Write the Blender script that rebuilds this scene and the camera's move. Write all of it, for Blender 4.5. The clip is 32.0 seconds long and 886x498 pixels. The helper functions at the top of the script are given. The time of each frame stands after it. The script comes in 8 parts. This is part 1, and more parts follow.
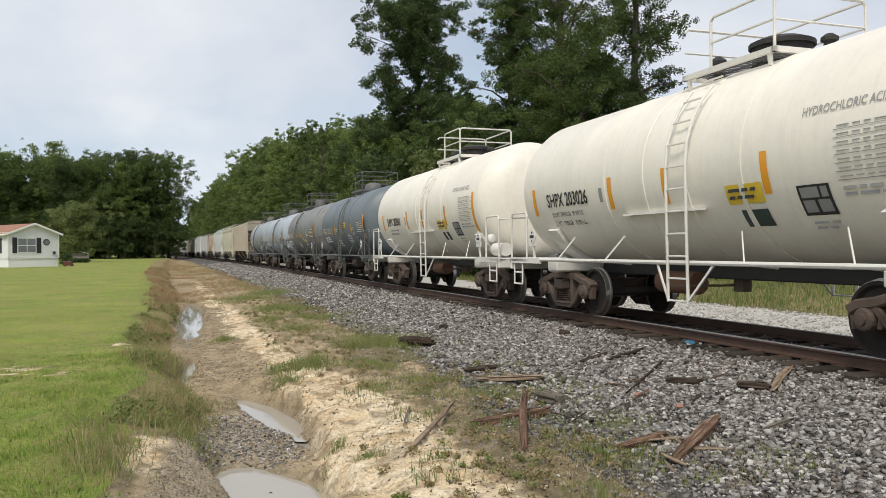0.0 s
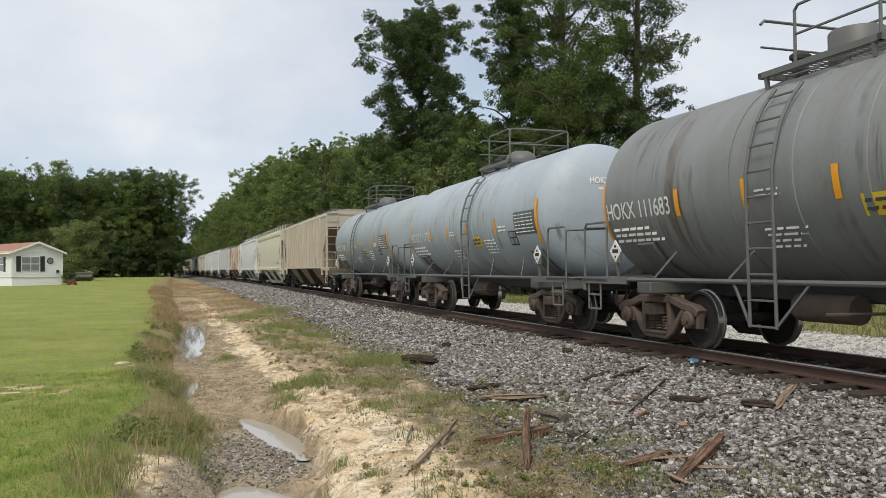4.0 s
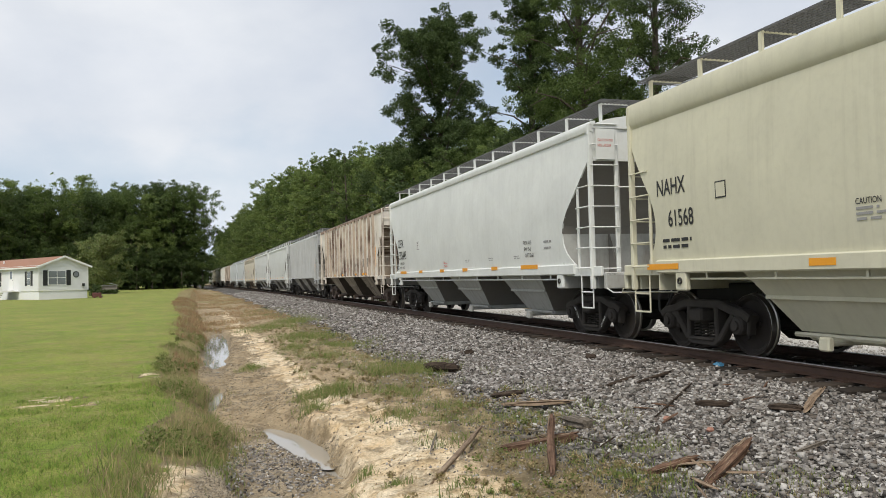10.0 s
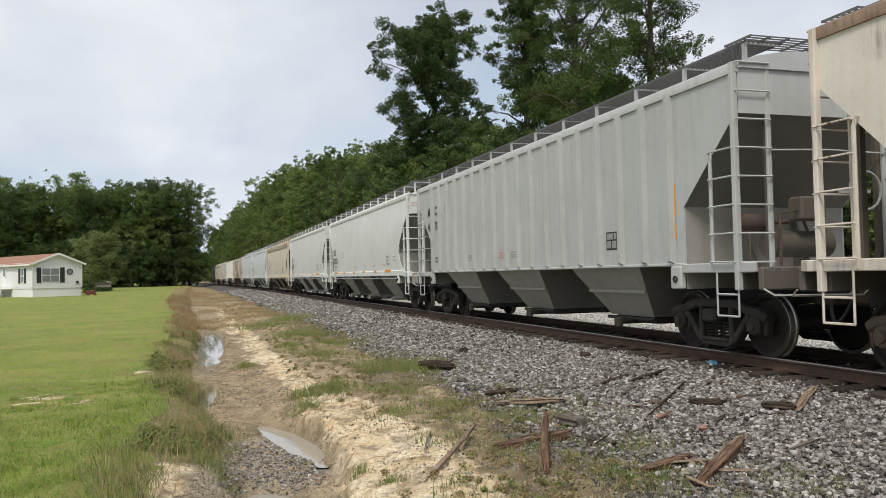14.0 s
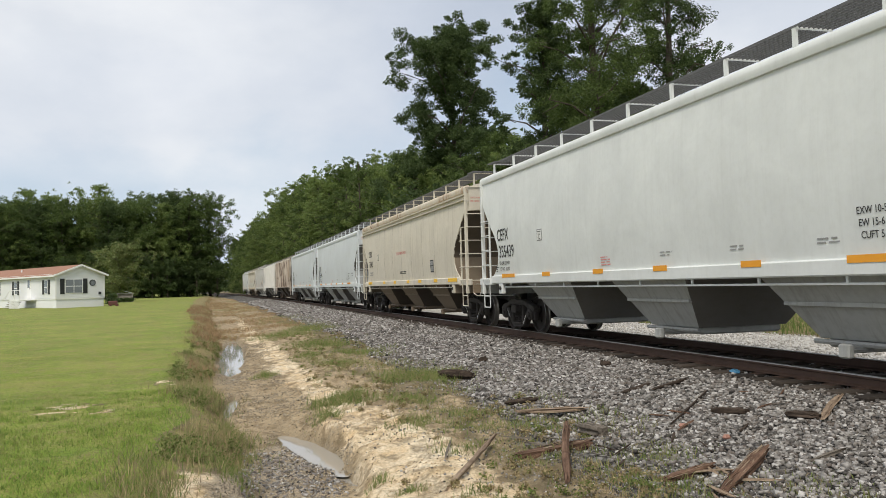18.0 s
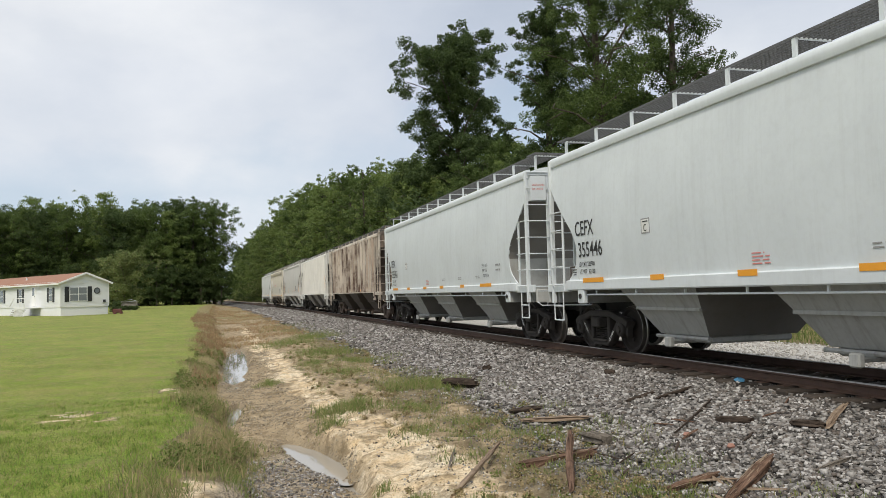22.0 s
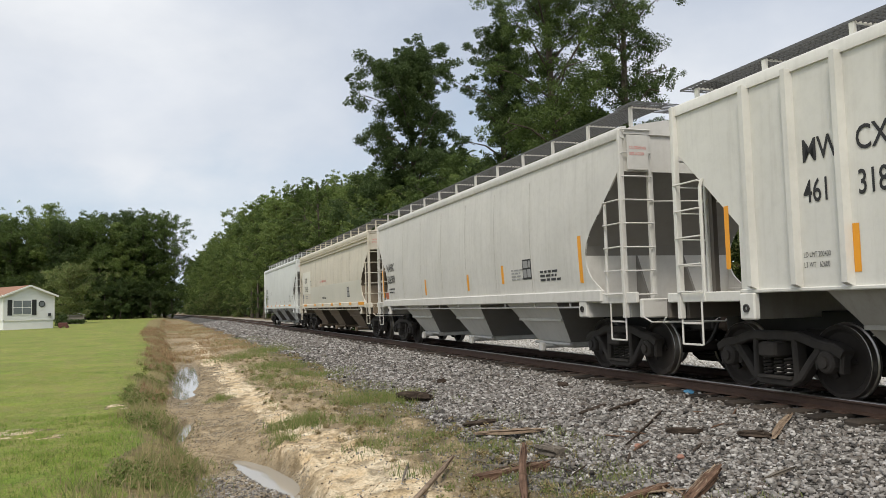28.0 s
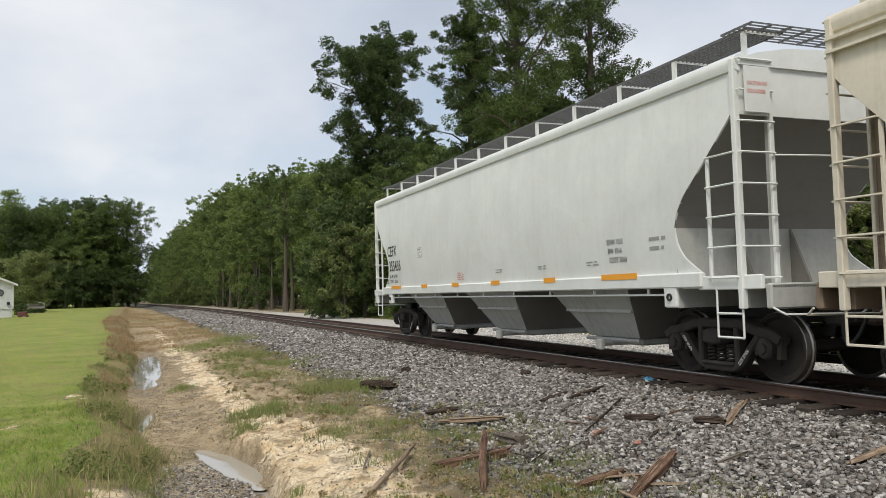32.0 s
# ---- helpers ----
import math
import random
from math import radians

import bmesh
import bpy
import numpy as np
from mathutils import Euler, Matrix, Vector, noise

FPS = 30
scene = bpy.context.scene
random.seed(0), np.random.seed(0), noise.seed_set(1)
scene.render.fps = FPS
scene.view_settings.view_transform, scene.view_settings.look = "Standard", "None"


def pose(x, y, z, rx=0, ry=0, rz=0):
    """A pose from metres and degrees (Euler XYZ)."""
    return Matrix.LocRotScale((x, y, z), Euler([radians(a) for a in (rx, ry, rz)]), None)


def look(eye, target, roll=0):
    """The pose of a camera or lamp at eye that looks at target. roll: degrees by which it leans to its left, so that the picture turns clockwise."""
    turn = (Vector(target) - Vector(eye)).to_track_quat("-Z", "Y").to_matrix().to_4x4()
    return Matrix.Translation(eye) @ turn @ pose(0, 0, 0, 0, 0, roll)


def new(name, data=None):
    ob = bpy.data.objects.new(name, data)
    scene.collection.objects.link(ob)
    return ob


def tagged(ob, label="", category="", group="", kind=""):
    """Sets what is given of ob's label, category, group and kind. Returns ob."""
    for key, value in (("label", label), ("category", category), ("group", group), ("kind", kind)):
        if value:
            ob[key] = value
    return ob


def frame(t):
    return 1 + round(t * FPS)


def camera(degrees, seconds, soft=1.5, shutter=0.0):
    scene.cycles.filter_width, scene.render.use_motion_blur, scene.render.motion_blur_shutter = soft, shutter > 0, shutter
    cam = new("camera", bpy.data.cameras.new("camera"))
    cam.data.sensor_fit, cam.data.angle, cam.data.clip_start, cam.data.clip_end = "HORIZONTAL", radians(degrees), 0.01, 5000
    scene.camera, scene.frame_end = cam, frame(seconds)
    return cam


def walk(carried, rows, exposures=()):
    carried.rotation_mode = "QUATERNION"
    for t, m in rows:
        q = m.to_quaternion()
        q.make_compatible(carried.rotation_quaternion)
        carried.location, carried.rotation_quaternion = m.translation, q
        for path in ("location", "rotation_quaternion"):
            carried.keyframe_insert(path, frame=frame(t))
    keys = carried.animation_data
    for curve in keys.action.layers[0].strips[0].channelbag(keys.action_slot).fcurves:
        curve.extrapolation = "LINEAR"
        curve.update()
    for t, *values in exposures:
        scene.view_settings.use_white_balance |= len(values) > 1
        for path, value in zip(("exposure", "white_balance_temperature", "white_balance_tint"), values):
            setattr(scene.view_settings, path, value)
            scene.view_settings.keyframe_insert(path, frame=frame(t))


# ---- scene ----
# the camera is held by hand, nearly still
EXPOSURES = [(0.0, 0.12), (32.0, 0.12)]
cam = camera(58.6, 32.0, soft=0.8)
PATH = [
    (0.0, pose(0.004, 0.032, 1.793, 90.07, 0.37, -18.49)),
    (0.5, pose(-0.003, 0.033, 1.796, 90.60, 0.45, -17.70)),
    (1.0, pose(-0.008, 0.030, 1.791, 90.85, 0.63, -17.17)),
    (1.5, pose(-0.013, 0.019, 1.789, 90.82, 0.84, -16.77)),
    (2.0, pose(-0.012, 0.024, 1.789, 91.10, 0.58, -16.88)),
    (2.5, pose(-0.003, 0.030, 1.789, 91.28, 0.58, -17.07)),
    (3.0, pose(-0.000, 0.034, 1.790, 91.31, 0.62, -17.52)),
    (3.5, pose(0.003, 0.019, 1.787, 91.33, 0.46, -17.91)),
    (5.5, pose(0.007, 0.025, 1.789, 91.60, 0.65, -18.94)),
    (6.0, pose(0.008, 0.021, 1.792, 91.59, 0.70, -18.87)),
    (6.5, pose(0.010, 0.023, 1.783, 91.78, 0.68, -18.79)),
    (7.0, pose(0.004, 0.020, 1.790, 91.90, 0.77, -18.86)),
    (7.5, pose(0.008, 0.022, 1.789, 91.73, 0.78, -18.79)),
    (8.0, pose(0.006, 0.020, 1.790, 91.62, 0.90, -18.23)),
    (8.5, pose(0.002, 0.021, 1.787, 91.67, 1.13, -17.50)),
    (9.0, pose(0.008, 0.019, 1.787, 91.75, 1.26, -17.07)),
    (9.5, pose(0.007, 0.020, 1.788, 91.83, 1.31, -16.83)),
    (10.0, pose(0.001, 0.015, 1.792, 91.95, 1.35, -16.74)),
    (10.5, pose(-0.000, 0.013, 1.789, 92.04, 1.36, -16.75)),
    (11.0, pose(0.003, 0.012, 1.794, 92.07, 1.36, -16.79)),
    (11.5, pose(0.005, 0.010, 1.788, 92.03, 1.31, -16.87)),
    (12.0, pose(0.002, 0.011, 1.789, 91.99, 1.26, -17.00)),
    (12.5, pose(0.005, 0.013, 1.787, 92.04, 1.26, -17.06)),
    (13.0, pose(0.003, 0.013, 1.789, 91.94, 1.10, -17.16)),
    (13.5, pose(0.003, 0.013, 1.787, 91.83, 1.14, -17.23)),
    (14.0, pose(0.004, 0.011, 1.791, 91.80, 1.25, -17.11)),
    (14.5, pose(-0.002, 0.008, 1.779, 91.88, 1.35, -16.92)),
    (15.0, pose(-0.000, 0.001, 1.790, 91.86, 1.38, -16.53)),
    (15.5, pose(-0.007, 0.003, 1.788, 91.93, 1.20, -16.15)),
    (17.5, pose(-0.003, 0.009, 1.785, 92.29, 1.49, -15.93)),
    (18.0, pose(-0.002, 0.007, 1.785, 92.52, 1.50, -15.74)),
    (18.5, pose(-0.007, -0.000, 1.789, 92.71, 1.48, -15.53)),
    (19.0, pose(-0.003, -0.006, 1.792, 92.94, 1.37, -15.59)),
    (19.5, pose(-0.001, -0.004, 1.788, 93.13, 1.34, -15.73)),
    (20.0, pose(-0.004, -0.005, 1.787, 93.26, 1.33, -15.68)),
    (20.5, pose(-0.008, -0.008, 1.793, 93.47, 1.26, -15.50)),
    (21.0, pose(-0.010, -0.003, 1.788, 93.50, 1.25, -15.46)),
    (21.5, pose(-0.007, -0.002, 1.791, 93.24, 1.44, -15.41)),
    (22.0, pose(-0.005, -0.007, 1.788, 93.11, 1.47, -15.46)),
    (22.5, pose(-0.008, -0.005, 1.789, 93.16, 1.26, -15.57)),
    (23.0, pose(-0.011, -0.002, 1.791, 93.22, 1.15, -15.26)),
    (23.5, pose(-0.014, -0.015, 1.793, 93.41, 1.22, -14.72)),
    (24.0, pose(-0.018, -0.027, 1.795, 93.65, 0.91, -14.85)),
    (24.5, pose(-0.011, -0.027, 1.791, 93.86, 0.89, -15.21)),
    (26.5, pose(-0.016, -0.020, 1.794, 94.05, 0.52, -15.12)),
    (27.0, pose(-0.002, -0.024, 1.795, 94.10, 0.31, -16.69)),
    (27.5, pose(0.011, -0.021, 1.794, 94.17, 0.74, -18.47)),
    (28.0, pose(0.005, -0.017, 1.791, 93.97, 1.51, -18.70)),
    (28.5, pose(0.012, -0.010, 1.790, 93.62, 1.82, -18.13)),
    (29.0, pose(0.013, -0.006, 1.789, 93.26, 1.76, -17.77)),
    (29.5, pose(0.010, -0.011, 1.789, 93.05, 1.64, -17.70)),
    (30.0, pose(0.021, -0.022, 1.791, 92.89, 1.77, -17.93)),
    (30.5, pose(0.025, -0.024, 1.787, 92.83, 1.84, -18.40)),
    (31.0, pose(0.032, -0.042, 1.790, 92.94, 1.96, -19.01)),
    (31.5, pose(0.044, -0.069, 1.796, 93.18, 1.88, -19.92)),
    (32.0, pose(0.059, -0.070, 1.791, 93.09, 1.52, -21.03)),
]
walk(cam, PATH, EXPOSURES)

# world: thin bright overcast
world = bpy.data.worlds.new("sky")
scene.world = world
world.use_nodes = True
SUN_AZ, SUN_EL = 215.0, 52.0   # degrees from +Y clockwise, above the horizon


def sky_nodes():
    nt = world.node_tree
    nt.nodes.clear()
    out = nt.nodes.new("ShaderNodeOutputWorld")
    bg = nt.nodes.new("ShaderNodeBackground")
    sky = nt.nodes.new("ShaderNodeTexSky")
    sky.sky_type, sky.sun_disc = "NISHITA", False
    sky.sun_elevation, sky.sun_rotation = radians(SUN_EL), radians(SUN_AZ)
    sky.air_density, sky.dust_density, sky.ozone_density = 1.0, 2.0, 1.0
    tc = nt.nodes.new("ShaderNodeTexCoord")
    mp = nt.nodes.new("ShaderNodeMapping")
    mp.inputs["Scale"].default_value = (1.0, 1.0, 1.7)
    mp.inputs["Location"].default_value = (0.35, 0.1, 0.2)
    n1 = nt.nodes.new("ShaderNodeTexNoise")
    n1.inputs["Scale"].default_value, n1.inputs["Detail"].default_value = 2.0, 7.0
    n1.inputs["Roughness"].default_value, n1.inputs["Distortion"].default_value = 0.52, 0.0
    r1 = nt.nodes.new("ShaderNodeValToRGB")
    r1.color_ramp.elements[0].position, r1.color_ramp.elements[1].position = 0.30, 0.62
    r1.color_ramp.elements[0].color = (0.55, 0.55, 0.55, 1)
    r1.color_ramp.elements[1].color = (1.0, 1.0, 1.0, 1)
    n2 = nt.nodes.new("ShaderNodeTexNoise")
    n2.inputs["Scale"].default_value, n2.inputs["Detail"].default_value = 2.2, 7.0
    cl = nt.nodes.new("ShaderNodeValToRGB")
    cl.color_ramp.elements[0].position, cl.color_ramp.elements[1].position = 0.30, 0.72
    cl.color_ramp.elements[0].color = (6.1, 6.6, 7.5, 1)
    cl.color_ramp.elements[1].color = (8.9, 9.0, 9.1, 1)
    mix = nt.nodes.new("ShaderNodeMixRGB")
    lk = nt.links.new
    # the cloud thins to pale blue low over the horizon
    sep = nt.nodes.new("ShaderNodeSeparateXYZ")
    wave = nt.nodes.new("ShaderNodeMath")
    wave.operation = "MULTIPLY_ADD"
    wave.inputs[1].default_value = 0.75
    low = nt.nodes.new("ShaderNodeValToRGB")
    low.color_ramp.elements[0].position, low.color_ramp.elements[1].position = 0.43, 0.575
    pale = nt.nodes.new("ShaderNodeMixRGB")
    pale.inputs["Color1"].default_value = (5.6, 6.7, 7.9, 1)
    lk(tc.outputs["Generated"], sep.inputs[0])
    lk(n1.outputs["Fac"], wave.inputs[0])
    lk(sep.outputs["Z"], wave.inputs[2])
    lk(wave.outputs[0], low.inputs["Fac"])
    lk(low.outputs["Color"], pale.inputs["Fac"])
    lk(cl.outputs["Color"], pale.inputs["Color2"])
    lk(tc.outputs["Generated"], mp.inputs["Vector"])
    lk(mp.outputs["Vector"], n1.inputs["Vector"])
    lk(mp.outputs["Vector"], n2.inputs["Vector"])
    lk(n1.outputs["Fac"], r1.inputs["Fac"])
    lk(n2.outputs["Fac"], cl.inputs["Fac"])
    lk(r1.outputs["Color"], mix.inputs["Fac"])
    lk(sky.outputs["Color"], mix.inputs["Color1"])
    lk(pale.outputs["Color"], mix.inputs["Color2"])
    lk(mix.outputs["Color"], bg.inputs["Color"])
    bg.inputs["Strength"].default_value = 0.10
    lk(bg.outputs["Background"], out.inputs["Surface"])


sky_nodes()
sun_data = bpy.data.lights.new("sun", "SUN")
sun_data.energy, sun_data.angle, sun_data.color = 2.3, radians(16), (1.0, 0.93, 0.80)
sun = new("sun", sun_data)
_a, _e = radians(SUN_AZ), radians(SUN_EL)
sun.matrix_world = look((60 * math.sin(_a) * math.cos(_e), 60 * math.cos(_a) * math.cos(_e), 60 * math.sin(_e)), (0, 0, 0))

# ---- materials ----
MATS = {}


def nodes_of(name):
    m = bpy.data.materials.new(name)
    m.use_nodes = True
    nt = m.node_tree
    return m, nt, nt.nodes["Principled BSDF"]


def noise_node(nt, scale, detail=4.0, rough=0.55, vec=None, dist=0.0):
    n = nt.nodes.new("ShaderNodeTexNoise")
    n.inputs["Scale"].default_value, n.inputs["Detail"].default_value = scale, detail
    n.inputs["Roughness"].default_value, n.inputs["Distortion"].default_value = rough, dist
    if vec is not None:
        nt.links.new(vec, n.inputs["Vector"])
    return n.outputs["Fac"]


def ramp(nt, fac, lo, hi, c0=(0, 0, 0, 1), c1=(1, 1, 1, 1)):
    r = nt.nodes.new("ShaderNodeValToRGB")
    r.color_ramp.elements[0].position, r.color_ramp.elements[1].position = lo, hi
    r.color_ramp.elements[0].color, r.color_ramp.elements[1].color = c0, c1
    nt.links.new(fac, r.inputs["Fac"])
    return r.outputs["Color"]


def mixc(nt, fac, a, b, mode="MIX"):
    n = nt.nodes.new("ShaderNodeMixRGB")
    n.blend_type = mode
    for sock, val in (("Fac", fac), ("Color1", a), ("Color2", b)):
        if isinstance(val, (int, float)):
            n.inputs[sock].default_value = val
        elif isinstance(val, tuple):
            n.inputs[sock].default_value = (*val[:3], 1)
        else:
            nt.links.new(val, n.inputs[sock])
    return n.outputs["Color"]


def mathn(nt, op, a, b):
    n = nt.nodes.new("ShaderNodeMath")
    n.operation = op
    for i, val in enumerate((a, b)):
        if isinstance(val, (int, float)):
            n.inputs[i].default_value = val
        else:
            nt.links.new(val, n.inputs[i])
    return n.outputs[0]


def bump(nt, bsdf, height, strength, dist=0.02):
    b = nt.nodes.new("ShaderNodeBump")
    b.inputs["Strength"].default_value, b.inputs["Distance"].default_value = strength, dist
    nt.links.new(height, b.inputs["Height"])
    nt.links.new(b.outputs["Normal"], bsdf.inputs["Normal"])


def coords(nt, kind="Object", scale=(1, 1, 1)):
    tc = nt.nodes.new("ShaderNodeTexCoord")
    mp = nt.nodes.new("ShaderNodeMapping")
    mp.inputs["Scale"].default_value = scale
    nt.links.new(tc.outputs[kind], mp.inputs["Vector"])
    return mp.outputs["Vector"]


def shade(c, k):
    return tuple(min(1.0, v * k) for v in c[:3])


def paint(name, color, rough=0.45, dirt=(0.12, 0.09, 0.06), grime=0.25, streak=0.2, rust=0.0, metal=0.0, bumpy=0.05, seed=0.0):
    """Weathered paint on metal: blotches, fine grain, streaks running down, rust patches."""
    if name in MATS:
        return MATS[name]
    m, nt, b = nodes_of(name)
    v = coords(nt)
    big = noise_node(nt, 0.55 + seed * 0.07, 5, 0.6, v, 0.4)
    fine = noise_node(nt, 9.0, 5, 0.65, v)
    col = mixc(nt, ramp(nt, big, 0.3, 0.75), shade(color, 0.90), shade(color, 1.06))
    col = mixc(nt, mathn(nt, "MULTIPLY", ramp(nt, fine, 0.45, 0.8), 0.25 * grime + 0.03), col, dirt)
    vs = coords(nt, "Object", (1.0, 3.2, 0.22))
    st = noise_node(nt, 2.4, 6, 0.65, vs)
    col = mixc(nt, mathn(nt, "MULTIPLY", ramp(nt, st, 0.5, 0.78), streak), col, dirt)
    if rust > 0:
        vr = coords(nt, "Object", (1.0, 2.0, 0.45))
        rn = noise_node(nt, 1.7, 8, 0.7, vr, 0.6)
        rc = mixc(nt, fine, (0.11, 0.045, 0.02), (0.22, 0.10, 0.05))
        col = mixc(nt, ramp(nt, rn, 0.72 - 0.32 * rust, 0.84 - 0.22 * rust), col, rc)
    nt.links.new(col, b.inputs["Base Color"])
    nt.links.new(ramp(nt, big, 0.2, 0.8, (rough * 0.85,) * 3 + (1,), (min(1, rough * 1.25),) * 3 + (1,)), b.inputs["Roughness"])
    b.inputs["Metallic"].default_value = metal
    bump(nt, b, fine, bumpy, 0.01)
    MATS[name] = m
    return m


def streaked(name, color, wash, rust, amount, rough=0.75, seed=0.0):
    """Old paint with broad washed-down stains, narrow rust runs and scabs of bare rust."""
    if name in MATS:
        return MATS[name]
    m, nt, b = nodes_of(name)
    v = coords(nt)
    off = nt.nodes.new("ShaderNodeVectorMath")
    off.inputs[1].default_value = (seed, seed * 1.7, seed * 0.6)
    nt.links.new(v, off.inputs[0])
    v = off.outputs[0]

    def squash(sy, sz):
        mp = nt.nodes.new("ShaderNodeMapping")
        mp.inputs["Scale"].default_value = (1.0, sy, sz)
        nt.links.new(v, mp.inputs["Vector"])
        return mp.outputs["Vector"]
    big = noise_node(nt, 0.8, 5, 0.6, v, 0.3)
    fine = noise_node(nt, 16.0, 5, 0.7, v)
    col = mixc(nt, ramp(nt, big, 0.3, 0.7), shade(color, 0.86), shade(color, 1.05))
    broad = noise_node(nt, 1.0, 6, 0.62, squash(2.6, 0.30))
    col = mixc(nt, mathn(nt, "MULTIPLY", ramp(nt, broad, 0.40, 0.66), min(0.8, 0.3 + 0.45 * amount)), col, wash)
    runs = noise_node(nt, 1.0, 7, 0.66, squash(9.0, 0.42))
    gate = ramp(nt, noise_node(nt, 0.7, 4, 0.6, v), 0.55 - 0.22 * amount, 0.72 - 0.2 * amount)
    dark = mixc(nt, fine, shade(rust, 0.55), shade(rust, 1.3))
    col = mixc(nt, mathn(nt, "MULTIPLY", mathn(nt, "MULTIPLY", ramp(nt, runs, 0.50 - 0.05 * amount, 0.60 - 0.04 * amount), gate), 0.92), col, dark)
    scab = noise_node(nt, 2.2, 8, 0.72, squash(1.6, 0.6), 0.5)
    col = mixc(nt, ramp(nt, scab, 0.74 - 0.16 * amount, 0.80 - 0.14 * amount), col, dark)
    col = mixc(nt, mathn(nt, "MULTIPLY", ramp(nt, fine, 0.5, 0.8), 0.2), col, shade(wash, 0.5))
    nt.links.new(col, b.inputs["Base Color"])
    b.inputs["Roughness"].default_value = rough
    bump(nt, b, fine, 0.12, 0.01)
    MATS[name] = m
    return m


def plain(name, color, rough=0.6, metal=0.0, vary=0.15, scale=8.0):
    if name in MATS:
        return MATS[name]
    m, nt, b = nodes_of(name)
    f = noise_node(nt, scale, 5, 0.6, coords(nt))
    nt.links.new(mixc(nt, f, shade(color, 1 - vary), shade(color, 1 + vary)), b.inputs["Base Color"])
    b.inputs["Roughness"].default_value, b.inputs["Metallic"].default_value = rough, metal
    bump(nt, b, f, 0.15, 0.01)
    MATS[name] = m
    return m


def islands(name, colors, rough=0.9, kind="island", vary=0.2, sss=0.0):
    """Many loose pieces: each takes its colour from a row of colours."""
    if name in MATS:
        return MATS[name]
    m, nt, b = nodes_of(name)
    if kind == "island":
        src = nt.nodes.new("ShaderNodeNewGeometry").outputs["Random Per Island"]
    else:
        src = nt.nodes.new("ShaderNodeObjectInfo").outputs["Random"]
    r = nt.nodes.new("ShaderNodeValToRGB")
    els = r.color_ramp.elements
    while len(els) < len(colors):
        els.new(0.5)
    for i, c in enumerate(colors):
        els[i].position = i / (len(colors) - 1)
        els[i].color = (*c, 1)
    nt.links.new(src, r.inputs["Fac"])
    f = noise_node(nt, 14.0, 4, 0.6, coords(nt))
    col = mixc(nt, f, r.outputs["Color"], mixc(nt, vary, r.outputs["Color"], (0.02, 0.02, 0.02)))
    nt.links.new(col, b.inputs["Base Color"])
    b.inputs["Roughness"].default_value = rough
    b.inputs["Specular IOR Level"].default_value = 0.25
    if sss > 0:
        tr = nt.nodes.new("ShaderNodeBsdfTranslucent")
        mx = nt.nodes.new("ShaderNodeMixShader")
        mx.inputs[0].default_value = sss
        nt.links.new(col, tr.inputs["Color"])
        nt.links.new(b.outputs[0], mx.inputs[1])
        nt.links.new(tr.outputs[0], mx.inputs[2])
        nt.links.new(mx.outputs[0], nt.nodes["Material Output"].inputs["Surface"])
    MATS[name] = m
    return m


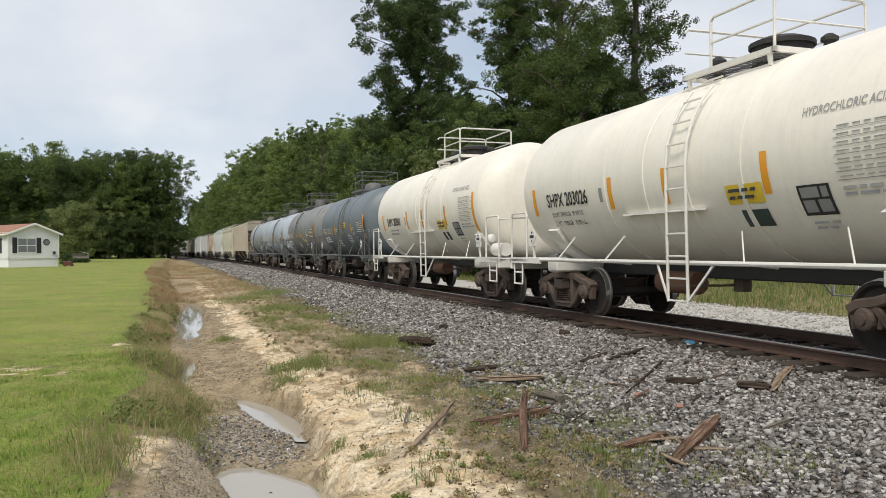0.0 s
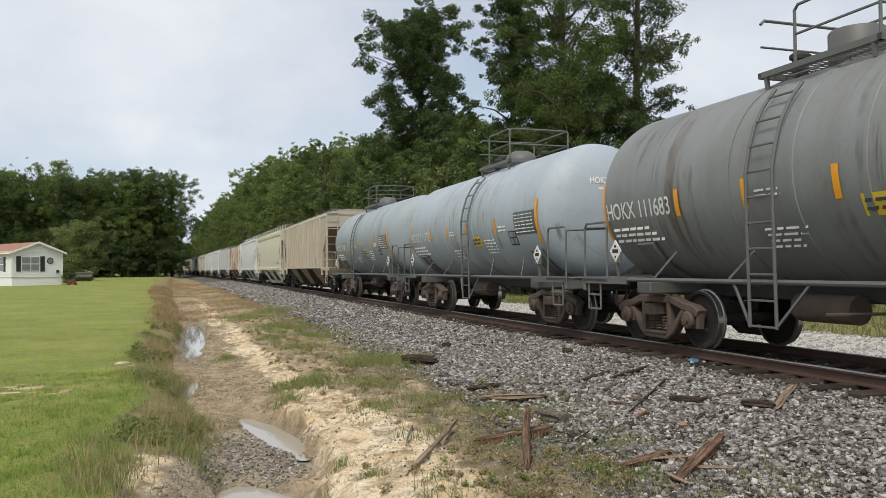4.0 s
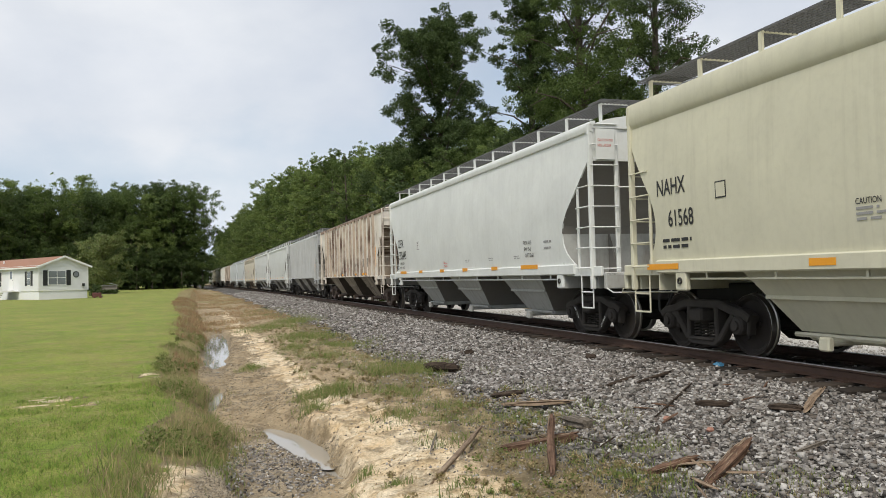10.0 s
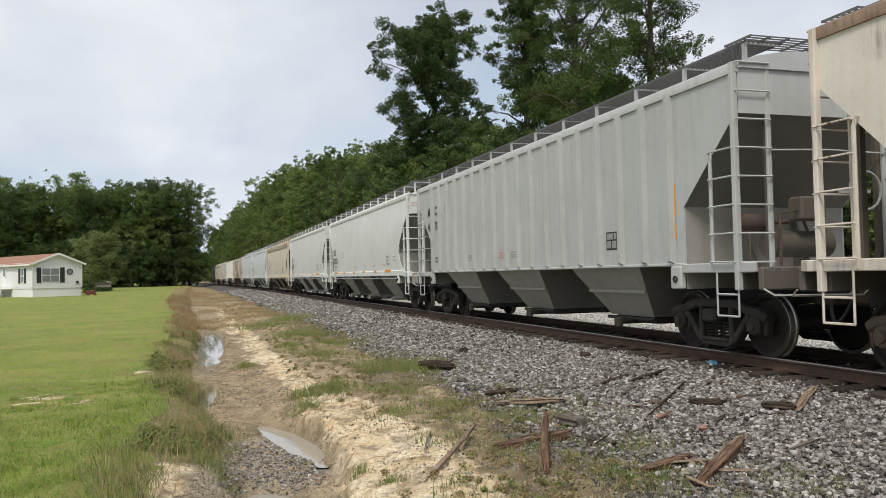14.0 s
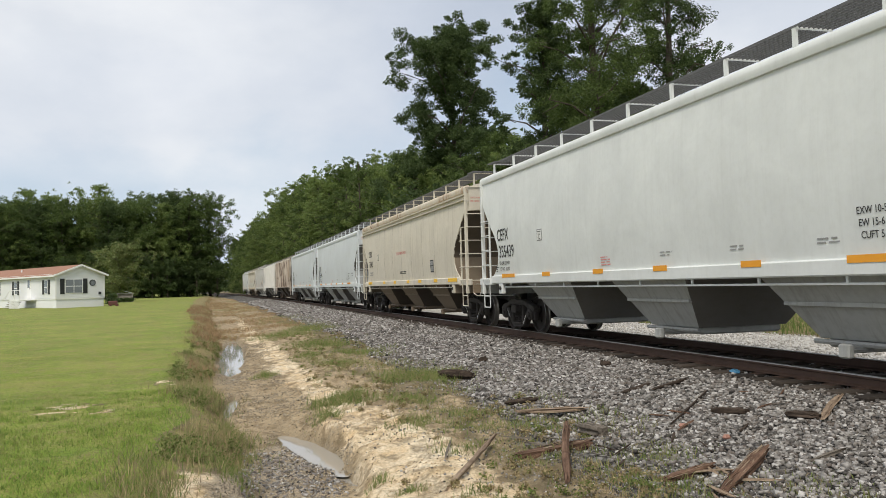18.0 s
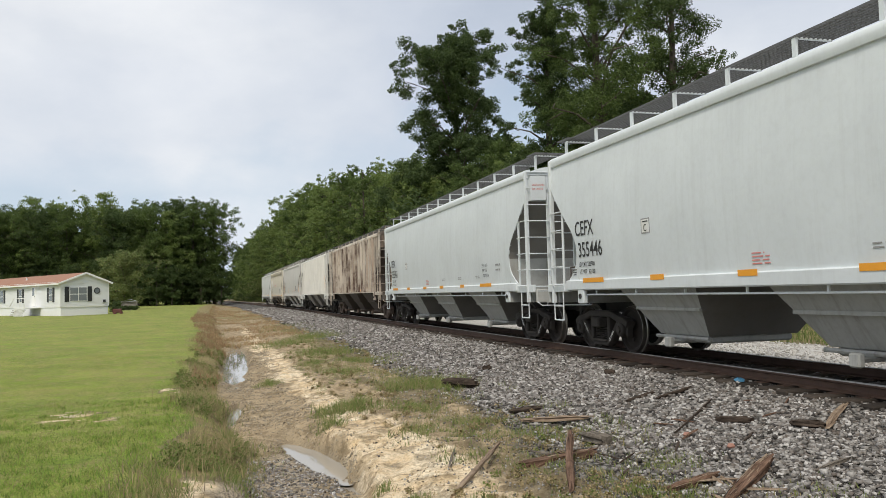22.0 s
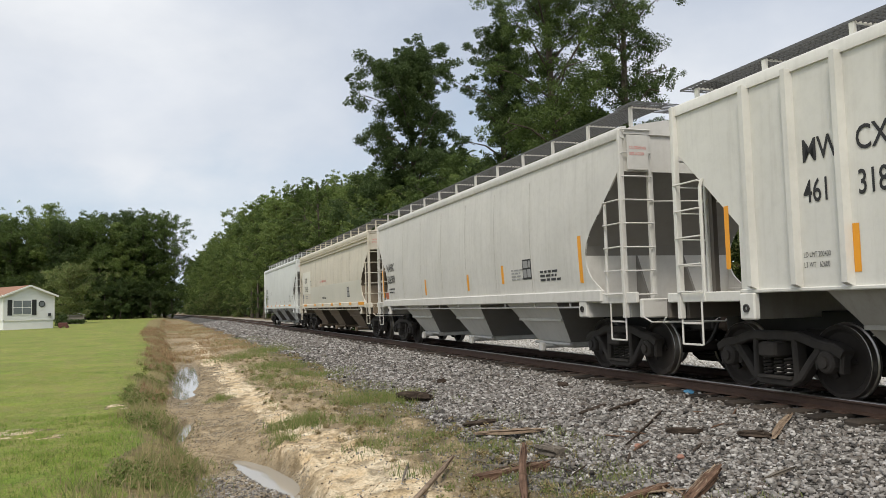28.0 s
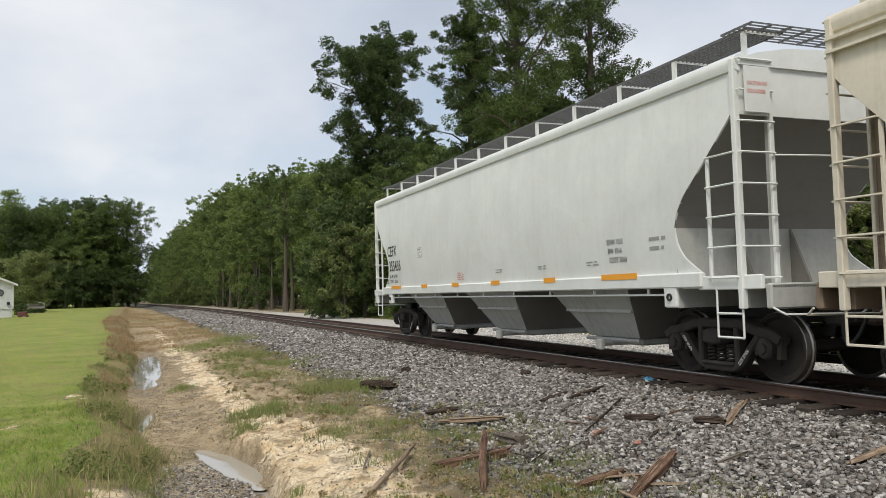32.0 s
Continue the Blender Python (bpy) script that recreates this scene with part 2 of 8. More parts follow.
# ---- mesh building ----
class Geo:
    """Collects vertices and faces for one mesh."""

    def __init__(self):
        self.v, self.f, self.m = [], [], []

    def add(self, verts, faces, mi=0):
        o = len(self.v)
        self.v.extend(tuple(p) for p in verts)
        self.f.extend(tuple(i + o for i in f) for f in faces)
        self.m.extend([mi] * len(faces))
        return self

    def box(self, x0, x1, y0, y1, z0, z1, mi=0, chamfer=0.0):
        c = min(chamfer, (x1 - x0) / 3, (y1 - y0) / 3, (z1 - z0) / 3)
        if c <= 0:
            vs = [(x, y, z) for z in (z0, z1) for y in (y0, y1) for x in (x0, x1)]
            fs = [(0, 2, 3, 1), (4, 5, 7, 6), (0, 1, 5, 4), (2, 6, 7, 3), (0, 4, 6, 2), (1, 3, 7, 5)]
            return self.add(vs, fs, mi)
        rings = []
        for z, i in ((z0, c), (z0 + c, 0), (z1 - c, 0), (z1, c)):
            a, b_, d, e = x0 + i, x1 - i, y0 + i, y1 - i
            rings.append([(a + c, d, z), (b_ - c, d, z), (b_, d + c, z), (b_, e - c, z), (b_ - c, e, z), (a + c, e, z), (a, e - c, z), (a, d + c, z)])
        return self.loft(rings, True, True, mi)

    def beam(self, p0, p1, w, h, mi=0, up=(0, 0, 1)):
        p0, p1 = Vector(p0), Vector(p1)
        d = (p1 - p0).normalized()
        u = Vector(up)
        if abs(d.dot(u)) > 0.98:
            u = Vector((0, 1, 0))
        s = d.cross(u).normalized()
        u = s.cross(d)
        q = [s * (-w / 2) - u * (h / 2), s * (w / 2) - u * (h / 2), s * (w / 2) + u * (h / 2), s * (-w / 2) + u * (h / 2)]
        return self.add([p0 + a for a in q] + [p1 + a for a in q], [(3, 2, 1, 0), (4, 5, 6, 7), (0, 1, 5, 4), (1, 2, 6, 5), (2, 3, 7, 6), (3, 0, 4, 7)], mi)

    def tube(self, pts, r, seg=6, mi=0, caps=True):
        """A round bar along pts; r is one radius or one for each point."""
        pts = [Vector(p) for p in pts]
        rs = r if isinstance(r, (list, tuple)) else [r] * len(pts)
        rings = []
        ref = None
        for i, p in enumerate(pts):
            d = (pts[min(i + 1, len(pts) - 1)] - pts[max(i - 1, 0)]).normalized()
            if ref is None:
                ref = Vector((0, 0, 1)) if abs(d.z) < 0.9 else Vector((1, 0, 0))
            s = d.cross(ref)
            if s.length < 1e-4:
                ref = Vector((0, 1, 0))
                s = d.cross(ref)
            s.normalize()
            u = s.cross(d)
            ref = u
            rings.append([p + (s * math.cos(a) + u * math.sin(a)) * rs[i] for a in (2 * math.pi * k / seg for k in range(seg))])
        return self.loft(rings, caps, caps, mi)

    def loft(self, rings, cap0=False, cap1=False, mi=0, closed=True):
        n = len(rings[0])
        vs = [p for r in rings for p in r]
        fs = []
        for j in range(len(rings) - 1):
            for i in range(n if closed else n - 1):
                k = (i + 1) % n
                fs.append((j * n + i, j * n + k, (j + 1) * n + k, (j + 1) * n + i))
        if cap0:
            fs.append(tuple(range(n - 1, -1, -1)))
        if cap1:
            fs.append(tuple((len(rings) - 1) * n + i for i in range(n)))
        return self.add(vs, fs, mi)

    def lathe_x(self, profile, seg=24, mi=0, cx=0.0, cy=0.0, cz=0.0, caps=True):
        """profile: (x, radius) pairs turned round the X axis."""
        rings = [[(cx + x, cy + r * math.cos(a), cz + r * math.sin(a)) for a in (2 * math.pi * k / seg for k in range(seg))] for x, r in profile]
        return self.loft(rings, caps, caps, mi)

    def mesh(self, name, mats, smooth=False):
        me = bpy.data.meshes.new(name)
        me.from_pydata(self.v, [], self.f)
        for mt in (mats if isinstance(mats, (list, tuple)) else [mats]):
            me.materials.append(mt)
        if max(self.m, default=0) > 0:
            me.polygons.foreach_set("material_index", self.m)
        if smooth:
            me.polygons.foreach_set("use_smooth", [True] * len(me.polygons))
            if smooth != "all":
                me.set_sharp_from_angle(angle=radians(smooth if smooth is not True else 35))
        me.update()
        return me


def fast_mesh(name, verts, faces, mats, k=3):
    """A mesh from arrays: verts (n, 3), faces (m, k)."""
    me = bpy.data.meshes.new(name)
    verts, faces = np.asarray(verts, np.float32), np.asarray(faces, np.int32)
    me.vertices.add(len(verts))
    me.vertices.foreach_set("co", verts.ravel())
    me.loops.add(faces.size)
    me.loops.foreach_set("vertex_index", faces.ravel())
    me.polygons.add(len(faces))
    me.polygons.foreach_set("loop_start", np.arange(len(faces), dtype=np.int32) * k)
    me.update(calc_edges=True)
    for mt in (mats if isinstance(mats, (list, tuple)) else [mats]):
        me.materials.append(mt)
    return me


def thing(name, label, category, m=None, group="", kind=""):
    ob = new(name)
    ob.empty_display_size = 0.3
    if m is not None:
        ob.matrix_world = m
    return tagged(ob, label, category, group, kind)


SHARED = {}


def part(name, geo, mats, parent=None, label="", smooth=False, key=None):
    """One mesh object under a thing or a part; parts with the same key share their mesh."""
    if isinstance(geo, bpy.types.Mesh):
        me = geo
    elif key is not None and key in SHARED:
        me = SHARED[key]
    else:
        if callable(geo):
            geo = geo()
        me = geo.mesh(name, mats, smooth)
        if key is not None:
            SHARED[key] = me
    ob = new(name, me)
    if parent is not None:
        ob.parent = parent
    if label:
        ob["label"] = label
    return ob


def hash2(ix, iy, seed):
    h = (ix.astype(np.int64) * 374761393 + iy.astype(np.int64) * 668265263 + seed * 974711) & 0x7FFFFFFF
    h = ((h ^ (h >> 13)) * 1274126177) & 0x7FFFFFFF
    h = h ^ (h >> 16)
    return (h % 100003) / 100003.0


def vnoise(x, y, scale, seed=0, octaves=3):
    """Smooth value noise in 0..1."""
    x, y = np.asarray(x, float), np.asarray(y, float)
    tot, amp, norm = 0.0, 1.0, 0.0
    for o in range(octaves):
        px, py = x * scale * 2 ** o + 37.7 * o, y * scale * 2 ** o + 11.3 * o
        ix, iy = np.floor(px), np.floor(py)
        fx, fy = px - ix, py - iy
        fx, fy = fx * fx * (3 - 2 * fx), fy * fy * (3 - 2 * fy)
        a, b = hash2(ix, iy, seed + o), hash2(ix + 1, iy, seed + o)
        c, d = hash2(ix, iy + 1, seed + o), hash2(ix + 1, iy + 1, seed + o)
        tot = tot + amp * ((a * (1 - fx) + b * fx) * (1 - fy) + (c * (1 - fx) + d * fx) * fy)
        norm += amp
        amp *= 0.5
    return tot / norm


def smooth(e0, e1, x):
    t = np.clip((np.asarray(x, float) - e0) / (e1 - e0), 0, 1)
    return t * t * (3 - 2 * t)

# ---- the line of the track: straight beside the camera, bending very slightly left ahead ----
RAIL_Z = 0.5
TRACK_X = 8.53
BEND = 1.0e-4


def track_x(y):
    y = np.maximum(np.asarray(y, float), 0)
    far = np.maximum(y - 330, 0)
    yy = np.minimum(y, 330)
    return TRACK_X - BEND * yy * yy - 2 * BEND * 330 * far


def track_yaw(y):
    return math.degrees(2 * BEND * min(max(y, 0), 330))


DITCH_Y = [0, 5, 7, 9, 11, 13, 18, 30, 52, 90, 140]
DITCH_L = [-0.6, -0.5, -0.4, 0.05, 0.16, 0.1, -0.2, -0.15, -0.6, -1.2, -1.6]
DITCH_R = [0.9, 0.95, 1.25, 1.5, 1.75, 1.55, 1.25, 1.55, 1.5, 0.9, 0.2]
PUDDLES = [(0.80, 7.5, 0.40, 0.95, 0.3), (1.12, 10.9, 0.26, 1.35, 0.16), (0.30, 25.2, 0.36, 6.6, -0.02), (0.15, 14.8, 0.12, 1.15, -0.1), (1.36, 9.15, 0.07, 0.5, 0.15)]


def bed_z(y):
    """Height of the ditch bed, which grows shallower away from the camera."""
    return np.interp(y, [9, 12, 17, 33, 60, 130], [-0.40, -0.37, -0.22, -0.20, -0.06, 0.1])


def ditch_l(y):
    """The ditch's left edge, with its small bays and noses."""
    y = np.asarray(y, float)
    return np.interp(y, DITCH_Y, DITCH_L) + 0.55 * (vnoise(y * 0.0, y, 0.55, 77, 3) - 0.5) * smooth(9.0, 11.0, y)


def puddle_mask(x, y, grow=1.0):
    m = np.zeros_like(np.asarray(x, float))
    for px, py, rx, ry, sk in PUDDLES:
        dx, dy = x - px + sk * (y - py), y - py
        m = np.maximum(m, 1 - ((dx / (rx * grow)) ** 2 + (dy / (ry * grow)) ** 2))
    return m - 0.55 * np.clip(vnoise(x, y * 0.6, 2.6, 55, 3) - 0.42, 0, 1) * (m < 0.75)


def ground_z(x, y):
    x, y = np.asarray(x, float), np.asarray(y, float)
    xl, xr = ditch_l(y), np.interp(y, DITCH_Y, DITCH_R)
    wob = (vnoise(x, y, 0.9, 3, 4) - 0.5)
    xl, xr = xl + 0.40 * wob, xr + 1.0 * (vnoise(x, y, 0.7, 8, 3) - 0.5)
    xe = xl + 0.2 + 0.7 * (1 - smooth(8.3, 9.4, y))
    lawn = 0.12 + 0.36 * smooth(8, 85, y) - 0.12 * smooth(90, 190, y) + 0.05 * (vnoise(x, y, 0.35, 5, 3) - 0.5)
    floor = bed_z(y) + 0.06 * (vnoise(x, y, 1.3, 9, 3) - 0.5) * 2 + 0.03 * vnoise(x, y, 7, 4, 2)
    floor = floor - 0.11 * np.clip(puddle_mask(x, y, 1.25), 0, 0.5) * 2
    bank = np.interp(y, [8, 12, 18, 30], [-0.05, -0.05, -0.02, 0.02]) + 0.10 * (vnoise(x, y, 0.8, 12, 4) - 0.5) + 0.13 * (vnoise(x, y, 2.6, 14, 4) - 0.5) + 0.10 * (vnoise(x, y, 6, 15, 3) - 0.5)
    rill = 1 - np.abs(2 * vnoise(x * 1.6, y * 0.7 + 0.5 * x, 1.1, 17, 3) - 1)
    bank = bank - 0.07 * np.clip(rill - 0.72, 0, 1) * (1 - smooth(xr + 0.4, xr + 1.6, x))
    z = lawn - 0.10 * smooth(xl - 0.75, xl - 0.2, x)
    z = z + (floor - z) * smooth(xl - 0.42 + 0.3 * (1 - smooth(8.3, 9.4, y)), xe, x)
    wide = np.interp(y, [7, 10, 13, 18, 30], [0.30, 0.34, 0.7, 1.3, 1.7])
    lip = floor + (bank - 0.09 - floor) * smooth(xr - wide, xr + 0.02, x)
    lip = lip + (bank - lip) * smooth(xr - 0.02, xr + 0.9, x)
    z = np.where(x > xe, lip, z)
    pm = np.clip(puddle_mask(x, y, 1.35) * 2.5, 0, 1)
    z = z * (1 - pm) + np.minimum(z, floor) * pm
    tx = track_x(y)
    d = x - tx
    shoulder = smooth(-4.6, -1.35, d)
    prof = np.interp(d, [-4.6, -3.9, -1.75, -1.3, 1.3, 1.75, 3.0, 4.5, 7.0, 12.0], [0, 0.04, 0.262, 0.295, 0.295, 0.25, 0.12, 0.1, 0.14, 0.22])
    rough = 0.03 * (vnoise(x, y, 7, 21, 2) - 0.5) * smooth(-4.6, -4.0, d) * (1 - smooth(-1.5, -1.2, d))
    z = np.where(d > -4.6, np.maximum(bank * (1 - shoulder), -0.2) * (1 - smooth(-4.6, -3.6, d)) + prof + rough, z)
    return z


def grid_axis(*runs):
    out = []
    for a, b, step in runs:
        n = max(1, int(round((b - a) / step)))
        out.extend(a + (b - a) * i / n for i in range(n))
    out.append(runs[-1][1])
    return np.array(out)


def noise_col(nt, scale, vec):
    n = nt.nodes.new("ShaderNodeTexNoise")
    n.inputs["Scale"].default_value = scale
    nt.links.new(vec, n.inputs["Vector"])
    return n.outputs["Color"]


def ground_material():
    m, nt, b = nodes_of("ground_soil_and_grass")
    geo = nt.nodes.new("ShaderNodeNewGeometry")
    pos = geo.outputs["Position"]

    def attr(name):
        a = nt.nodes.new("ShaderNodeVertexColor")
        a.layer_name = name
        s = nt.nodes.new("ShaderNodeSeparateColor")
        nt.links.new(a.outputs["Color"], s.inputs["Color"])
        return s.outputs
    za, zb, zc = attr("zone_a"), attr("zone_b"), attr("zone_c")
    n_big = noise_node(nt, 0.5, 5, 0.6, pos, 0.5)
    n_mid = noise_node(nt, 3.2, 6, 0.65, pos, 0.3)
    n_fine = noise_node(nt, 22.0, 6, 0.7, pos)
    n_grain = noise_node(nt, 90.0, 3, 0.6, pos)

    def soft(mask):
        s = mathn(nt, "ADD", mask, mathn(nt, "MULTIPLY", mathn(nt, "SUBTRACT", n_mid, 0.5), 0.9))
        s = mathn(nt, "ADD", s, mathn(nt, "MULTIPLY", mathn(nt, "SUBTRACT", n_fine, 0.5), 0.5))
        return ramp(nt, s, 0.36, 0.62)
    # weedy earth beside the ballast
    col = mixc(nt, ramp(nt, n_mid, 0.35, 0.7), (0.13, 0.105, 0.065), (0.30, 0.245, 0.16))
    col = mixc(nt, mathn(nt, "MULTIPLY", ramp(nt, n_fine, 0.48, 0.72), 0.65), col, (0.10, 0.09, 0.05))
    tan = mixc(nt, ramp(nt, n_mid, 0.35, 0.68), (0.31, 0.235, 0.145), (0.52, 0.415, 0.27))
    tan = mixc(nt, mathn(nt, "MULTIPLY", ramp(nt, n_fine, 0.44, 0.70), 0.7), tan, (0.20, 0.16, 0.105))
    tan = mixc(nt, mathn(nt, "MULTIPLY", ramp(nt, n_grain, 0.55, 0.75), 0.5), tan, (0.13, 0.11, 0.08))
    col = mixc(nt, soft(zc["Green"]), col, tan)
    # sand
    sand = mixc(nt, ramp(nt, n_mid, 0.36, 0.64), (0.66, 0.50, 0.30), (0.86, 0.76, 0.58))
    sand = mixc(nt, mathn(nt, "MULTIPLY", ramp(nt, n_big, 0.5, 0.7), 0.55), sand, (0.52, 0.34, 0.16))
    sand = mixc(nt, mathn(nt, "MULTIPLY", ramp(nt, n_fine, 0.44, 0.66), 0.65), sand, (0.30, 0.215, 0.13))
    sand = mixc(nt, mathn(nt, "MULTIPLY", ramp(nt, n_grain, 0.58, 0.75), 0.4), sand, (0.20, 0.15, 0.09))
    col = mixc(nt, soft(za["Blue"]), col, sand)
    # fine gravel left by the water
    vor = nt.nodes.new("ShaderNodeTexVoronoi")
    vor.inputs["Scale"].default_value = 55.0
    nt.links.new(mixc(nt, 0.06, pos, noise_col(nt, 9.0, pos)), vor.inputs["Vector"])
    hsv = nt.nodes.new("ShaderNodeSeparateColor")
    nt.links.new(vor.outputs["Color"], hsv.inputs["Color"])
    peb = mixc(nt, hsv.outputs["Red"], (0.12, 0.10, 0.08), (0.50, 0.43, 0.33))
    peb = mixc(nt, ramp(nt, n_fine, 0.4, 0.65), peb, (0.42, 0.34, 0.23))
    col = mixc(nt, soft(zb["Blue"]), col, peb)
    # grass: lawn and the dry strip
    lawn = mixc(nt, ramp(nt, n_big, 0.32, 0.68), (0.18, 0.265, 0.045), (0.35, 0.37, 0.09))
    lawn = mixc(nt, mathn(nt, "MULTIPLY", ramp(nt, n_mid, 0.47, 0.66), 0.8), lawn, (0.38, 0.33, 0.13))
    lawn = mixc(nt, mathn(nt, "MULTIPLY", ramp(nt, n_fine, 0.44, 0.64), 0.75), lawn, (0.09, 0.105, 0.03))
    lawn = mixc(nt, mathn(nt, "MULTIPLY", ramp(nt, n_grain, 0.48, 0.66), 0.6), lawn, (0.06, 0.07, 0.022))
    n_patch = noise_node(nt, 1.4, 6, 0.68, pos, 0.7)
    lawn = mixc(nt, mathn(nt, "MULTIPLY", ramp(nt, n_patch, 0.52, 0.66), 0.6), lawn, (0.24, 0.20, 0.085))
    lawn = mixc(nt, mathn(nt, "MULTIPLY", ramp(nt, n_patch, 0.34, 0.46, (1, 1, 1, 1), (0, 0, 0, 1)), 0.6), lawn, (0.22, 0.33, 0.04))
    dry = mixc(nt, n_mid, (0.21, 0.18, 0.075), (0.36, 0.29, 0.14))
    dry = mixc(nt, mathn(nt, "MULTIPLY", ramp(nt, n_fine, 0.45, 0.72), 0.65), dry, (0.14, 0.13, 0.05))
    dry = mixc(nt, mathn(nt, "MULTIPLY", ramp(nt, n_grain, 0.5, 0.7), 0.5), dry, (0.09, 0.075, 0.04))
    col = mixc(nt, soft(za["Green"]), col, dry)
    col = mixc(nt, soft(za["Red"]), col, lawn)
    # dirt, roots and litter strewn over the bare ground
    n_dirt = noise_node(nt, 3.8, 8, 0.72, pos, 0.2)
    n_scrap = noise_node(nt, 38.0, 4, 0.7, pos, 0.1)
    bank = mathn(nt, "MULTIPLY", mathn(nt, "SUBTRACT", 1.0, soft(za["Red"])), mathn(nt, "SUBTRACT", 1.0, soft(zb["Red"])))
    col = mixc(nt, mathn(nt, "MULTIPLY", mathn(nt, "MULTIPLY", ramp(nt, n_dirt, 0.48, 0.60), 0.68), bank), col, (0.14, 0.105, 0.06))
    col = mixc(nt, mathn(nt, "MULTIPLY", mathn(nt, "MULTIPLY", ramp(nt, n_scrap, 0.58, 0.68), 0.6), bank), col, (0.075, 0.06, 0.04))
    col = mixc(nt, mathn(nt, "MULTIPLY", mathn(nt, "MULTIPLY", ramp(nt, n_scrap, 0.30, 0.40, (1, 1, 1, 1), (0, 0, 0, 1)), 0.5), bank), col, (0.66, 0.57, 0.42))
    # crushed stone of the track and the pale stone road behind it
    v2 = nt.nodes.new("ShaderNodeTexVoronoi")
    v2.inputs["Scale"].default_value = 15.0
    nt.links.new(pos, v2.inputs["Vector"])
    h2 = nt.nodes.new("ShaderNodeSeparateColor")
    nt.links.new(v2.outputs["Color"], h2.inputs["Color"])
    stone = ramp(nt, h2.outputs["Red"], 0.0, 1.0, (0.035, 0.031, 0.028, 1), (0.26, 0.25, 0.235, 1))
    # cell edges are painted dark to deepen the shade between stones
    stone = mixc(nt, mathn(nt, "MULTIPLY", ramp(nt, v2.outputs["Distance"], 0.3, 0.75), 0.7), stone, (0.03, 0.028, 0.026))
    col = mixc(nt, soft(zb["Red"]), col, stone)
    pale = mixc(nt, n_fine, (0.36, 0.345, 0.32), (0.62, 0.60, 0.57))
    col = mixc(nt, soft(zb["Green"]), col, pale)
    wetm = ramp(nt, mathn(nt, "ADD", zc["Red"], mathn(nt, "MULTIPLY", mathn(nt, "SUBTRACT", n_mid, 0.5), 0.5)), 0.2, 0.7)
    col = mixc(nt, mathn(nt, "MULTIPLY", wetm, 0.55), col, (0.17, 0.135, 0.085))
    nt.links.new(col, b.inputs["Base Color"])
    nt.links.new(ramp(nt, wetm, 0.0, 1.0, (0.95, 0.95, 0.95, 1), (0.45, 0.45, 0.45, 1)), b.inputs["Roughness"])
    b.inputs["Specular IOR Level"].default_value = 0.2
    h = mathn(nt, "ADD", mathn(nt, "MULTIPLY", n_fine, 0.8), mathn(nt, "MULTIPLY", n_grain, 0.35))
    sm = mathn(nt, "MULTIPLY", mathn(nt, "SUBTRACT", 1.0, v2.outputs["Distance"]), soft(zb["Red"]))
    h = mathn(nt, "ADD", h, mathn(nt, "MULTIPLY", sm, 0.9))
    bump(nt, b, h, 0.6, 0.05)
    return m


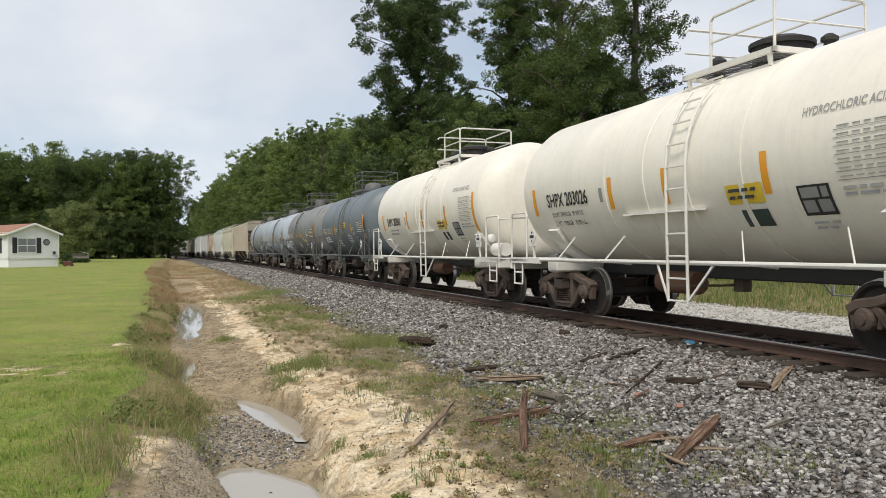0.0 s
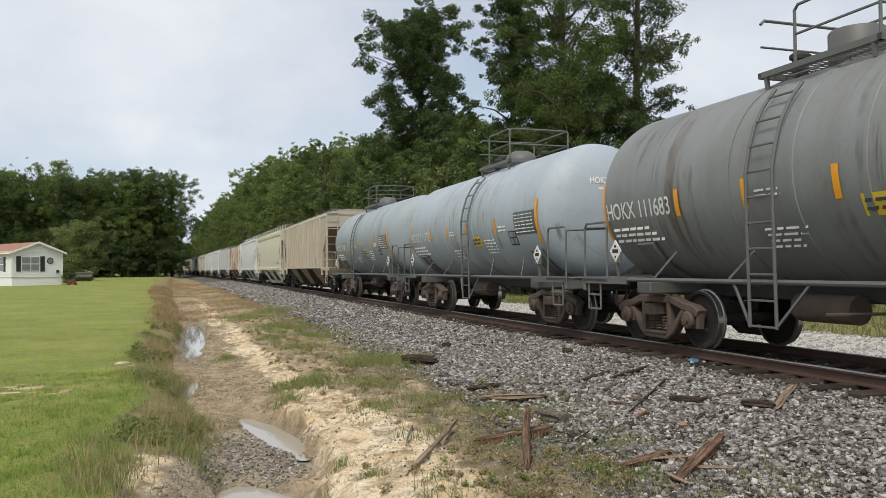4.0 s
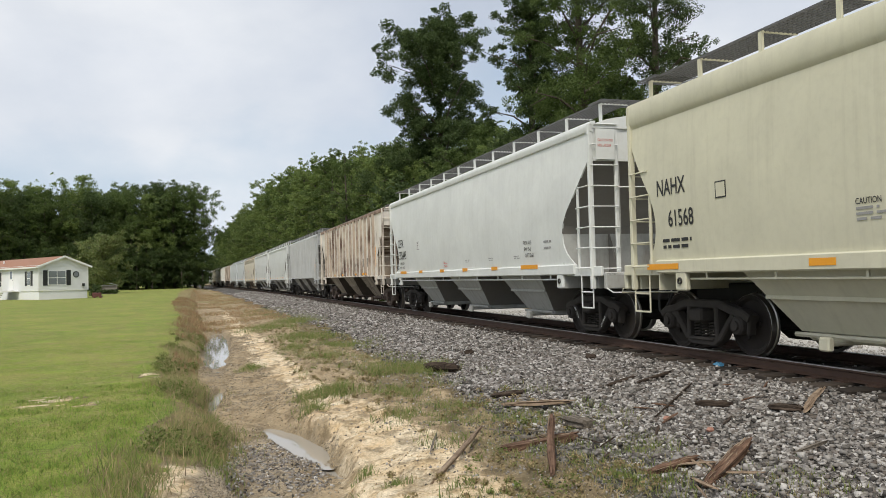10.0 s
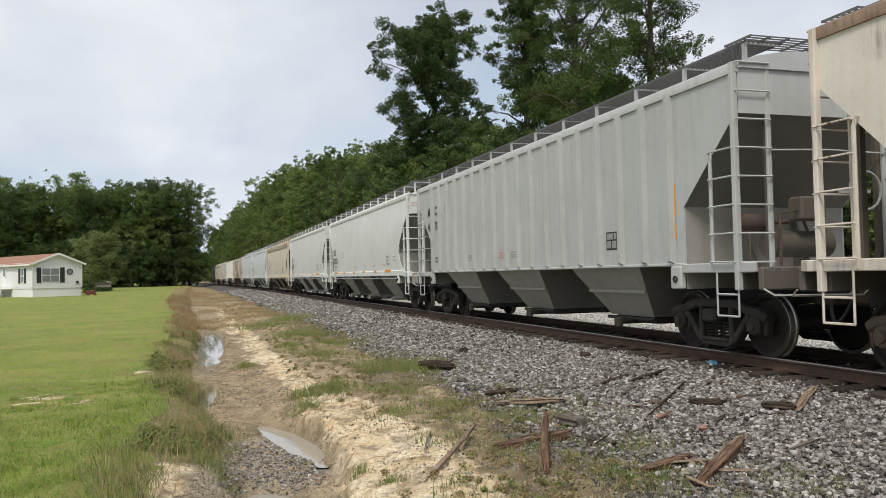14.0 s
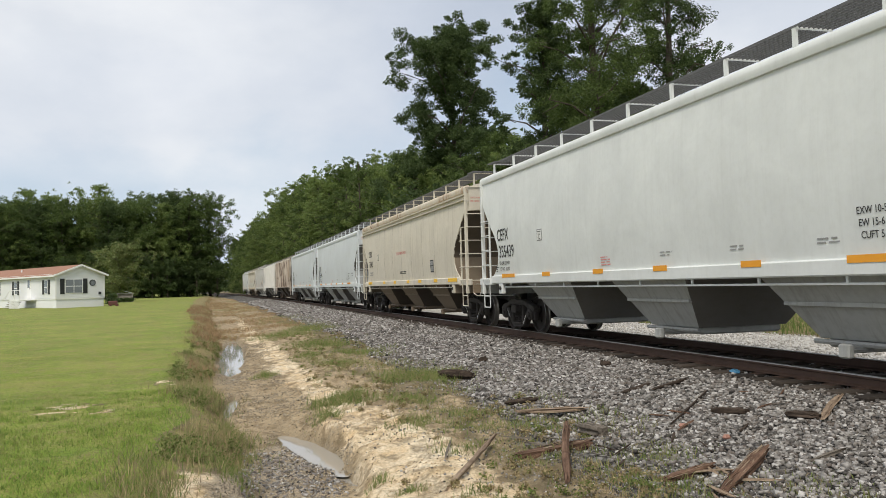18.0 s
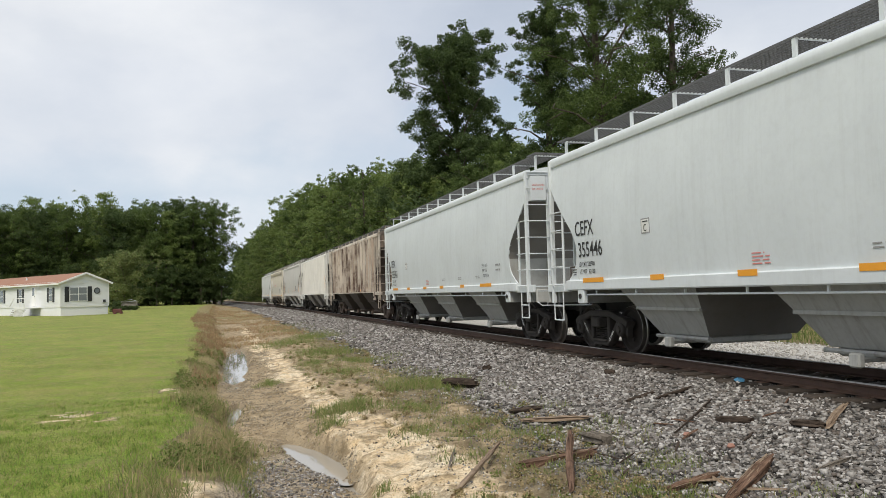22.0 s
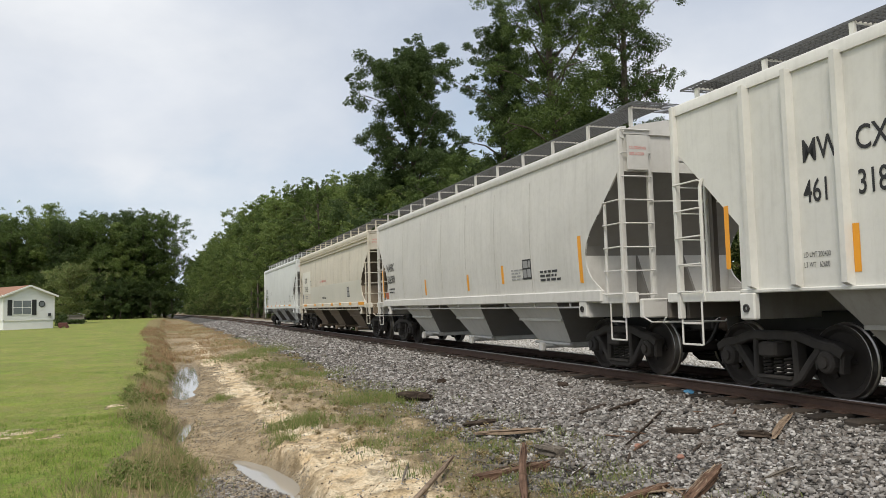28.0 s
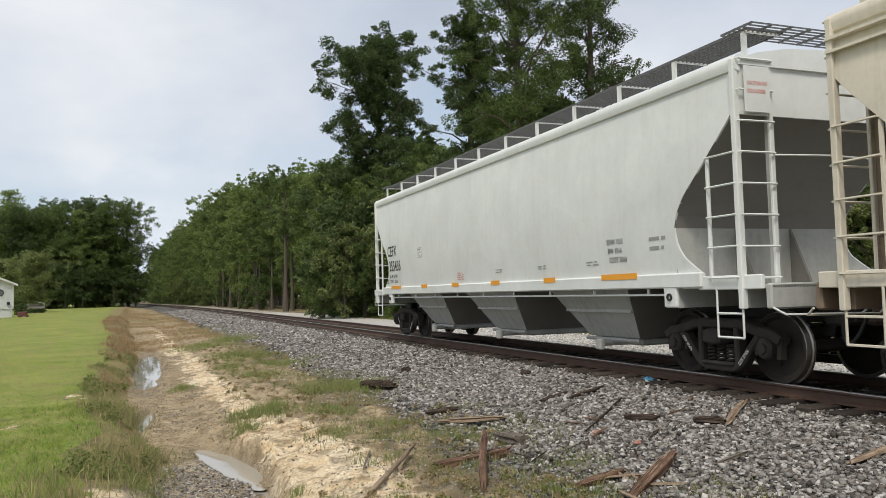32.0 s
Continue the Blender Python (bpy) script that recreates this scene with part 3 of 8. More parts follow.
def build_ground():
    xs = grid_axis((-3000, -400, 300), (-400, -60, 20), (-60, -4, 1.4), (-4, -1, 0.12), (-1, 4.4, 0.06), (4.4, 7.2, 0.1), (7.2, 17, 0.25), (17, 60, 1.5), (60, 400, 20), (400, 3000, 300))
    ys = grid_axis((-400, -20, 30), (-20, 3, 1.5), (3, 14, 0.07), (14, 24, 0.12), (24, 45, 0.3), (45, 90, 1.0), (90, 250, 4), (250, 600, 15), (600, 4000, 200))
    X, Y = np.meshgrid(xs, ys)
    Z = ground_z(X, Y)
    nx, ny = len(xs), len(ys)
    idx = np.arange(nx * ny).reshape(ny, nx)
    quads = np.stack([idx[:-1, :-1], idx[:-1, 1:], idx[1:, 1:], idx[1:, :-1]], -1).reshape(-1, 4)
    me = fast_mesh("ground", np.stack([X, Y, Z], -1).reshape(-1, 3), quads, ground_material(), 4)
    me.polygons.foreach_set("use_smooth", [True] * len(me.polygons))
    xl, xr = ditch_l(Y), np.interp(Y, DITCH_Y, DITCH_R)
    d = X - track_x(Y)
    w1, w2 = vnoise(X, Y, 0.5, 31, 4) - 0.5, vnoise(X, Y, 0.22, 33, 3) - 0.5
    strip = np.interp(Y, [8, 9.2, 30, 60, 120], [0.05, 0.7, 0.6, 1.2, 2.0])
    lawn = (1 - smooth(xl - strip - 0.15, xl - strip + 0.15, X + 0.5 * w1))
    bare = np.maximum(0, 1 - ((X + 2.0 + 0.25 * (Y - 12.4)) / 0.75) ** 2 - ((Y - 12.4) / 1.0) ** 2) * 1.1
    bare = np.maximum(bare, np.maximum(0, 1 - ((X + 0.95) / 0.3) ** 2 - ((Y - 15.3) / 0.7) ** 2))
    bare = bare * np.clip((vnoise(X, Y, 4.5, 43, 4) - 0.38) * 7, 0, 1)
    bare = np.maximum(bare, 1.3 * np.maximum(0, 1 - ((X + 0.18 + 0.4 * w1) / 0.38) ** 2 - ((Y - 7.6) / 0.85) ** 2))
    lawn = np.clip(lawn - 1.1 * bare * (vnoise(X, Y, 3, 41, 2) > 0.35), 0, 1)
    # behind the track the duller dry zone replaces lawn, standing in for tree shade
    right = smooth(14.6, 16.2, X + 2.2 * w1) * np.where(d > 3, 1, 0)
    dry = smooth(xl - strip - 0.2, xl - strip + 0.2, X) * (1 - smooth(xl - 0.1, xl + 0.15, X + 0.3 * w1))
    farweed = smooth(35, 75, Y) * smooth(xl - 0.2, xl + 0.5, X) * (1 - smooth(-5.2, -4.2, d))
    dry = np.maximum(np.maximum(dry, farweed * (0.55 + 1.2 * w1)), right)
    tan = smooth(xl - 0.05, xl + 0.2, X) * (1 - smooth(xr + 0.7, xr + 1.7, X + 2.2 * w1))
    tan = np.maximum(tan, 0.9 * smooth(-0.05, 0.12, w1) * smooth(xr, xr + 0.3, X) * (1 - smooth(-5.3, -4.4, d)))
    sc = np.interp(Y, [5, 7, 9, 11, 14, 20, 30, 45], [1.75, 1.85, 1.95, 1.95, 1.65, 1.45, 1.3, 1.1])
    sw = np.interp(Y, [5, 7, 9, 11, 14, 20, 30, 45], [0.85, 0.8, 0.75, 0.6, 0.42, 0.45, 0.5, 0.3])
    w3 = vnoise(X, Y, 1.6, 35, 4) - 0.5
    sand = np.interp(Y, [5, 11, 16, 45, 60], [1.1, 1.05, 0.85, 0.7, 0.0]) * (1.25 - ((X - sc + 0.5 * w3) / sw) ** 2) * 0.85 + 0.9 * w3
    sand = sand * smooth(xl + 0.5, xl + 0.9, X)
    sand = np.maximum(sand, bare)
    near = 0.55 * (1 - smooth(8.3, 10.0, Y))
    gravel = smooth(-4.95, -4.25, d + near + 1.3 * w1 + 0.5 * w2) * (1 - smooth(2.4, 3.2, d + w1))
    road = smooth(2.2, 3.0, d + w1) * (1 - smooth(5.6, 7.0, d + 1.6 * w1)) * (1 - 0.5 * smooth(55, 90, Y))
    bars = 1.6 * smooth(xl + 0.05, xl + 0.5, X + 0.8 * w1) * (1 - smooth(xr - 0.55, xr - 0.05, X + 1.0 * w1)) * np.clip(0.5 + 2.2 * w1, 0, 1) * (1 - 0.75 * smooth(10.5, 12, Y))
    wetz = np.clip(puddle_mask(X, Y, 1.7), 0, 1) * (1 - smooth(0.02, 0.16, Z - bed_z(Y)))

    def layer(name, *ch):
        a = me.color_attributes.new(name, "FLOAT_COLOR", "POINT")
        dat = np.ones((nx * ny, 4), np.float32)
        for i, c in enumerate(ch):
            dat[:, i] = np.clip(c, 0, 1).ravel()
        a.data.foreach_set("color", dat.ravel())
    layer("zone_a", lawn, dry, sand)
    layer("zone_b", gravel, road, bars)
    layer("zone_c", wetz, tan, wetz * 0)
    return tagged(new("ground", me), "sloping grassy and sandy ground with an eroded ditch", "ground", kind="structure")


build_ground()


def water_material():
    m, nt, b = nodes_of("puddle_water")
    b.inputs["Base Color"].default_value = (0.36, 0.335, 0.29, 1)
    b.inputs["Roughness"].default_value = 0.03
    b.inputs["IOR"].default_value = 1.333
    b.inputs["Specular IOR Level"].default_value = 0.9
    bump(nt, b, noise_node(nt, 3.0, 3, 0.5, coords(nt)), 0.02, 0.02)
    return m


WATER = water_material()
for k_, (px, py, rx, ry, sk) in enumerate(PUDDLES):
    g = Geo()
    rings = []
    for k in (0.02, 0.5, 1.0):
        rings.append([(px - sk * (dy := ry * 1.2 * k * math.sin(a)) + rx * 1.35 * k * math.cos(a), py + dy, float(bed_z(py)) - 0.05 - 0.003 * k_) for a in (2 * math.pi * i / 40 for i in range(40))])
    g.loft(rings, False, False)
    tagged(new("water", g.mesh("water", WATER, "all")), "shallow muddy rain puddle reflecting the grey sky", "puddle", kind="structure")

# ---- rolling stock ----
STEEL = plain("worn_steel_tread", (0.34, 0.32, 0.30), 0.3, 0.9, 0.1)
WHEEL = plain("brown_wheel_plate", (0.024, 0.019, 0.016), 0.9, 0.0, 0.5, 5.0)
CAST = plain("dark_cast_steel", (0.036, 0.031, 0.027), 0.85, 0.0, 0.5, 5.0)
CAST_BROWN = plain("rust_brown_cast_steel", (0.105, 0.076, 0.060), 0.85, 0.0, 0.45, 5.0)
UNDER = plain("black_underframe", (0.03, 0.028, 0.027), 0.75, 0.0, 0.4, 4.0)
AMBER = plain("amber_reflector", (0.86, 0.52, 0.04), 0.4, 0.0, 0.08)
ORANGE = plain("orange_reflector", (0.78, 0.33, 0.02), 0.4, 0.0, 0.08)
YELLOW = plain("yellow_placard", (0.72, 0.50, 0.04), 0.5, 0.0, 0.06)
BLACK = plain("black_lettering", (0.02, 0.02, 0.022), 0.6, 0.0, 0.2)
GREYINK = plain("faded_grey_lettering", (0.28, 0.28, 0.28), 0.7, 0.0, 0.2)
WHITEINK = plain("white_lettering", (0.72, 0.72, 0.70), 0.6, 0.0, 0.1)
FADED = plain("faded_brown_scrawl", (0.22, 0.19, 0.165), 0.8, 0.0, 0.3)
REDINK = plain("faded_red_lettering", (0.60, 0.22, 0.20), 0.7, 0.0, 0.2)
GRATE = plain("galvanised_grating", (0.14, 0.14, 0.14), 0.6, 0.5, 0.2)
HOSE = plain("black_rubber_hose", (0.02, 0.02, 0.02), 0.8)
RUSTY = paint("rusted_steel", (0.17, 0.085, 0.05), 0.85, rust=0.6, grime=0.6)

WHEEL_R = 0.457


def wheelset_geo():
    g = Geo()
    for s in (-1, 1):
        prof = [(s * 0.80, 0.10), (s * 0.80, 0.13), (s * 0.775, 0.16), (s * 0.755, 0.36), (s * 0.79, 0.395), (s * 0.80, 0.40), (s * 0.80, 0.446)]
        g.lathe_x(prof + [(s * 0.72, 0.44)], 28, 0)
        g.lathe_x([(s * 0.797, 0.445), (s * 0.793, 0.453), (s * 0.71, WHEEL_R), (s * 0.70, 0.478), (s * 0.672, 0.482), (s * 0.668, 0.43)], 28, 1, caps=False)
        for k in range(3):
            a = 2 * math.pi * k / 3
            g.box(s * 0.79 - 0.012, s * 0.79 + 0.012, 0.2 * math.cos(a) - 0.03, 0.2 * math.cos(a) + 0.03, 0.2 * math.sin(a) - 0.03, 0.2 * math.sin(a) + 0.03, 0)
    g.tube([(-1.05, 0, 0), (1.05, 0, 0)], 0.085, 10, 0)
    return g


def side_frame_geo(side):
    """Cast truck side frame: arched top member, sagging tension member, columns and pedestal jaws."""
    g = Geo()
    X = side * 0.94

    def member(path, w, h):
        rings = []
        for i, (y, z) in enumerate(path):
            ya, za = path[max(i - 1, 0)]
            yb, zb = path[min(i + 1, len(path) - 1)]
            ln = math.hypot(yb - ya, zb - za)
            ny, nz = -(zb - za) / ln, (yb - ya) / ln
            c = 0.022
            rings.append([(X + a, y + ny * b, z + nz * b) for a, b in ((-w / 2 + c, -h / 2), (w / 2 - c, -h / 2), (w / 2, -h / 2 + c), (w / 2, h / 2 - c), (w / 2 - c, h / 2), (-w / 2 + c, h / 2), (-w / 2, h / 2 - c), (-w / 2, -h / 2 + c))])
        g.loft(rings, True, True)
    member([(-1.13, 0.555), (-1.0, 0.625), (-0.74, 0.665), (-0.44, 0.755), (0.44, 0.755), (0.74, 0.665), (1.0, 0.625), (1.13, 0.555)], 0.19, 0.13)
    member([(-0.76, 0.61), (-0.60, 0.44), (-0.43, 0.24), (-0.29, 0.16), (0.29, 0.16), (0.43, 0.24), (0.60, 0.44), (0.76, 0.61)], 0.17, 0.11)
    for s in (-1, 1):
        member([(s * 0.37, 0.19), (s * 0.35, 0.73)], 0.18, 0.10)
        member([(s * 1.10, 0.59), (s * 1.07, 0.33)], 0.14, 0.07)
        member([(s * 0.69, 0.58), (s * 0.71, 0.36)], 0.14, 0.07)
        g.box(X - 0.08, X + 0.08, s * 0.89 - 0.13, s * 0.89 + 0.13, 0.49, 0.60, 0, 0.02)
        g.lathe_x([(side * q, r) for q, r in ((0.0, 0.145), (0.09, 0.14), (0.115, 0.115), (0.12, 0.075), (0.15, 0.07), (0.155, 0.02))], 14, 0, side * 0.95, s * 0.89, WHEEL_R)
    g.box(X - 0.12, X + 0.12, -0.31, 0.31, 0.185, 0.235, 0, 0.015)
    return g


def spring_geo(side):
    g = Geo()
    for k in (-0.19, 0.0, 0.19):
        pts = [(side * 0.93 + 0.075 * math.cos(a), k + 0.075 * math.sin(a), 0.24 + 0.24 * i / 30) for i, a in ((i, i * math.pi / 3) for i in range(31))]
        g.tube(pts, 0.017, 4)
    return g


def truck(car, y, cast):
    tr = part("truck", lambda: Geo().box(-1.15, 1.15, -0.17, 0.17, 0.48, 0.68, 0, 0.03).box(-0.3, 0.3, -0.25, 0.25, 0.66, 0.82, 0, 0.03).box(-0.9, 0.9, -0.5, -0.42, 0.32, 0.44).box(-0.9, 0.9, 0.42, 0.5, 0.32, 0.44), cast, car, "two-axle freight truck", key=("bolster", cast.name))
    tr.location = (0, y, 0)
    for s in (-1, 1):
        part("side_frame", lambda: side_frame_geo(s), cast, tr, key=("sideframe", s, cast.name))
        part("spring_nest", lambda: spring_geo(s), CAST_BROWN if cast is CAST_BROWN else CAST, tr, key=("spring", s, cast.name))
        w = part("wheelset", wheelset_geo, [WHEEL, STEEL], tr, "steel wheels with bright worn treads", 40, key="wheelset")
        w.location = (0, 0.89 * s, WHEEL_R)
        WHEELSETS.append(w)
    return tr


WHEELSETS, CARS = [], []


def frame_stencil(car, txt):
    """White stencil along the sloping members of both near side frames."""
    vs, fs = text_mesh(txt, 0.068, 1.0, 0.001)
    for tr in [o for o in car.children if o.name.startswith("truck")]:
        for y0, z0, dz in ((0.74, 0.545, -0.74), (-0.42, 0.20, 0.74)):
            dy = -math.sqrt(1 - dz * dz)
            g = Geo().add([(-1.03, y0 + p[0] * 0.72 * dy + p[1] * dz, z0 + p[0] * 0.72 * dz - p[1] * dy) for p in vs], fs)
            part("lettering", g, WHITEINK, tr, "small white stencil")


def coupler(car, y, s):
    part("coupler", lambda: Geo().box(-0.09, 0.09, -0.1, 0.42, 0.78, 0.98, 0, 0.03).box(-0.17, 0.14, 0.36, 0.62, 0.74, 1.02, 0, 0.05).box(0.05, 0.2, 0.52, 0.72, 0.76, 1.0, 0, 0.04), CAST_BROWN, car, "rusty knuckle coupler", key="coupler").matrix_basis = pose(0, y, 0, 0, 0, 0 if s > 0 else 180)
    pts = [(0.35 + 0.1 * math.sin(k * 0.5), 0.12 * k * 0.35, 0.95 - 0.42 * math.sin(math.pi * k / 8)) for k in range(9)]
    part("air_hose", lambda: Geo().tube(pts, 0.025, 6), HOSE, car, key="hose").matrix_basis = pose(0, y, 0, 0, 0, 0 if s > 0 else 180)


def decal_rect(car, name, fx, y0, y1, z0, z1, mat, label="", lift=0.012, parent=None):
    """A thin plate that lies on the near side of the car, following its curve."""
    n = max(2, int((z1 - z0) / 0.12) + 1)
    g = Geo()
    front = [[(fx(z) - lift * 0.5, y, z) for y in (y1, y0)] for z in (z0 + (z1 - z0) * i / n for i in range(n + 1))]
    back = [[(p[0] + 0.003, p[1], p[2]) for p in r] for r in front]
    g.loft(front, closed=False)
    g.loft(back, closed=False)
    rim = [r[0] for r in front] + [r[1] for r in front][::-1]
    rim2 = [r[0] for r in back] + [r[1] for r in back][::-1]
    g.loft([rim, rim2])
    return part(name, g, mat, parent or car, label)


TEXTS = {}


def text_mesh(txt, size, squeeze=1.0, bold=0.0):
    key = (txt, size, squeeze, bold)
    if key not in TEXTS:
        c = bpy.data.curves.new("lettering", "FONT")
        c.body, c.size, c.resolution_u = txt, size, 3
        c.offset = bold
        ob = new("lettering", c)
        dg = bpy.context.evaluated_depsgraph_get()
        me = bpy.data.meshes.new_from_object(ob.evaluated_get(dg))
        TEXTS[key] = ([tuple(v.co) for v in me.vertices], [tuple(p.vertices) for p in me.polygons])
        bpy.data.objects.remove(ob)
        bpy.data.meshes.remove(me)
    return TEXTS[key]


def decal_text(car, txt, size, fx, y, z, mat, squeeze=0.85, bold=0.004, tilt=0.0, lift=0.016):
    """Lettering on the near side; y is its left end as one reads it, z its base line."""
    vs, fs = text_mesh(txt, size, 1.0, bold)
    g = Geo()
    g.add([(fx(z + p[1]) - lift * 0.5, y - p[0] * squeeze, z + p[1] + tilt * p[0]) for p in vs], fs)
    return part("lettering", g, mat, car, "stencilled reporting mark")


def decal_bars(car, fx, y, z, w, rows, mat, h=0.05, gap=0.045, rnd=None):
    """Small writing that cannot be read: short plain bars."""
    rnd = rnd or random.Random(int(abs(y) * 100) + rows)
    g = Geo()
    for r in range(rows):
        zz, yy = z - r * (h + gap), y
        end = y - w * rnd.uniform(0.7, 1.0)
        while yy > end:
            wl = rnd.uniform(0.08, 0.24)
            x = fx(zz + h / 2) - 0.007
            g.box(x, x + 0.003, max(end, yy - wl), yy, zz, zz + h)
            yy -= wl + 0.05
    return tagged(part("small_stencil", g, mat, car), kind="stuff")


def grating_geo(y0, y1, x0, x1, z):
    g = Geo()
    for i in range(9):
        x = x0 + (x1 - x0) * i / 8
        g.box(x - 0.007, x + 0.007, y0, y1, z - 0.03, z)
    n = int((y1 - y0) / 0.09)
    for i in range(n + 1):
        y = y0 + (y1 - y0) * i / n
        g.box(x0, x1, y - 0.006, y + 0.006, z - 0.022, z - 0.004)
    return g


def end_gear(car, s, hb, half, mat, dark, geared=1):
    """Platform, striker, posts and brake gear at one end of a covered hopper; s is -1 at the leading end."""
    def ys(a, b):
        return (min(s * a, s * b), max(s * a, s * b))
    y0, y1 = ys(hb - 1.3, half)
    part("end_platform", Geo().box(-1.47, 1.47, y0, y1, 1.235, 1.27), mat, car)
    part("end_sill", Geo().box(-1.5, 1.5, *ys(half - 0.1, half), 0.98, 1.29, 0, 0.02).box(-1.44, 1.44, *ys(hb - 0.08, hb - 0.02), 0.99, 1.23), dark, car)
    part("draft_sill", Geo().box(-0.24, 0.24, *ys(hb - 3, half + 0.05), 0.76, 1.06, 0, 0.02).box(-0.42, 0.42, *ys(half - 0.3, half + 0.02), 0.74, 1.0, 0, 0.03), UNDER, car)
    for x in (-0.95, 0.95):
        part("end_post", Geo().box(x - 0.04, x + 0.04, *ys(hb - 0.12, hb - 0.04), 1.26, 3.42), dark, car)
    if s == geared:
        b = part("brake_wheel", Geo().tube([(0.55 + 0.28 * math.cos(a), s * (hb + 0.1), 2.35 + 0.28 * math.sin(a)) for a in (2 * math.pi * k / 16 for k in range(17))], 0.018, 5).box(0.53, 0.57, s * hb - 0.02, s * hb + 0.12, 2.07, 2.63).box(0.27, 0.83, s * hb + 0.08, s * hb + 0.11, 2.33, 2.37), mat, car)
        part("air_reservoir", Geo().tube([(-0.55, s * (hb - 0.62), 1.62), (0.5, s * (hb - 0.62), 1.62)], [0.2, 0.2], 14), dark, car, smooth=40)
        part("brake_cylinder", Geo().tube([(-1.0, s * (hb - 0.75), 1.95), (-0.45, s * (hb - 0.75), 1.95)], [0.13, 0.13], 12).tube([(-0.45, s * (hb - 0.75), 1.95), (-0.1, s * (hb - 0.7), 1.95)], 0.03, 6), CAST_BROWN, car, "rusty brake cylinder", 40)
        part("brake_pipe", Geo().tube([(-0.6, s * (hb - 0.3), 1.3), (-0.6, s * (hb - 0.3), 2.05), (-0.2, s * (hb - 0.35), 2.1), (0.1, s * (hb - 0.5), 1.7)], 0.022, 6).tube([(-1.2, s * (hb - 0.2), 1.3), (-1.2, s * (hb - 0.2), 1.75), (-0.7, s * (hb - 0.4), 1.8)], 0.018, 6), CAST_BROWN, car)
        part("brake_valve", Geo().box(-0.25, 0.2, *ys(hb - 0.55, hb - 0.25), 1.95, 2.3, 0, 0.03), dark, car)
    coupler(car, s * (half - 0.05), s)


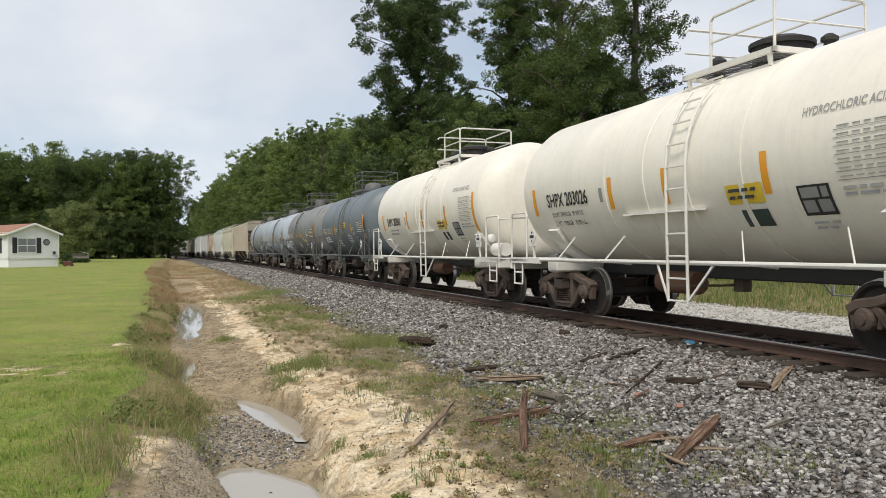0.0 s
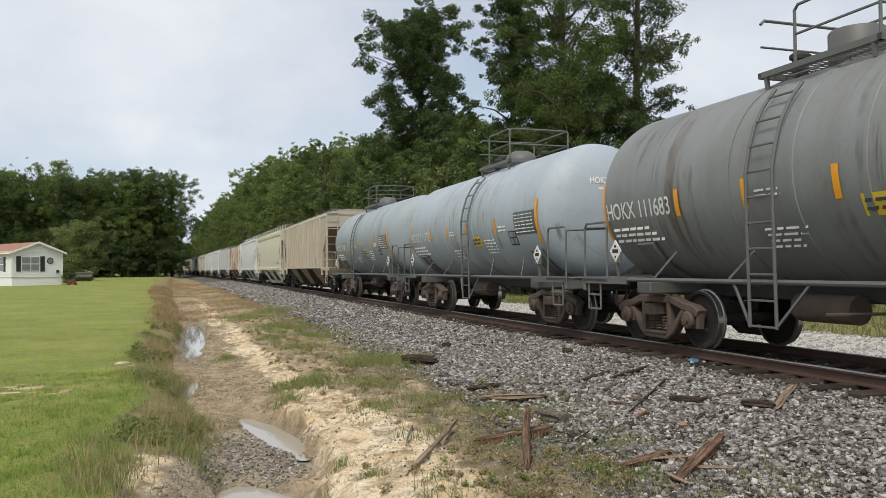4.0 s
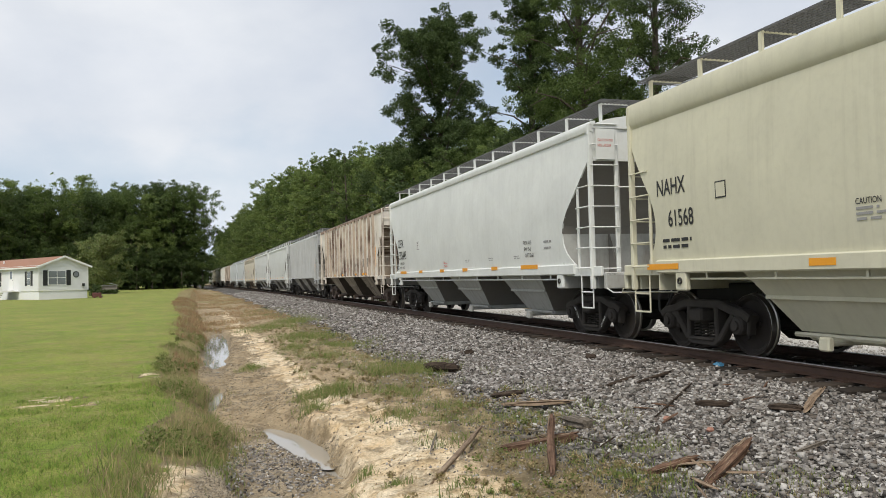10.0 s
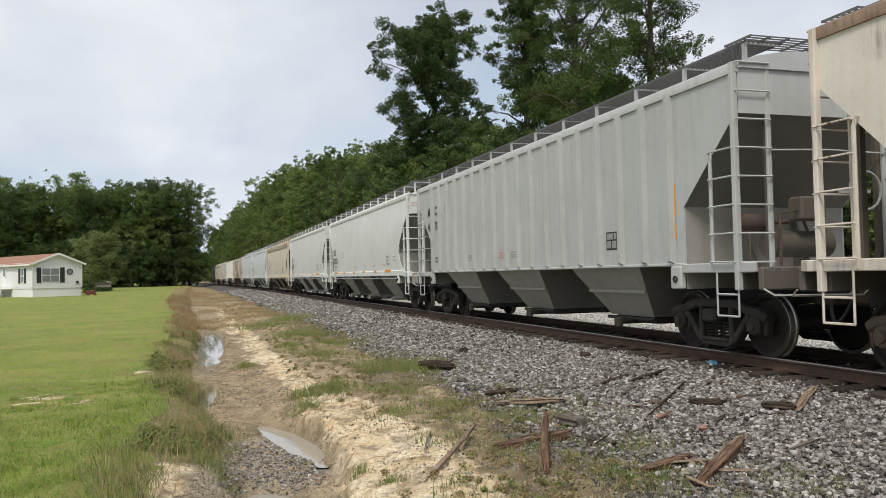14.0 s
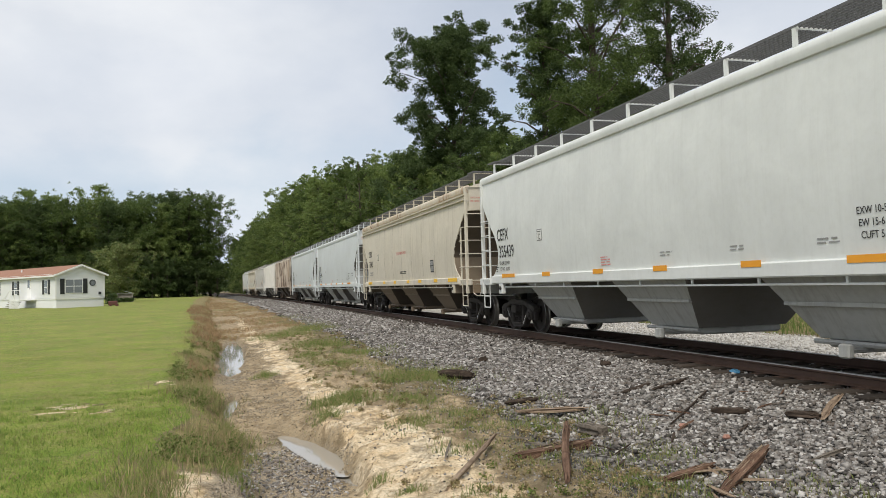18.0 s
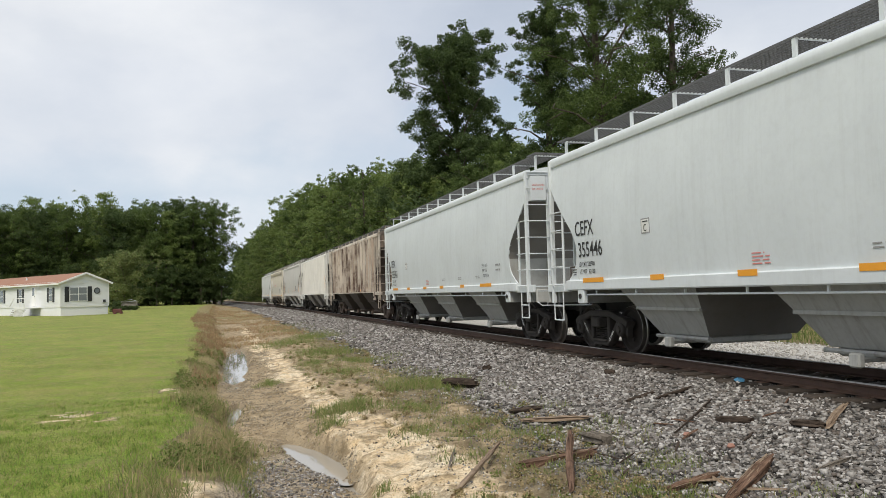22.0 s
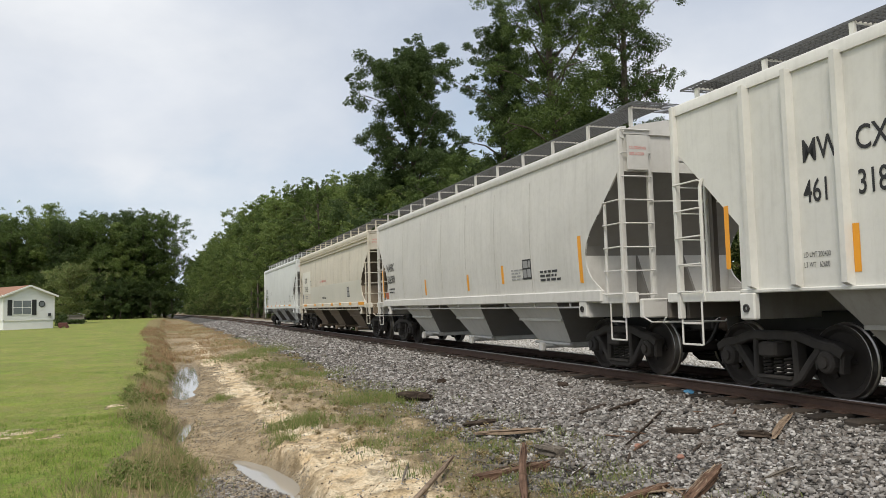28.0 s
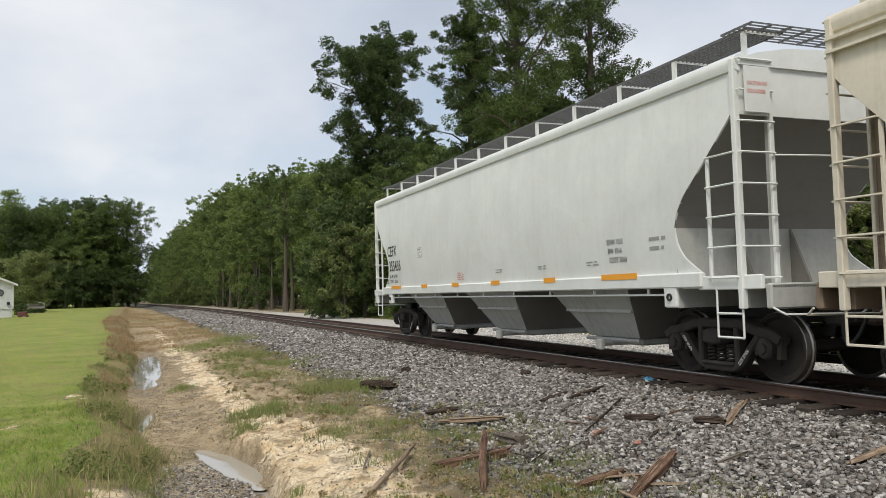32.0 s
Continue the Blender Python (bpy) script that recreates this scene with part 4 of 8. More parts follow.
def hopper(name, label, u0, u1, side, frame_paint, kind, ribs=0, lower=None, hubs=CAST, pockets=3, tone=None, board=4.56, cut=1.08, tall=False, slope_paint=None, bulk=None, chord_paint=None, bite=1.0):
    """A covered hopper car between two couplings at u0 and u1 along the train."""
    L = u1 - u0
    half, hb = L / 2 - 0.32, L / 2 - 0.72
    lower = lower or side
    car = thing(name, label, "hopper car", group="cars of the freight train")
    CARS.append((car, (u0 + u1) / 2))
    zs, ze = 1.36, 4.06
    smooth_side = kind == "smooth"

    def hw(z):
        if smooth_side:
            t = max(0.0, min(1.0, (z - zs) / (ze - zs)))
            return 1.49 + 0.085 * math.sin(math.pi * (0.10 + 0.86 * t))
        return 1.50

    def inset(z):
        """How far the side sheet is cut back from the car's end at height z."""
        if z >= 3.44:
            return 0.0
        if smooth_side:
            return bite * float(np.interp(z, [1.46, 1.55, 1.69, 1.85, 2.06, 2.25, 2.5, 2.81, 3.1, 3.42], [0.80, 0.95, 1.14, 1.24, 1.28, 1.23, 1.05, 0.70, 0.40, 0.08]))
        return cut * min(1.0, (3.44 - z) / (3.44 - zk))
    zk = 2.08 if smooth_side else 2.22   # height at which the sloping end sheet meets the upright one
    back = 1.27 * bite if smooth_side else cut
    levels = [zs + (3.44 - zs) * i / 20 for i in range(20)] + ([] if smooth_side else [zk]) + [3.435, 3.445, 3.65, 3.88, ze]
    levels.sort()
    panels = {}
    for sx in (-1, 1):
        g = Geo()
        outer = [[(sx * hw(z), y, z) for y in (-(hb - inset(z)), -hb / 3, hb / 3, hb - inset(z))] for z in levels]
        inner = [[(p[0] - sx * 0.03, p[1], p[2]) for p in row] for row in outer]
        g.loft(outer, closed=False)
        g.loft(inner, closed=False)
        rim = [r[0] for r in outer] + outer[-1][1:] + [r[-1] for r in outer][::-1][1:] + outer[0][1:-1][::-1]
        g.loft([rim, [(p[0] - sx * 0.03, p[1], p[2]) for p in rim]])
        panels[sx] = part("side_panel", g, side, car, smooth=30)
    for e in (-1, 1):
        part("end_panel", Geo().box(-1.49, 1.49, *sorted((e * hb, e * (hb - 0.03))), 3.40, ze), side, car)
    # roof, with the heavy rounded top chord along each eave
    roof = Geo()
    sect = [(-1.5, 4.02), (-1.46, 4.10), (-1.2, 4.19), (-0.7, 4.28), (0, 4.32), (0.7, 4.28), (1.2, 4.19), (1.46, 4.10), (1.5, 4.02)]
    roof.loft([[(x, y, z) for x, z in sect] for y in (-hb - 0.04, -hb / 2, 0, hb / 2, hb + 0.04)], True, True)
    part("roof", roof, side, car, smooth=30)
    for sx in (-1, 1):
        chord = Geo()
        pr = [(0.0, -0.12), (0.065, -0.10), (0.085, -0.02), (0.075, 0.05), (0.03, 0.09), (-0.06, 0.10)] if smooth_side and not tall else [(0.0, -0.40), (0.04, -0.38), (0.10, -0.27), (0.095, -0.02), (0.07, 0.06), (-0.06, 0.10)] if tall else [(0.0, -0.10), (0.05, -0.10), (0.05, 0.03), (0.02, 0.06), (-0.06, 0.06)]
        chord.loft([[(sx * (1.48 + a), y, 4.06 + b) for a, b in pr] for y in (-hb - 0.02, hb + 0.02)], True, True)
        part("top_chord", chord, chord_paint or frame_paint, car, smooth=50)
        sill = Geo()
        if smooth_side:
            sill.box(sx * 1.53 - 0.05, sx * 1.53 + 0.05, -hb + 0.75, hb - 0.75, 1.25, 1.46, 0, 0.02)
        else:
            sill.box(sx * 1.51 - 0.03, sx * 1.51 + 0.03, -hb + cut, hb - cut, 1.325, 1.375, 0, 0.012)
        for e in (-1, 1):
            sill.box(sx * 1.515 - 0.03, sx * 1.515 + 0.03, *sorted((e * (hb - (0.85 if smooth_side else cut + 0.02)), e * (half - 0.1))), 1.22, 1.40 if smooth_side else 1.36, 0, 0.012)
            yc = hb - (1.42 if smooth_side else cut + 0.16)
            sill.box(sx * 1.52 - 0.05, sx * 1.52 + 0.05, *sorted((e * (yc - 0.14), e * (yc + 0.14))), 0.98, 1.33, 0, 0.02)
            sill.lathe_x([(0.0, 0.055), (0.02 * sx, 0.055), (0.02 * sx, 0.03), (0.0, 0.03)], 10, 1, sx * 1.572, e * yc, 1.13, caps=False)
        part("side_sill", sill, [frame_paint, UNDER], car)
        if smooth_side:
            rod = Geo().tube([(sx * 1.50, -hb + 1.6, 1.16), (sx * 1.50, hb - 1.6, 1.16)], 0.018, 5)
            for k in range(9):
                yy = -hb + 2 + k * (2 * hb - 4) / 8
                rod.box(sx * 1.5 - 0.012, sx * 1.5 + 0.012, yy - 0.02, yy + 0.02, 1.15, 1.25)
            part("brake_pipe", rod, frame_paint, car)
    if ribs:
        rg = None
        for sx in (-1, 1):
            for i in range(ribs):
                y = -(hb - 0.06) + (2 * hb - 0.12) * i / (ribs - 1)
                low = 1.36
                if abs(y) > hb - cut - 0.02:
                    continue
                g = Geo()
                w = 0.05
                g.add([(sx * 1.50, y - w, low), (sx * 1.50, y + w, low), (sx * 1.605, y + w * 0.75, low + 0.05), (sx * 1.605, y - w * 0.75, low + 0.05), (sx * 1.50, y - w, 4.0), (sx * 1.50, y + w, 4.0), (sx * 1.605, y + w * 0.75, 4.0), (sx * 1.605, y - w * 0.75, 4.0)],
                      [(0, 1, 2, 3), (7, 6, 5, 4), (3, 2, 6, 7), (1, 5, 6, 2)])
                # the leading flank's darker paint holds rust and the rib's painted edge shade
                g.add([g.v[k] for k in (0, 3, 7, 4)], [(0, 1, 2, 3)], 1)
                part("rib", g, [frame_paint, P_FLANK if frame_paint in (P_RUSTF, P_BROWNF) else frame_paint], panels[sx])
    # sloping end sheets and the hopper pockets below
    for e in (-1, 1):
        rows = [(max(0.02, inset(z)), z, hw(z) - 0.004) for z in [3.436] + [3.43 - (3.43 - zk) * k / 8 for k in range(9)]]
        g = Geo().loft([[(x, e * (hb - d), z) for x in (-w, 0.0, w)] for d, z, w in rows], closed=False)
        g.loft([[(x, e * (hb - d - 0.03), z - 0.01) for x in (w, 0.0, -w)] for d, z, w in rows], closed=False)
        # end slopes take a darker paint than the side, standing in for shade
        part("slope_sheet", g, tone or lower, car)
        # on white cars the bulkhead's greyer paint stands for white in shade
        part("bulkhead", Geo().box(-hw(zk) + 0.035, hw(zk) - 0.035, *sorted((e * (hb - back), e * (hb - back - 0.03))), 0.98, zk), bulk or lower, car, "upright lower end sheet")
        for x in (-0.5, 0.5):
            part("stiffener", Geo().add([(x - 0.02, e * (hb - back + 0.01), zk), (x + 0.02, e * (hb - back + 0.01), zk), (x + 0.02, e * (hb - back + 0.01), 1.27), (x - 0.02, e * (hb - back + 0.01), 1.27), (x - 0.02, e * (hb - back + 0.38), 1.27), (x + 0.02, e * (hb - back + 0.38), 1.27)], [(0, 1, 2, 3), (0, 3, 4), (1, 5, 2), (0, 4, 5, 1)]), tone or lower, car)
    run = 2 * (hb - 1.9)
    step = run / pockets
    for i in range(pockets):
        c = -run / 2 + step * (i + 0.5)
        top, bot, xb = 1.28, 0.74, 0.86
        crest = 1.36 + (step / 2 - top) * 1.35
        hi = [(-1.47, c - top), (1.47, c - top), (1.47, c + top), (-1.47, c + top)]
        lo = [(-xb, c - bot), (xb, c - bot), (xb, c + bot), (-xb, c + bot)]
        g = Geo()
        for a, b in ((0, 3), (2, 1)):
            g.add([(*hi[b], 1.36), (*hi[a], 1.36), (*lo[a], 0.44), (*lo[b], 0.44)], [(0, 1, 2, 3)])
            mid = [((hi[k][0] * 0.5 + lo[k][0] * 0.5) * 1.012, hi[k][1] * 0.5 + lo[k][1] * 0.5) for k in (a, b)]
            g.beam((*mid[0], 0.90), (*mid[1], 0.90), 0.05, 0.05)
        g.add([(*a, 0.44) for a in lo], [(3, 2, 1, 0)])
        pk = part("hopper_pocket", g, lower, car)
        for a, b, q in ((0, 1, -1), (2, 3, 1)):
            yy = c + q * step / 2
            # slopes between pockets are coloured darker to paint in the shade there
            part("pocket_slope", Geo().add([(*lo[a], 0.44), (*lo[b], 0.44), (*hi[b], 1.36), (*hi[a], 1.36), (hi[b][0], yy, crest), (hi[a][0], yy, crest)], [(3, 2, 1, 0), (5, 4, 2, 3)]), slope_paint or lower, pk, "sloping sheet in darker paint that stands in for shade")
        o = Geo().box(-0.8, 0.8, c - 0.7, c + 0.7, 0.32, 0.45, 0, 0.03).tube([(-1.15, c, 0.34), (1.15, c, 0.34)], 0.045, 8).box(-1.2, -1.1, c - 0.09, c + 0.09, 0.24, 0.42, 0, 0.02).tube([(-0.9, c - 0.8, 0.40), (-0.9, c + 0.8, 0.40)], 0.035, 6)
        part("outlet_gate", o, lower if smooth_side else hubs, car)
    for e in (-1, 1):
        end_gear(car, e, hb, half, frame_paint, lower if smooth_side else P_GEAR, 1 if smooth_side else -1)
        truck(car, e * (L / 2 - (1.86 if smooth_side else 2.0)), hubs)
        for sx in (-1, 1):
            x = sx * 1.535
            yl, yc = e * (hb - 0.58), e * (hb - 0.03)
            ztop = 3.0 if smooth_side else 2.95
            lad = Geo().tube([(x, yl, 1.24), (x, yl, ztop - 0.12), (x - sx * 0.02, yl - e * 0.03, ztop)], 0.028, 6)
            for k in range(5):
                z = 1.36 + 0.39 * k
                lad.tube([(x, yl, z), (x + sx * 0.05, yl, z + 0.01), (x + sx * 0.05, yc, z + 0.01), (x, yc, z)], 0.014, 5)
            part("side_ladder", lad, frame_paint, car)
            part("corner_post", Geo().box(x - 0.045, x + 0.045, yc - 0.04, yc + 0.04, 0.98, 4.1, 0, 0.01), frame_paint, car)
            el = Geo().box(sx * 1.0 - 0.035, sx * 1.0 + 0.035, *sorted((yc, yc + e * 0.05)), 1.24, 4.1, 0, 0.01)
            for k in range(8):
                z = 1.36 + 0.39 * k
                el.tube([(x, yc + e * 0.03, z), (x, yc + e * 0.09, z), (sx * 1.0, yc + e * 0.09, z), (sx * 1.0, yc + e * 0.03, z)], 0.014, 5)
            el.tube([(sx * 1.0, yc + e * 0.06, 2.9), (0.0, yc + e * 0.1, 2.92)], 0.013, 5)
            part("end_ladder", el, frame_paint, car)
            st = Geo()
            for yy in (hb - 0.5, hb - 0.04):
                st.tube([(x, e * yy, 1.25), (x, e * yy, 0.62)], 0.016, 5)
            for zz in (0.62, 0.92):
                st.tube([(x, e * (hb - 0.5), zz), (x, e * (hb - 0.04), zz)], 0.016, 5)
            part("sill_step", st, frame_paint, car)
        part("cut_lever", Geo().tube([(-1.5, e * (half + 0.02), 1.0), (-1.45, e * (half + 0.16), 0.92), (-0.3, e * (half + 0.2), 0.9), (-0.12, e * (half + 0.22), 1.02)], 0.014, 5), frame_paint, car)
    if board:
        for sx in (-1, 1):
            x0, x1 = sorted((sx * 0.62, sx * 1.22))
            part("running_board", lambda: grating_geo(-hb + 0.1, hb - 0.1, x0, x1, board), GRATE, car, "open metal grating walkway", key=("grating", sx, round(hb, 2), board))["kind"] = "stuff"
            for k in range(12):
                y = -hb + 0.18 + k * (2 * hb - 0.36) / 11
                part("board_bracket", lambda: Geo().box(-0.02, 0.02, -0.035, 0.035, 4.16, board).box(*sorted((0, -sx * 0.6)), -0.018, 0.018, board - 0.04, board - 0.015), frame_paint, car, key=("bracket", sx, frame_paint.name, board)).location = (sx * 1.2, y, 0)
        for e in (-1, 1):
            tagged(part("cross_board", lambda: grating_geo(-0.28, 0.28, -1.3, 1.3, 0.01), GRATE, car, key="crossgrate"), kind="stuff").location = (0, e * (hb - 0.2), board)

    def fx(z):
        return -hw(z)
    return car, fx, hb, half


def tank_car(name, label, u0, u1, shell, trim, hubs=CAST, radius=1.5, dome="round", ly=0.0):
    """A tank car between two couplings at u0 and u1 along the train."""
    L = u1 - u0
    half = L / 2 - 0.32
    th = L / 2 - 1.15
    tr = L / 2 - 0.55
    zc = 1.02 + radius
    car = thing(name, label, "tank car", group="cars of the freight train")
    CARS.append((car, (u0 + u1) / 2))
    g = Geo()
    prof = [(-th - 0.0, 0.02)]
    for k in range(1, 9):
        a = math.pi / 2 * k / 8
        prof.append((-th + 0.62 * (1 - math.cos(a)), radius * math.sin(a)))
    prof += [(-th * 0.36, radius), (-th * 0.36, radius + 0.012), (-th * 0.34, radius + 0.012), (-th * 0.34, radius), (th * 0.34, radius), (th * 0.34, radius + 0.012), (th * 0.36, radius + 0.012), (th * 0.36, radius)]
    for k in range(8, 0, -1):
        a = math.pi / 2 * k / 8
        prof.append((tr - 0.62 * (1 - math.cos(a)), radius * math.sin(a)))
    prof.append((tr, 0.02))
    rings = [[(r * math.cos(a), y, zc + r * math.sin(a)) for a in (2 * math.pi * k / 56 for k in range(56))] for y, r in prof]
    g.loft(rings, True, True)
    part("tank", g, shell, car, smooth=30)
    band = Geo()
    for yy in (-0.55, 0.55):
        rr = [[((radius + o) * math.cos(a), yy + w, zc + (radius + o) * math.sin(a)) for a in (2 * math.pi * k / 48 for k in range(48))] for w, o in ((-0.06, 0.002), (-0.05, 0.016), (0.05, 0.016), (0.06, 0.002))]
        band.loft(rr)
    part("tank_band", band, shell, car, smooth=30)
    # underframe: side running rail, diagonal braces, saddles, end platforms
    for sx in (-1, 1):
        part("running_rail", Geo().tube([(sx * 1.46, -half + 0.9, 1.08), (sx * 1.46, half - 0.9, 1.08)], 0.035, 8), trim, car, smooth=True)
        for k in range(-2, 3):
            br = Geo()
            if k == 0:
                continue
            y = k * th * 0.36
            br.beam((sx * 1.45, y, 1.08), (sx * 1.22, y - 0.32 * (1 if k > 0 else -1), 1.52), 0.018, 0.03)
            br.tube([(sx * 1.45, y, 1.08), (sx * 0.9, y, 1.02)], 0.02, 5)
            part("rail_brace", br, trim, car)
    part("center_sill", Geo().box(-0.28, 0.28, -half, half, 0.80, 1.08, 0, 0.02), UNDER, car)
    for e in (-1, 1):
        def ys(a, b):
            return sorted((e * a, e * b))
        sd = Geo()
        rows = []
        for k in range(13):
            a = math.pi * (1.18 + 0.64 * k / 12)
            rows.append([((radius + 0.01) * math.cos(a), e * (L / 2 - 2.1) + w, zc + (radius + 0.01) * math.sin(a)) for w in (-0.22, 0.22)] + [((radius + 0.09) * math.cos(a), e * (L / 2 - 2.1) + w, max(0.78, zc + (radius + 0.09) * math.sin(a))) for w in (0.22, -0.22)])
        sd.loft(rows, True, True)
        sd.box(-1.35, 1.35, *ys(L / 2 - 2.3, L / 2 - 1.9), 0.84, 1.06, 0, 0.03)
        part("saddle", sd, trim, car)
        part("end_platform", Geo().box(-1.5, 1.5, *ys(half - 0.9, half), 1.02, 1.10, 0, 0.015).box(-1.5, 1.5, *ys(half - 0.1, half), 0.86, 1.10, 0, 0.02).box(-1.50, -1.44, *ys(half - 1.5, half), 1.0, 1.12).box(1.44, 1.50, *ys(half - 1.5, half), 1.0, 1.12), trim, car)
        for sx in (-1, 1):
            x = sx * 1.47
            hr = Geo().tube([(x, e * (half - 0.85), 1.08), (x, e * (half - 0.85), 2.0), (x, e * (half - 0.8), 2.08), (x, e * (half - 0.12), 2.08), (x, e * (half - 0.06), 2.0), (x, e * (half - 0.06), 1.08)], 0.021, 6)
            part("end_handrail", hr, trim, car)
            st = Geo()
            for yy in (half - 0.62, half - 0.2):
                st.tube([(x, e * yy, 1.05), (x, e * yy, 0.55)], 0.02, 5)
            for zz in (0.55, 0.8):
                st.tube([(x, e * (half - 0.62), zz), (x, e * (half - 0.2), zz)], 0.02, 5)
            part("sill_step", st, trim, car)
        part("end_handrail", Geo().tube([(-1.47, e * (half - 0.06), 2.0), (-0.5, e * (half - 0.04), 2.05), (0.5, e * (half - 0.04), 2.05), (1.47, e * (half - 0.06), 2.0)], 0.02, 6), trim, car)
        coupler(car, e * (half - 0.05), e)
        truck(car, e * (L / 2 - 1.95), hubs)
        ph = Geo().box(-1.52, -1.50, *ys(half - 1.38, half - 1.08), 1.36, 1.66).beam((-1.47, e * (half - 1.23), 1.1), (-1.5, e * (half - 1.23), 1.4), 0.04, 0.04)
        part("placard_holder", ph, trim, car)
        pl = Geo()
        cy, cz, r = e * (half - 1.23), 1.56, 0.19
        pl.add([(-1.53, cy, cz - r), (-1.53, cy - r, cz), (-1.53, cy, cz + r), (-1.53, cy + r, cz), (-1.522, cy, cz - r), (-1.522, cy - r, cz), (-1.522, cy, cz + r), (-1.522, cy + r, cz)], [(0, 1, 2, 3), (7, 6, 5, 4), (0, 4, 5, 1), (1, 5, 6, 2), (2, 6, 7, 3), (3, 7, 4, 0)])
        pc = part("hazard_placard", pl, WHITEINK, car, "white diamond hazard placard")
        hd = Geo()
        hd.box(-1.536, -1.532, cy - 0.09, cy + 0.09, cz - 0.03, cz + 0.03).box(-1.536, -1.532, cy - 0.03, cy + 0.03, cz + 0.06, cz + 0.1).box(-1.536, -1.532, cy - 0.02, cy + 0.02, cz - 0.12, cz - 0.08)
        part("placard_print", hd, BLACK, pc)
    res = Geo().tube([(-0.45, 0.5, 0.72), (-0.45, 1.5, 0.72)], 0.19, 12)
    part("air_reservoir", res, RUSTY if trim.name.startswith("white") else hubs, car, smooth=40)
    part("bottom_outlet", Geo().tube([(0, 0, 1.0), (0, 0, 0.6)], 0.14, 10).box(-0.22, 0.22, -0.2, 0.2, 0.82, 0.9).tube([(0, 0, 0.7), (-1.2, 0.3, 0.7)], 0.02, 5), hubs, car)
    # top platform with railings, ladders on both sides, manway and valves
    top = zc + radius
    py = ly - 0.15
    tagged(part("top_platform", lambda: grating_geo(-1.0, 1.0, -0.8, 0.8, 0.0), GRATE, car, key="topgrate"), kind="stuff").location = (0, py, top + 0.02)
    fr = Geo()
    for yy in (-1.0, 1.0):
        fr.box(-0.83, 0.83, yy - 0.03, yy + 0.03, top - 0.05, top + 0.03)
    for xx in (-0.8, 0.8):
        fr.box(xx - 0.03, xx + 0.03, -1.03, 1.03, top - 0.05, top + 0.03)
        for yy in (-0.9, 0.9):
            fr.beam((xx, yy, top), (xx * 0.97, yy, zc + math.sqrt(radius ** 2 - 0.6)), 0.05, 0.05)
    part("platform_frame", fr, trim, car).location = (0, py, 0)
    for sx in (-1, 1):
        x = sx * 0.8
        for y0, y1 in ((-1.0, 0.35),) if sx < 0 else ((-1.0, 1.0),):
            part("top_railing", Geo().tube([(x, y0, top), (x, y0, top + 0.72), (x, y0 + 0.06, top + 0.78), (x, y1 - 0.06, top + 0.78), (x, y1, top + 0.72), (x, y1, top)], 0.022, 6).tube([(x, y0, top + 0.4), (x, y1, top + 0.4)], 0.018, 5), trim, car).location = (0, py, 0)
    for e in (-1, 1):
        part("top_railing", Geo().tube([(-0.8, e * 1.0, top + 0.72), (-0.74, e * 1.0, top + 0.78), (0.74, e * 1.0, top + 0.78), (0.8, e * 1.0, top + 0.72)], 0.022, 6).tube([(-0.8, e * 1.0, top + 0.4), (0.8, e * 1.0, top + 0.4)], 0.018, 5), trim, car).location = (0, py, 0)
        for sx in (-1, 1):
            lad = Geo()
            for yy in (-0.24, 0.24):
                pts = [(sx * 1.56, yy, 0.5), (sx * 1.58, yy, 1.5), (sx * 1.60, yy, zc)] + [(sx * (radius + 0.1) * math.cos(a), yy, zc + (radius + 0.1) * math.sin(a)) for a in (0.2, 0.4, 0.6, 0.8)]
                lad.tube(pts, 0.024, 6)
            for k in range(11):
                z = 0.52 + 0.33 * k
                if z < zc:
                    xx = 1.56 + 0.04 * min(1, (z - 0.5) / 2)
                else:
                    xx = math.sqrt(max(0.2, (radius + 0.1) ** 2 - (z - zc) ** 2))
                lad.tube([(sx * xx, -0.24, z), (sx * xx, 0.24, z)], 0.016, 5)
            lad.beam((sx * 1.56, -0.24, 0.52), (sx * 1.45, -0.7, 1.08), 0.03, 0.03)
            lad.beam((sx * 1.56, 0.24, 0.52), (sx * 1.45, 0.7, 1.08), 0.03, 0.03)
            if e < 0:
                part("tank_ladder", lad, trim, car).location = (0, ly, 0)
    mw = Geo()

    def turn_z(profile, cx, cy):
        mw.loft([[(cx + r * math.cos(a), cy + r * math.sin(a), z) for a in (2 * math.pi * k / 18 for k in range(18))] for r, z in profile], True, True)
    if dome == "round":
        turn_z([(0.42, top - 0.1), (0.42, top + 0.16), (0.36, top + 0.3), (0.22, top + 0.38), (0.04, top + 0.41)], 0, 0.1)
    elif dome == "drum":
        turn_z([(0.36, top - 0.1), (0.36, top + 0.42), (0.34, top + 0.45), (0.05, top + 0.46)], 0, 0.1)
    else:
        turn_z([(0.42, top - 0.1), (0.42, top + 0.24), (0.47, top + 0.24), (0.47, top + 0.31), (0.30, top + 0.38), (0.05, top + 0.40)], 0, -0.25)
    part("manway", mw, trim if dome != "bolted" else UNDER, car, "domed manway cover", 40).location = (0, py, 0)
    for vx, vy, vh in ((-0.2, 0.95, 0.32), (0.15, -1.0, 0.22), (-0.45, 0.6, 0.2)):
        part("safety_valve", Geo().tube([(vx, vy, top - 0.1), (vx, vy, top + vh - 0.06), (vx, vy, top + vh - 0.05), (vx, vy, top + vh), (vx, vy, top + vh + 0.05)], [0.08, 0.08, 0.12, 0.12, 0.05], 10), UNDER, car).location = (0, py, 0)

    def fx(z):
        return -math.sqrt(max(0.05, radius ** 2 - (z - zc) ** 2)) - 0.004
    return car, fx, th, zc, radius

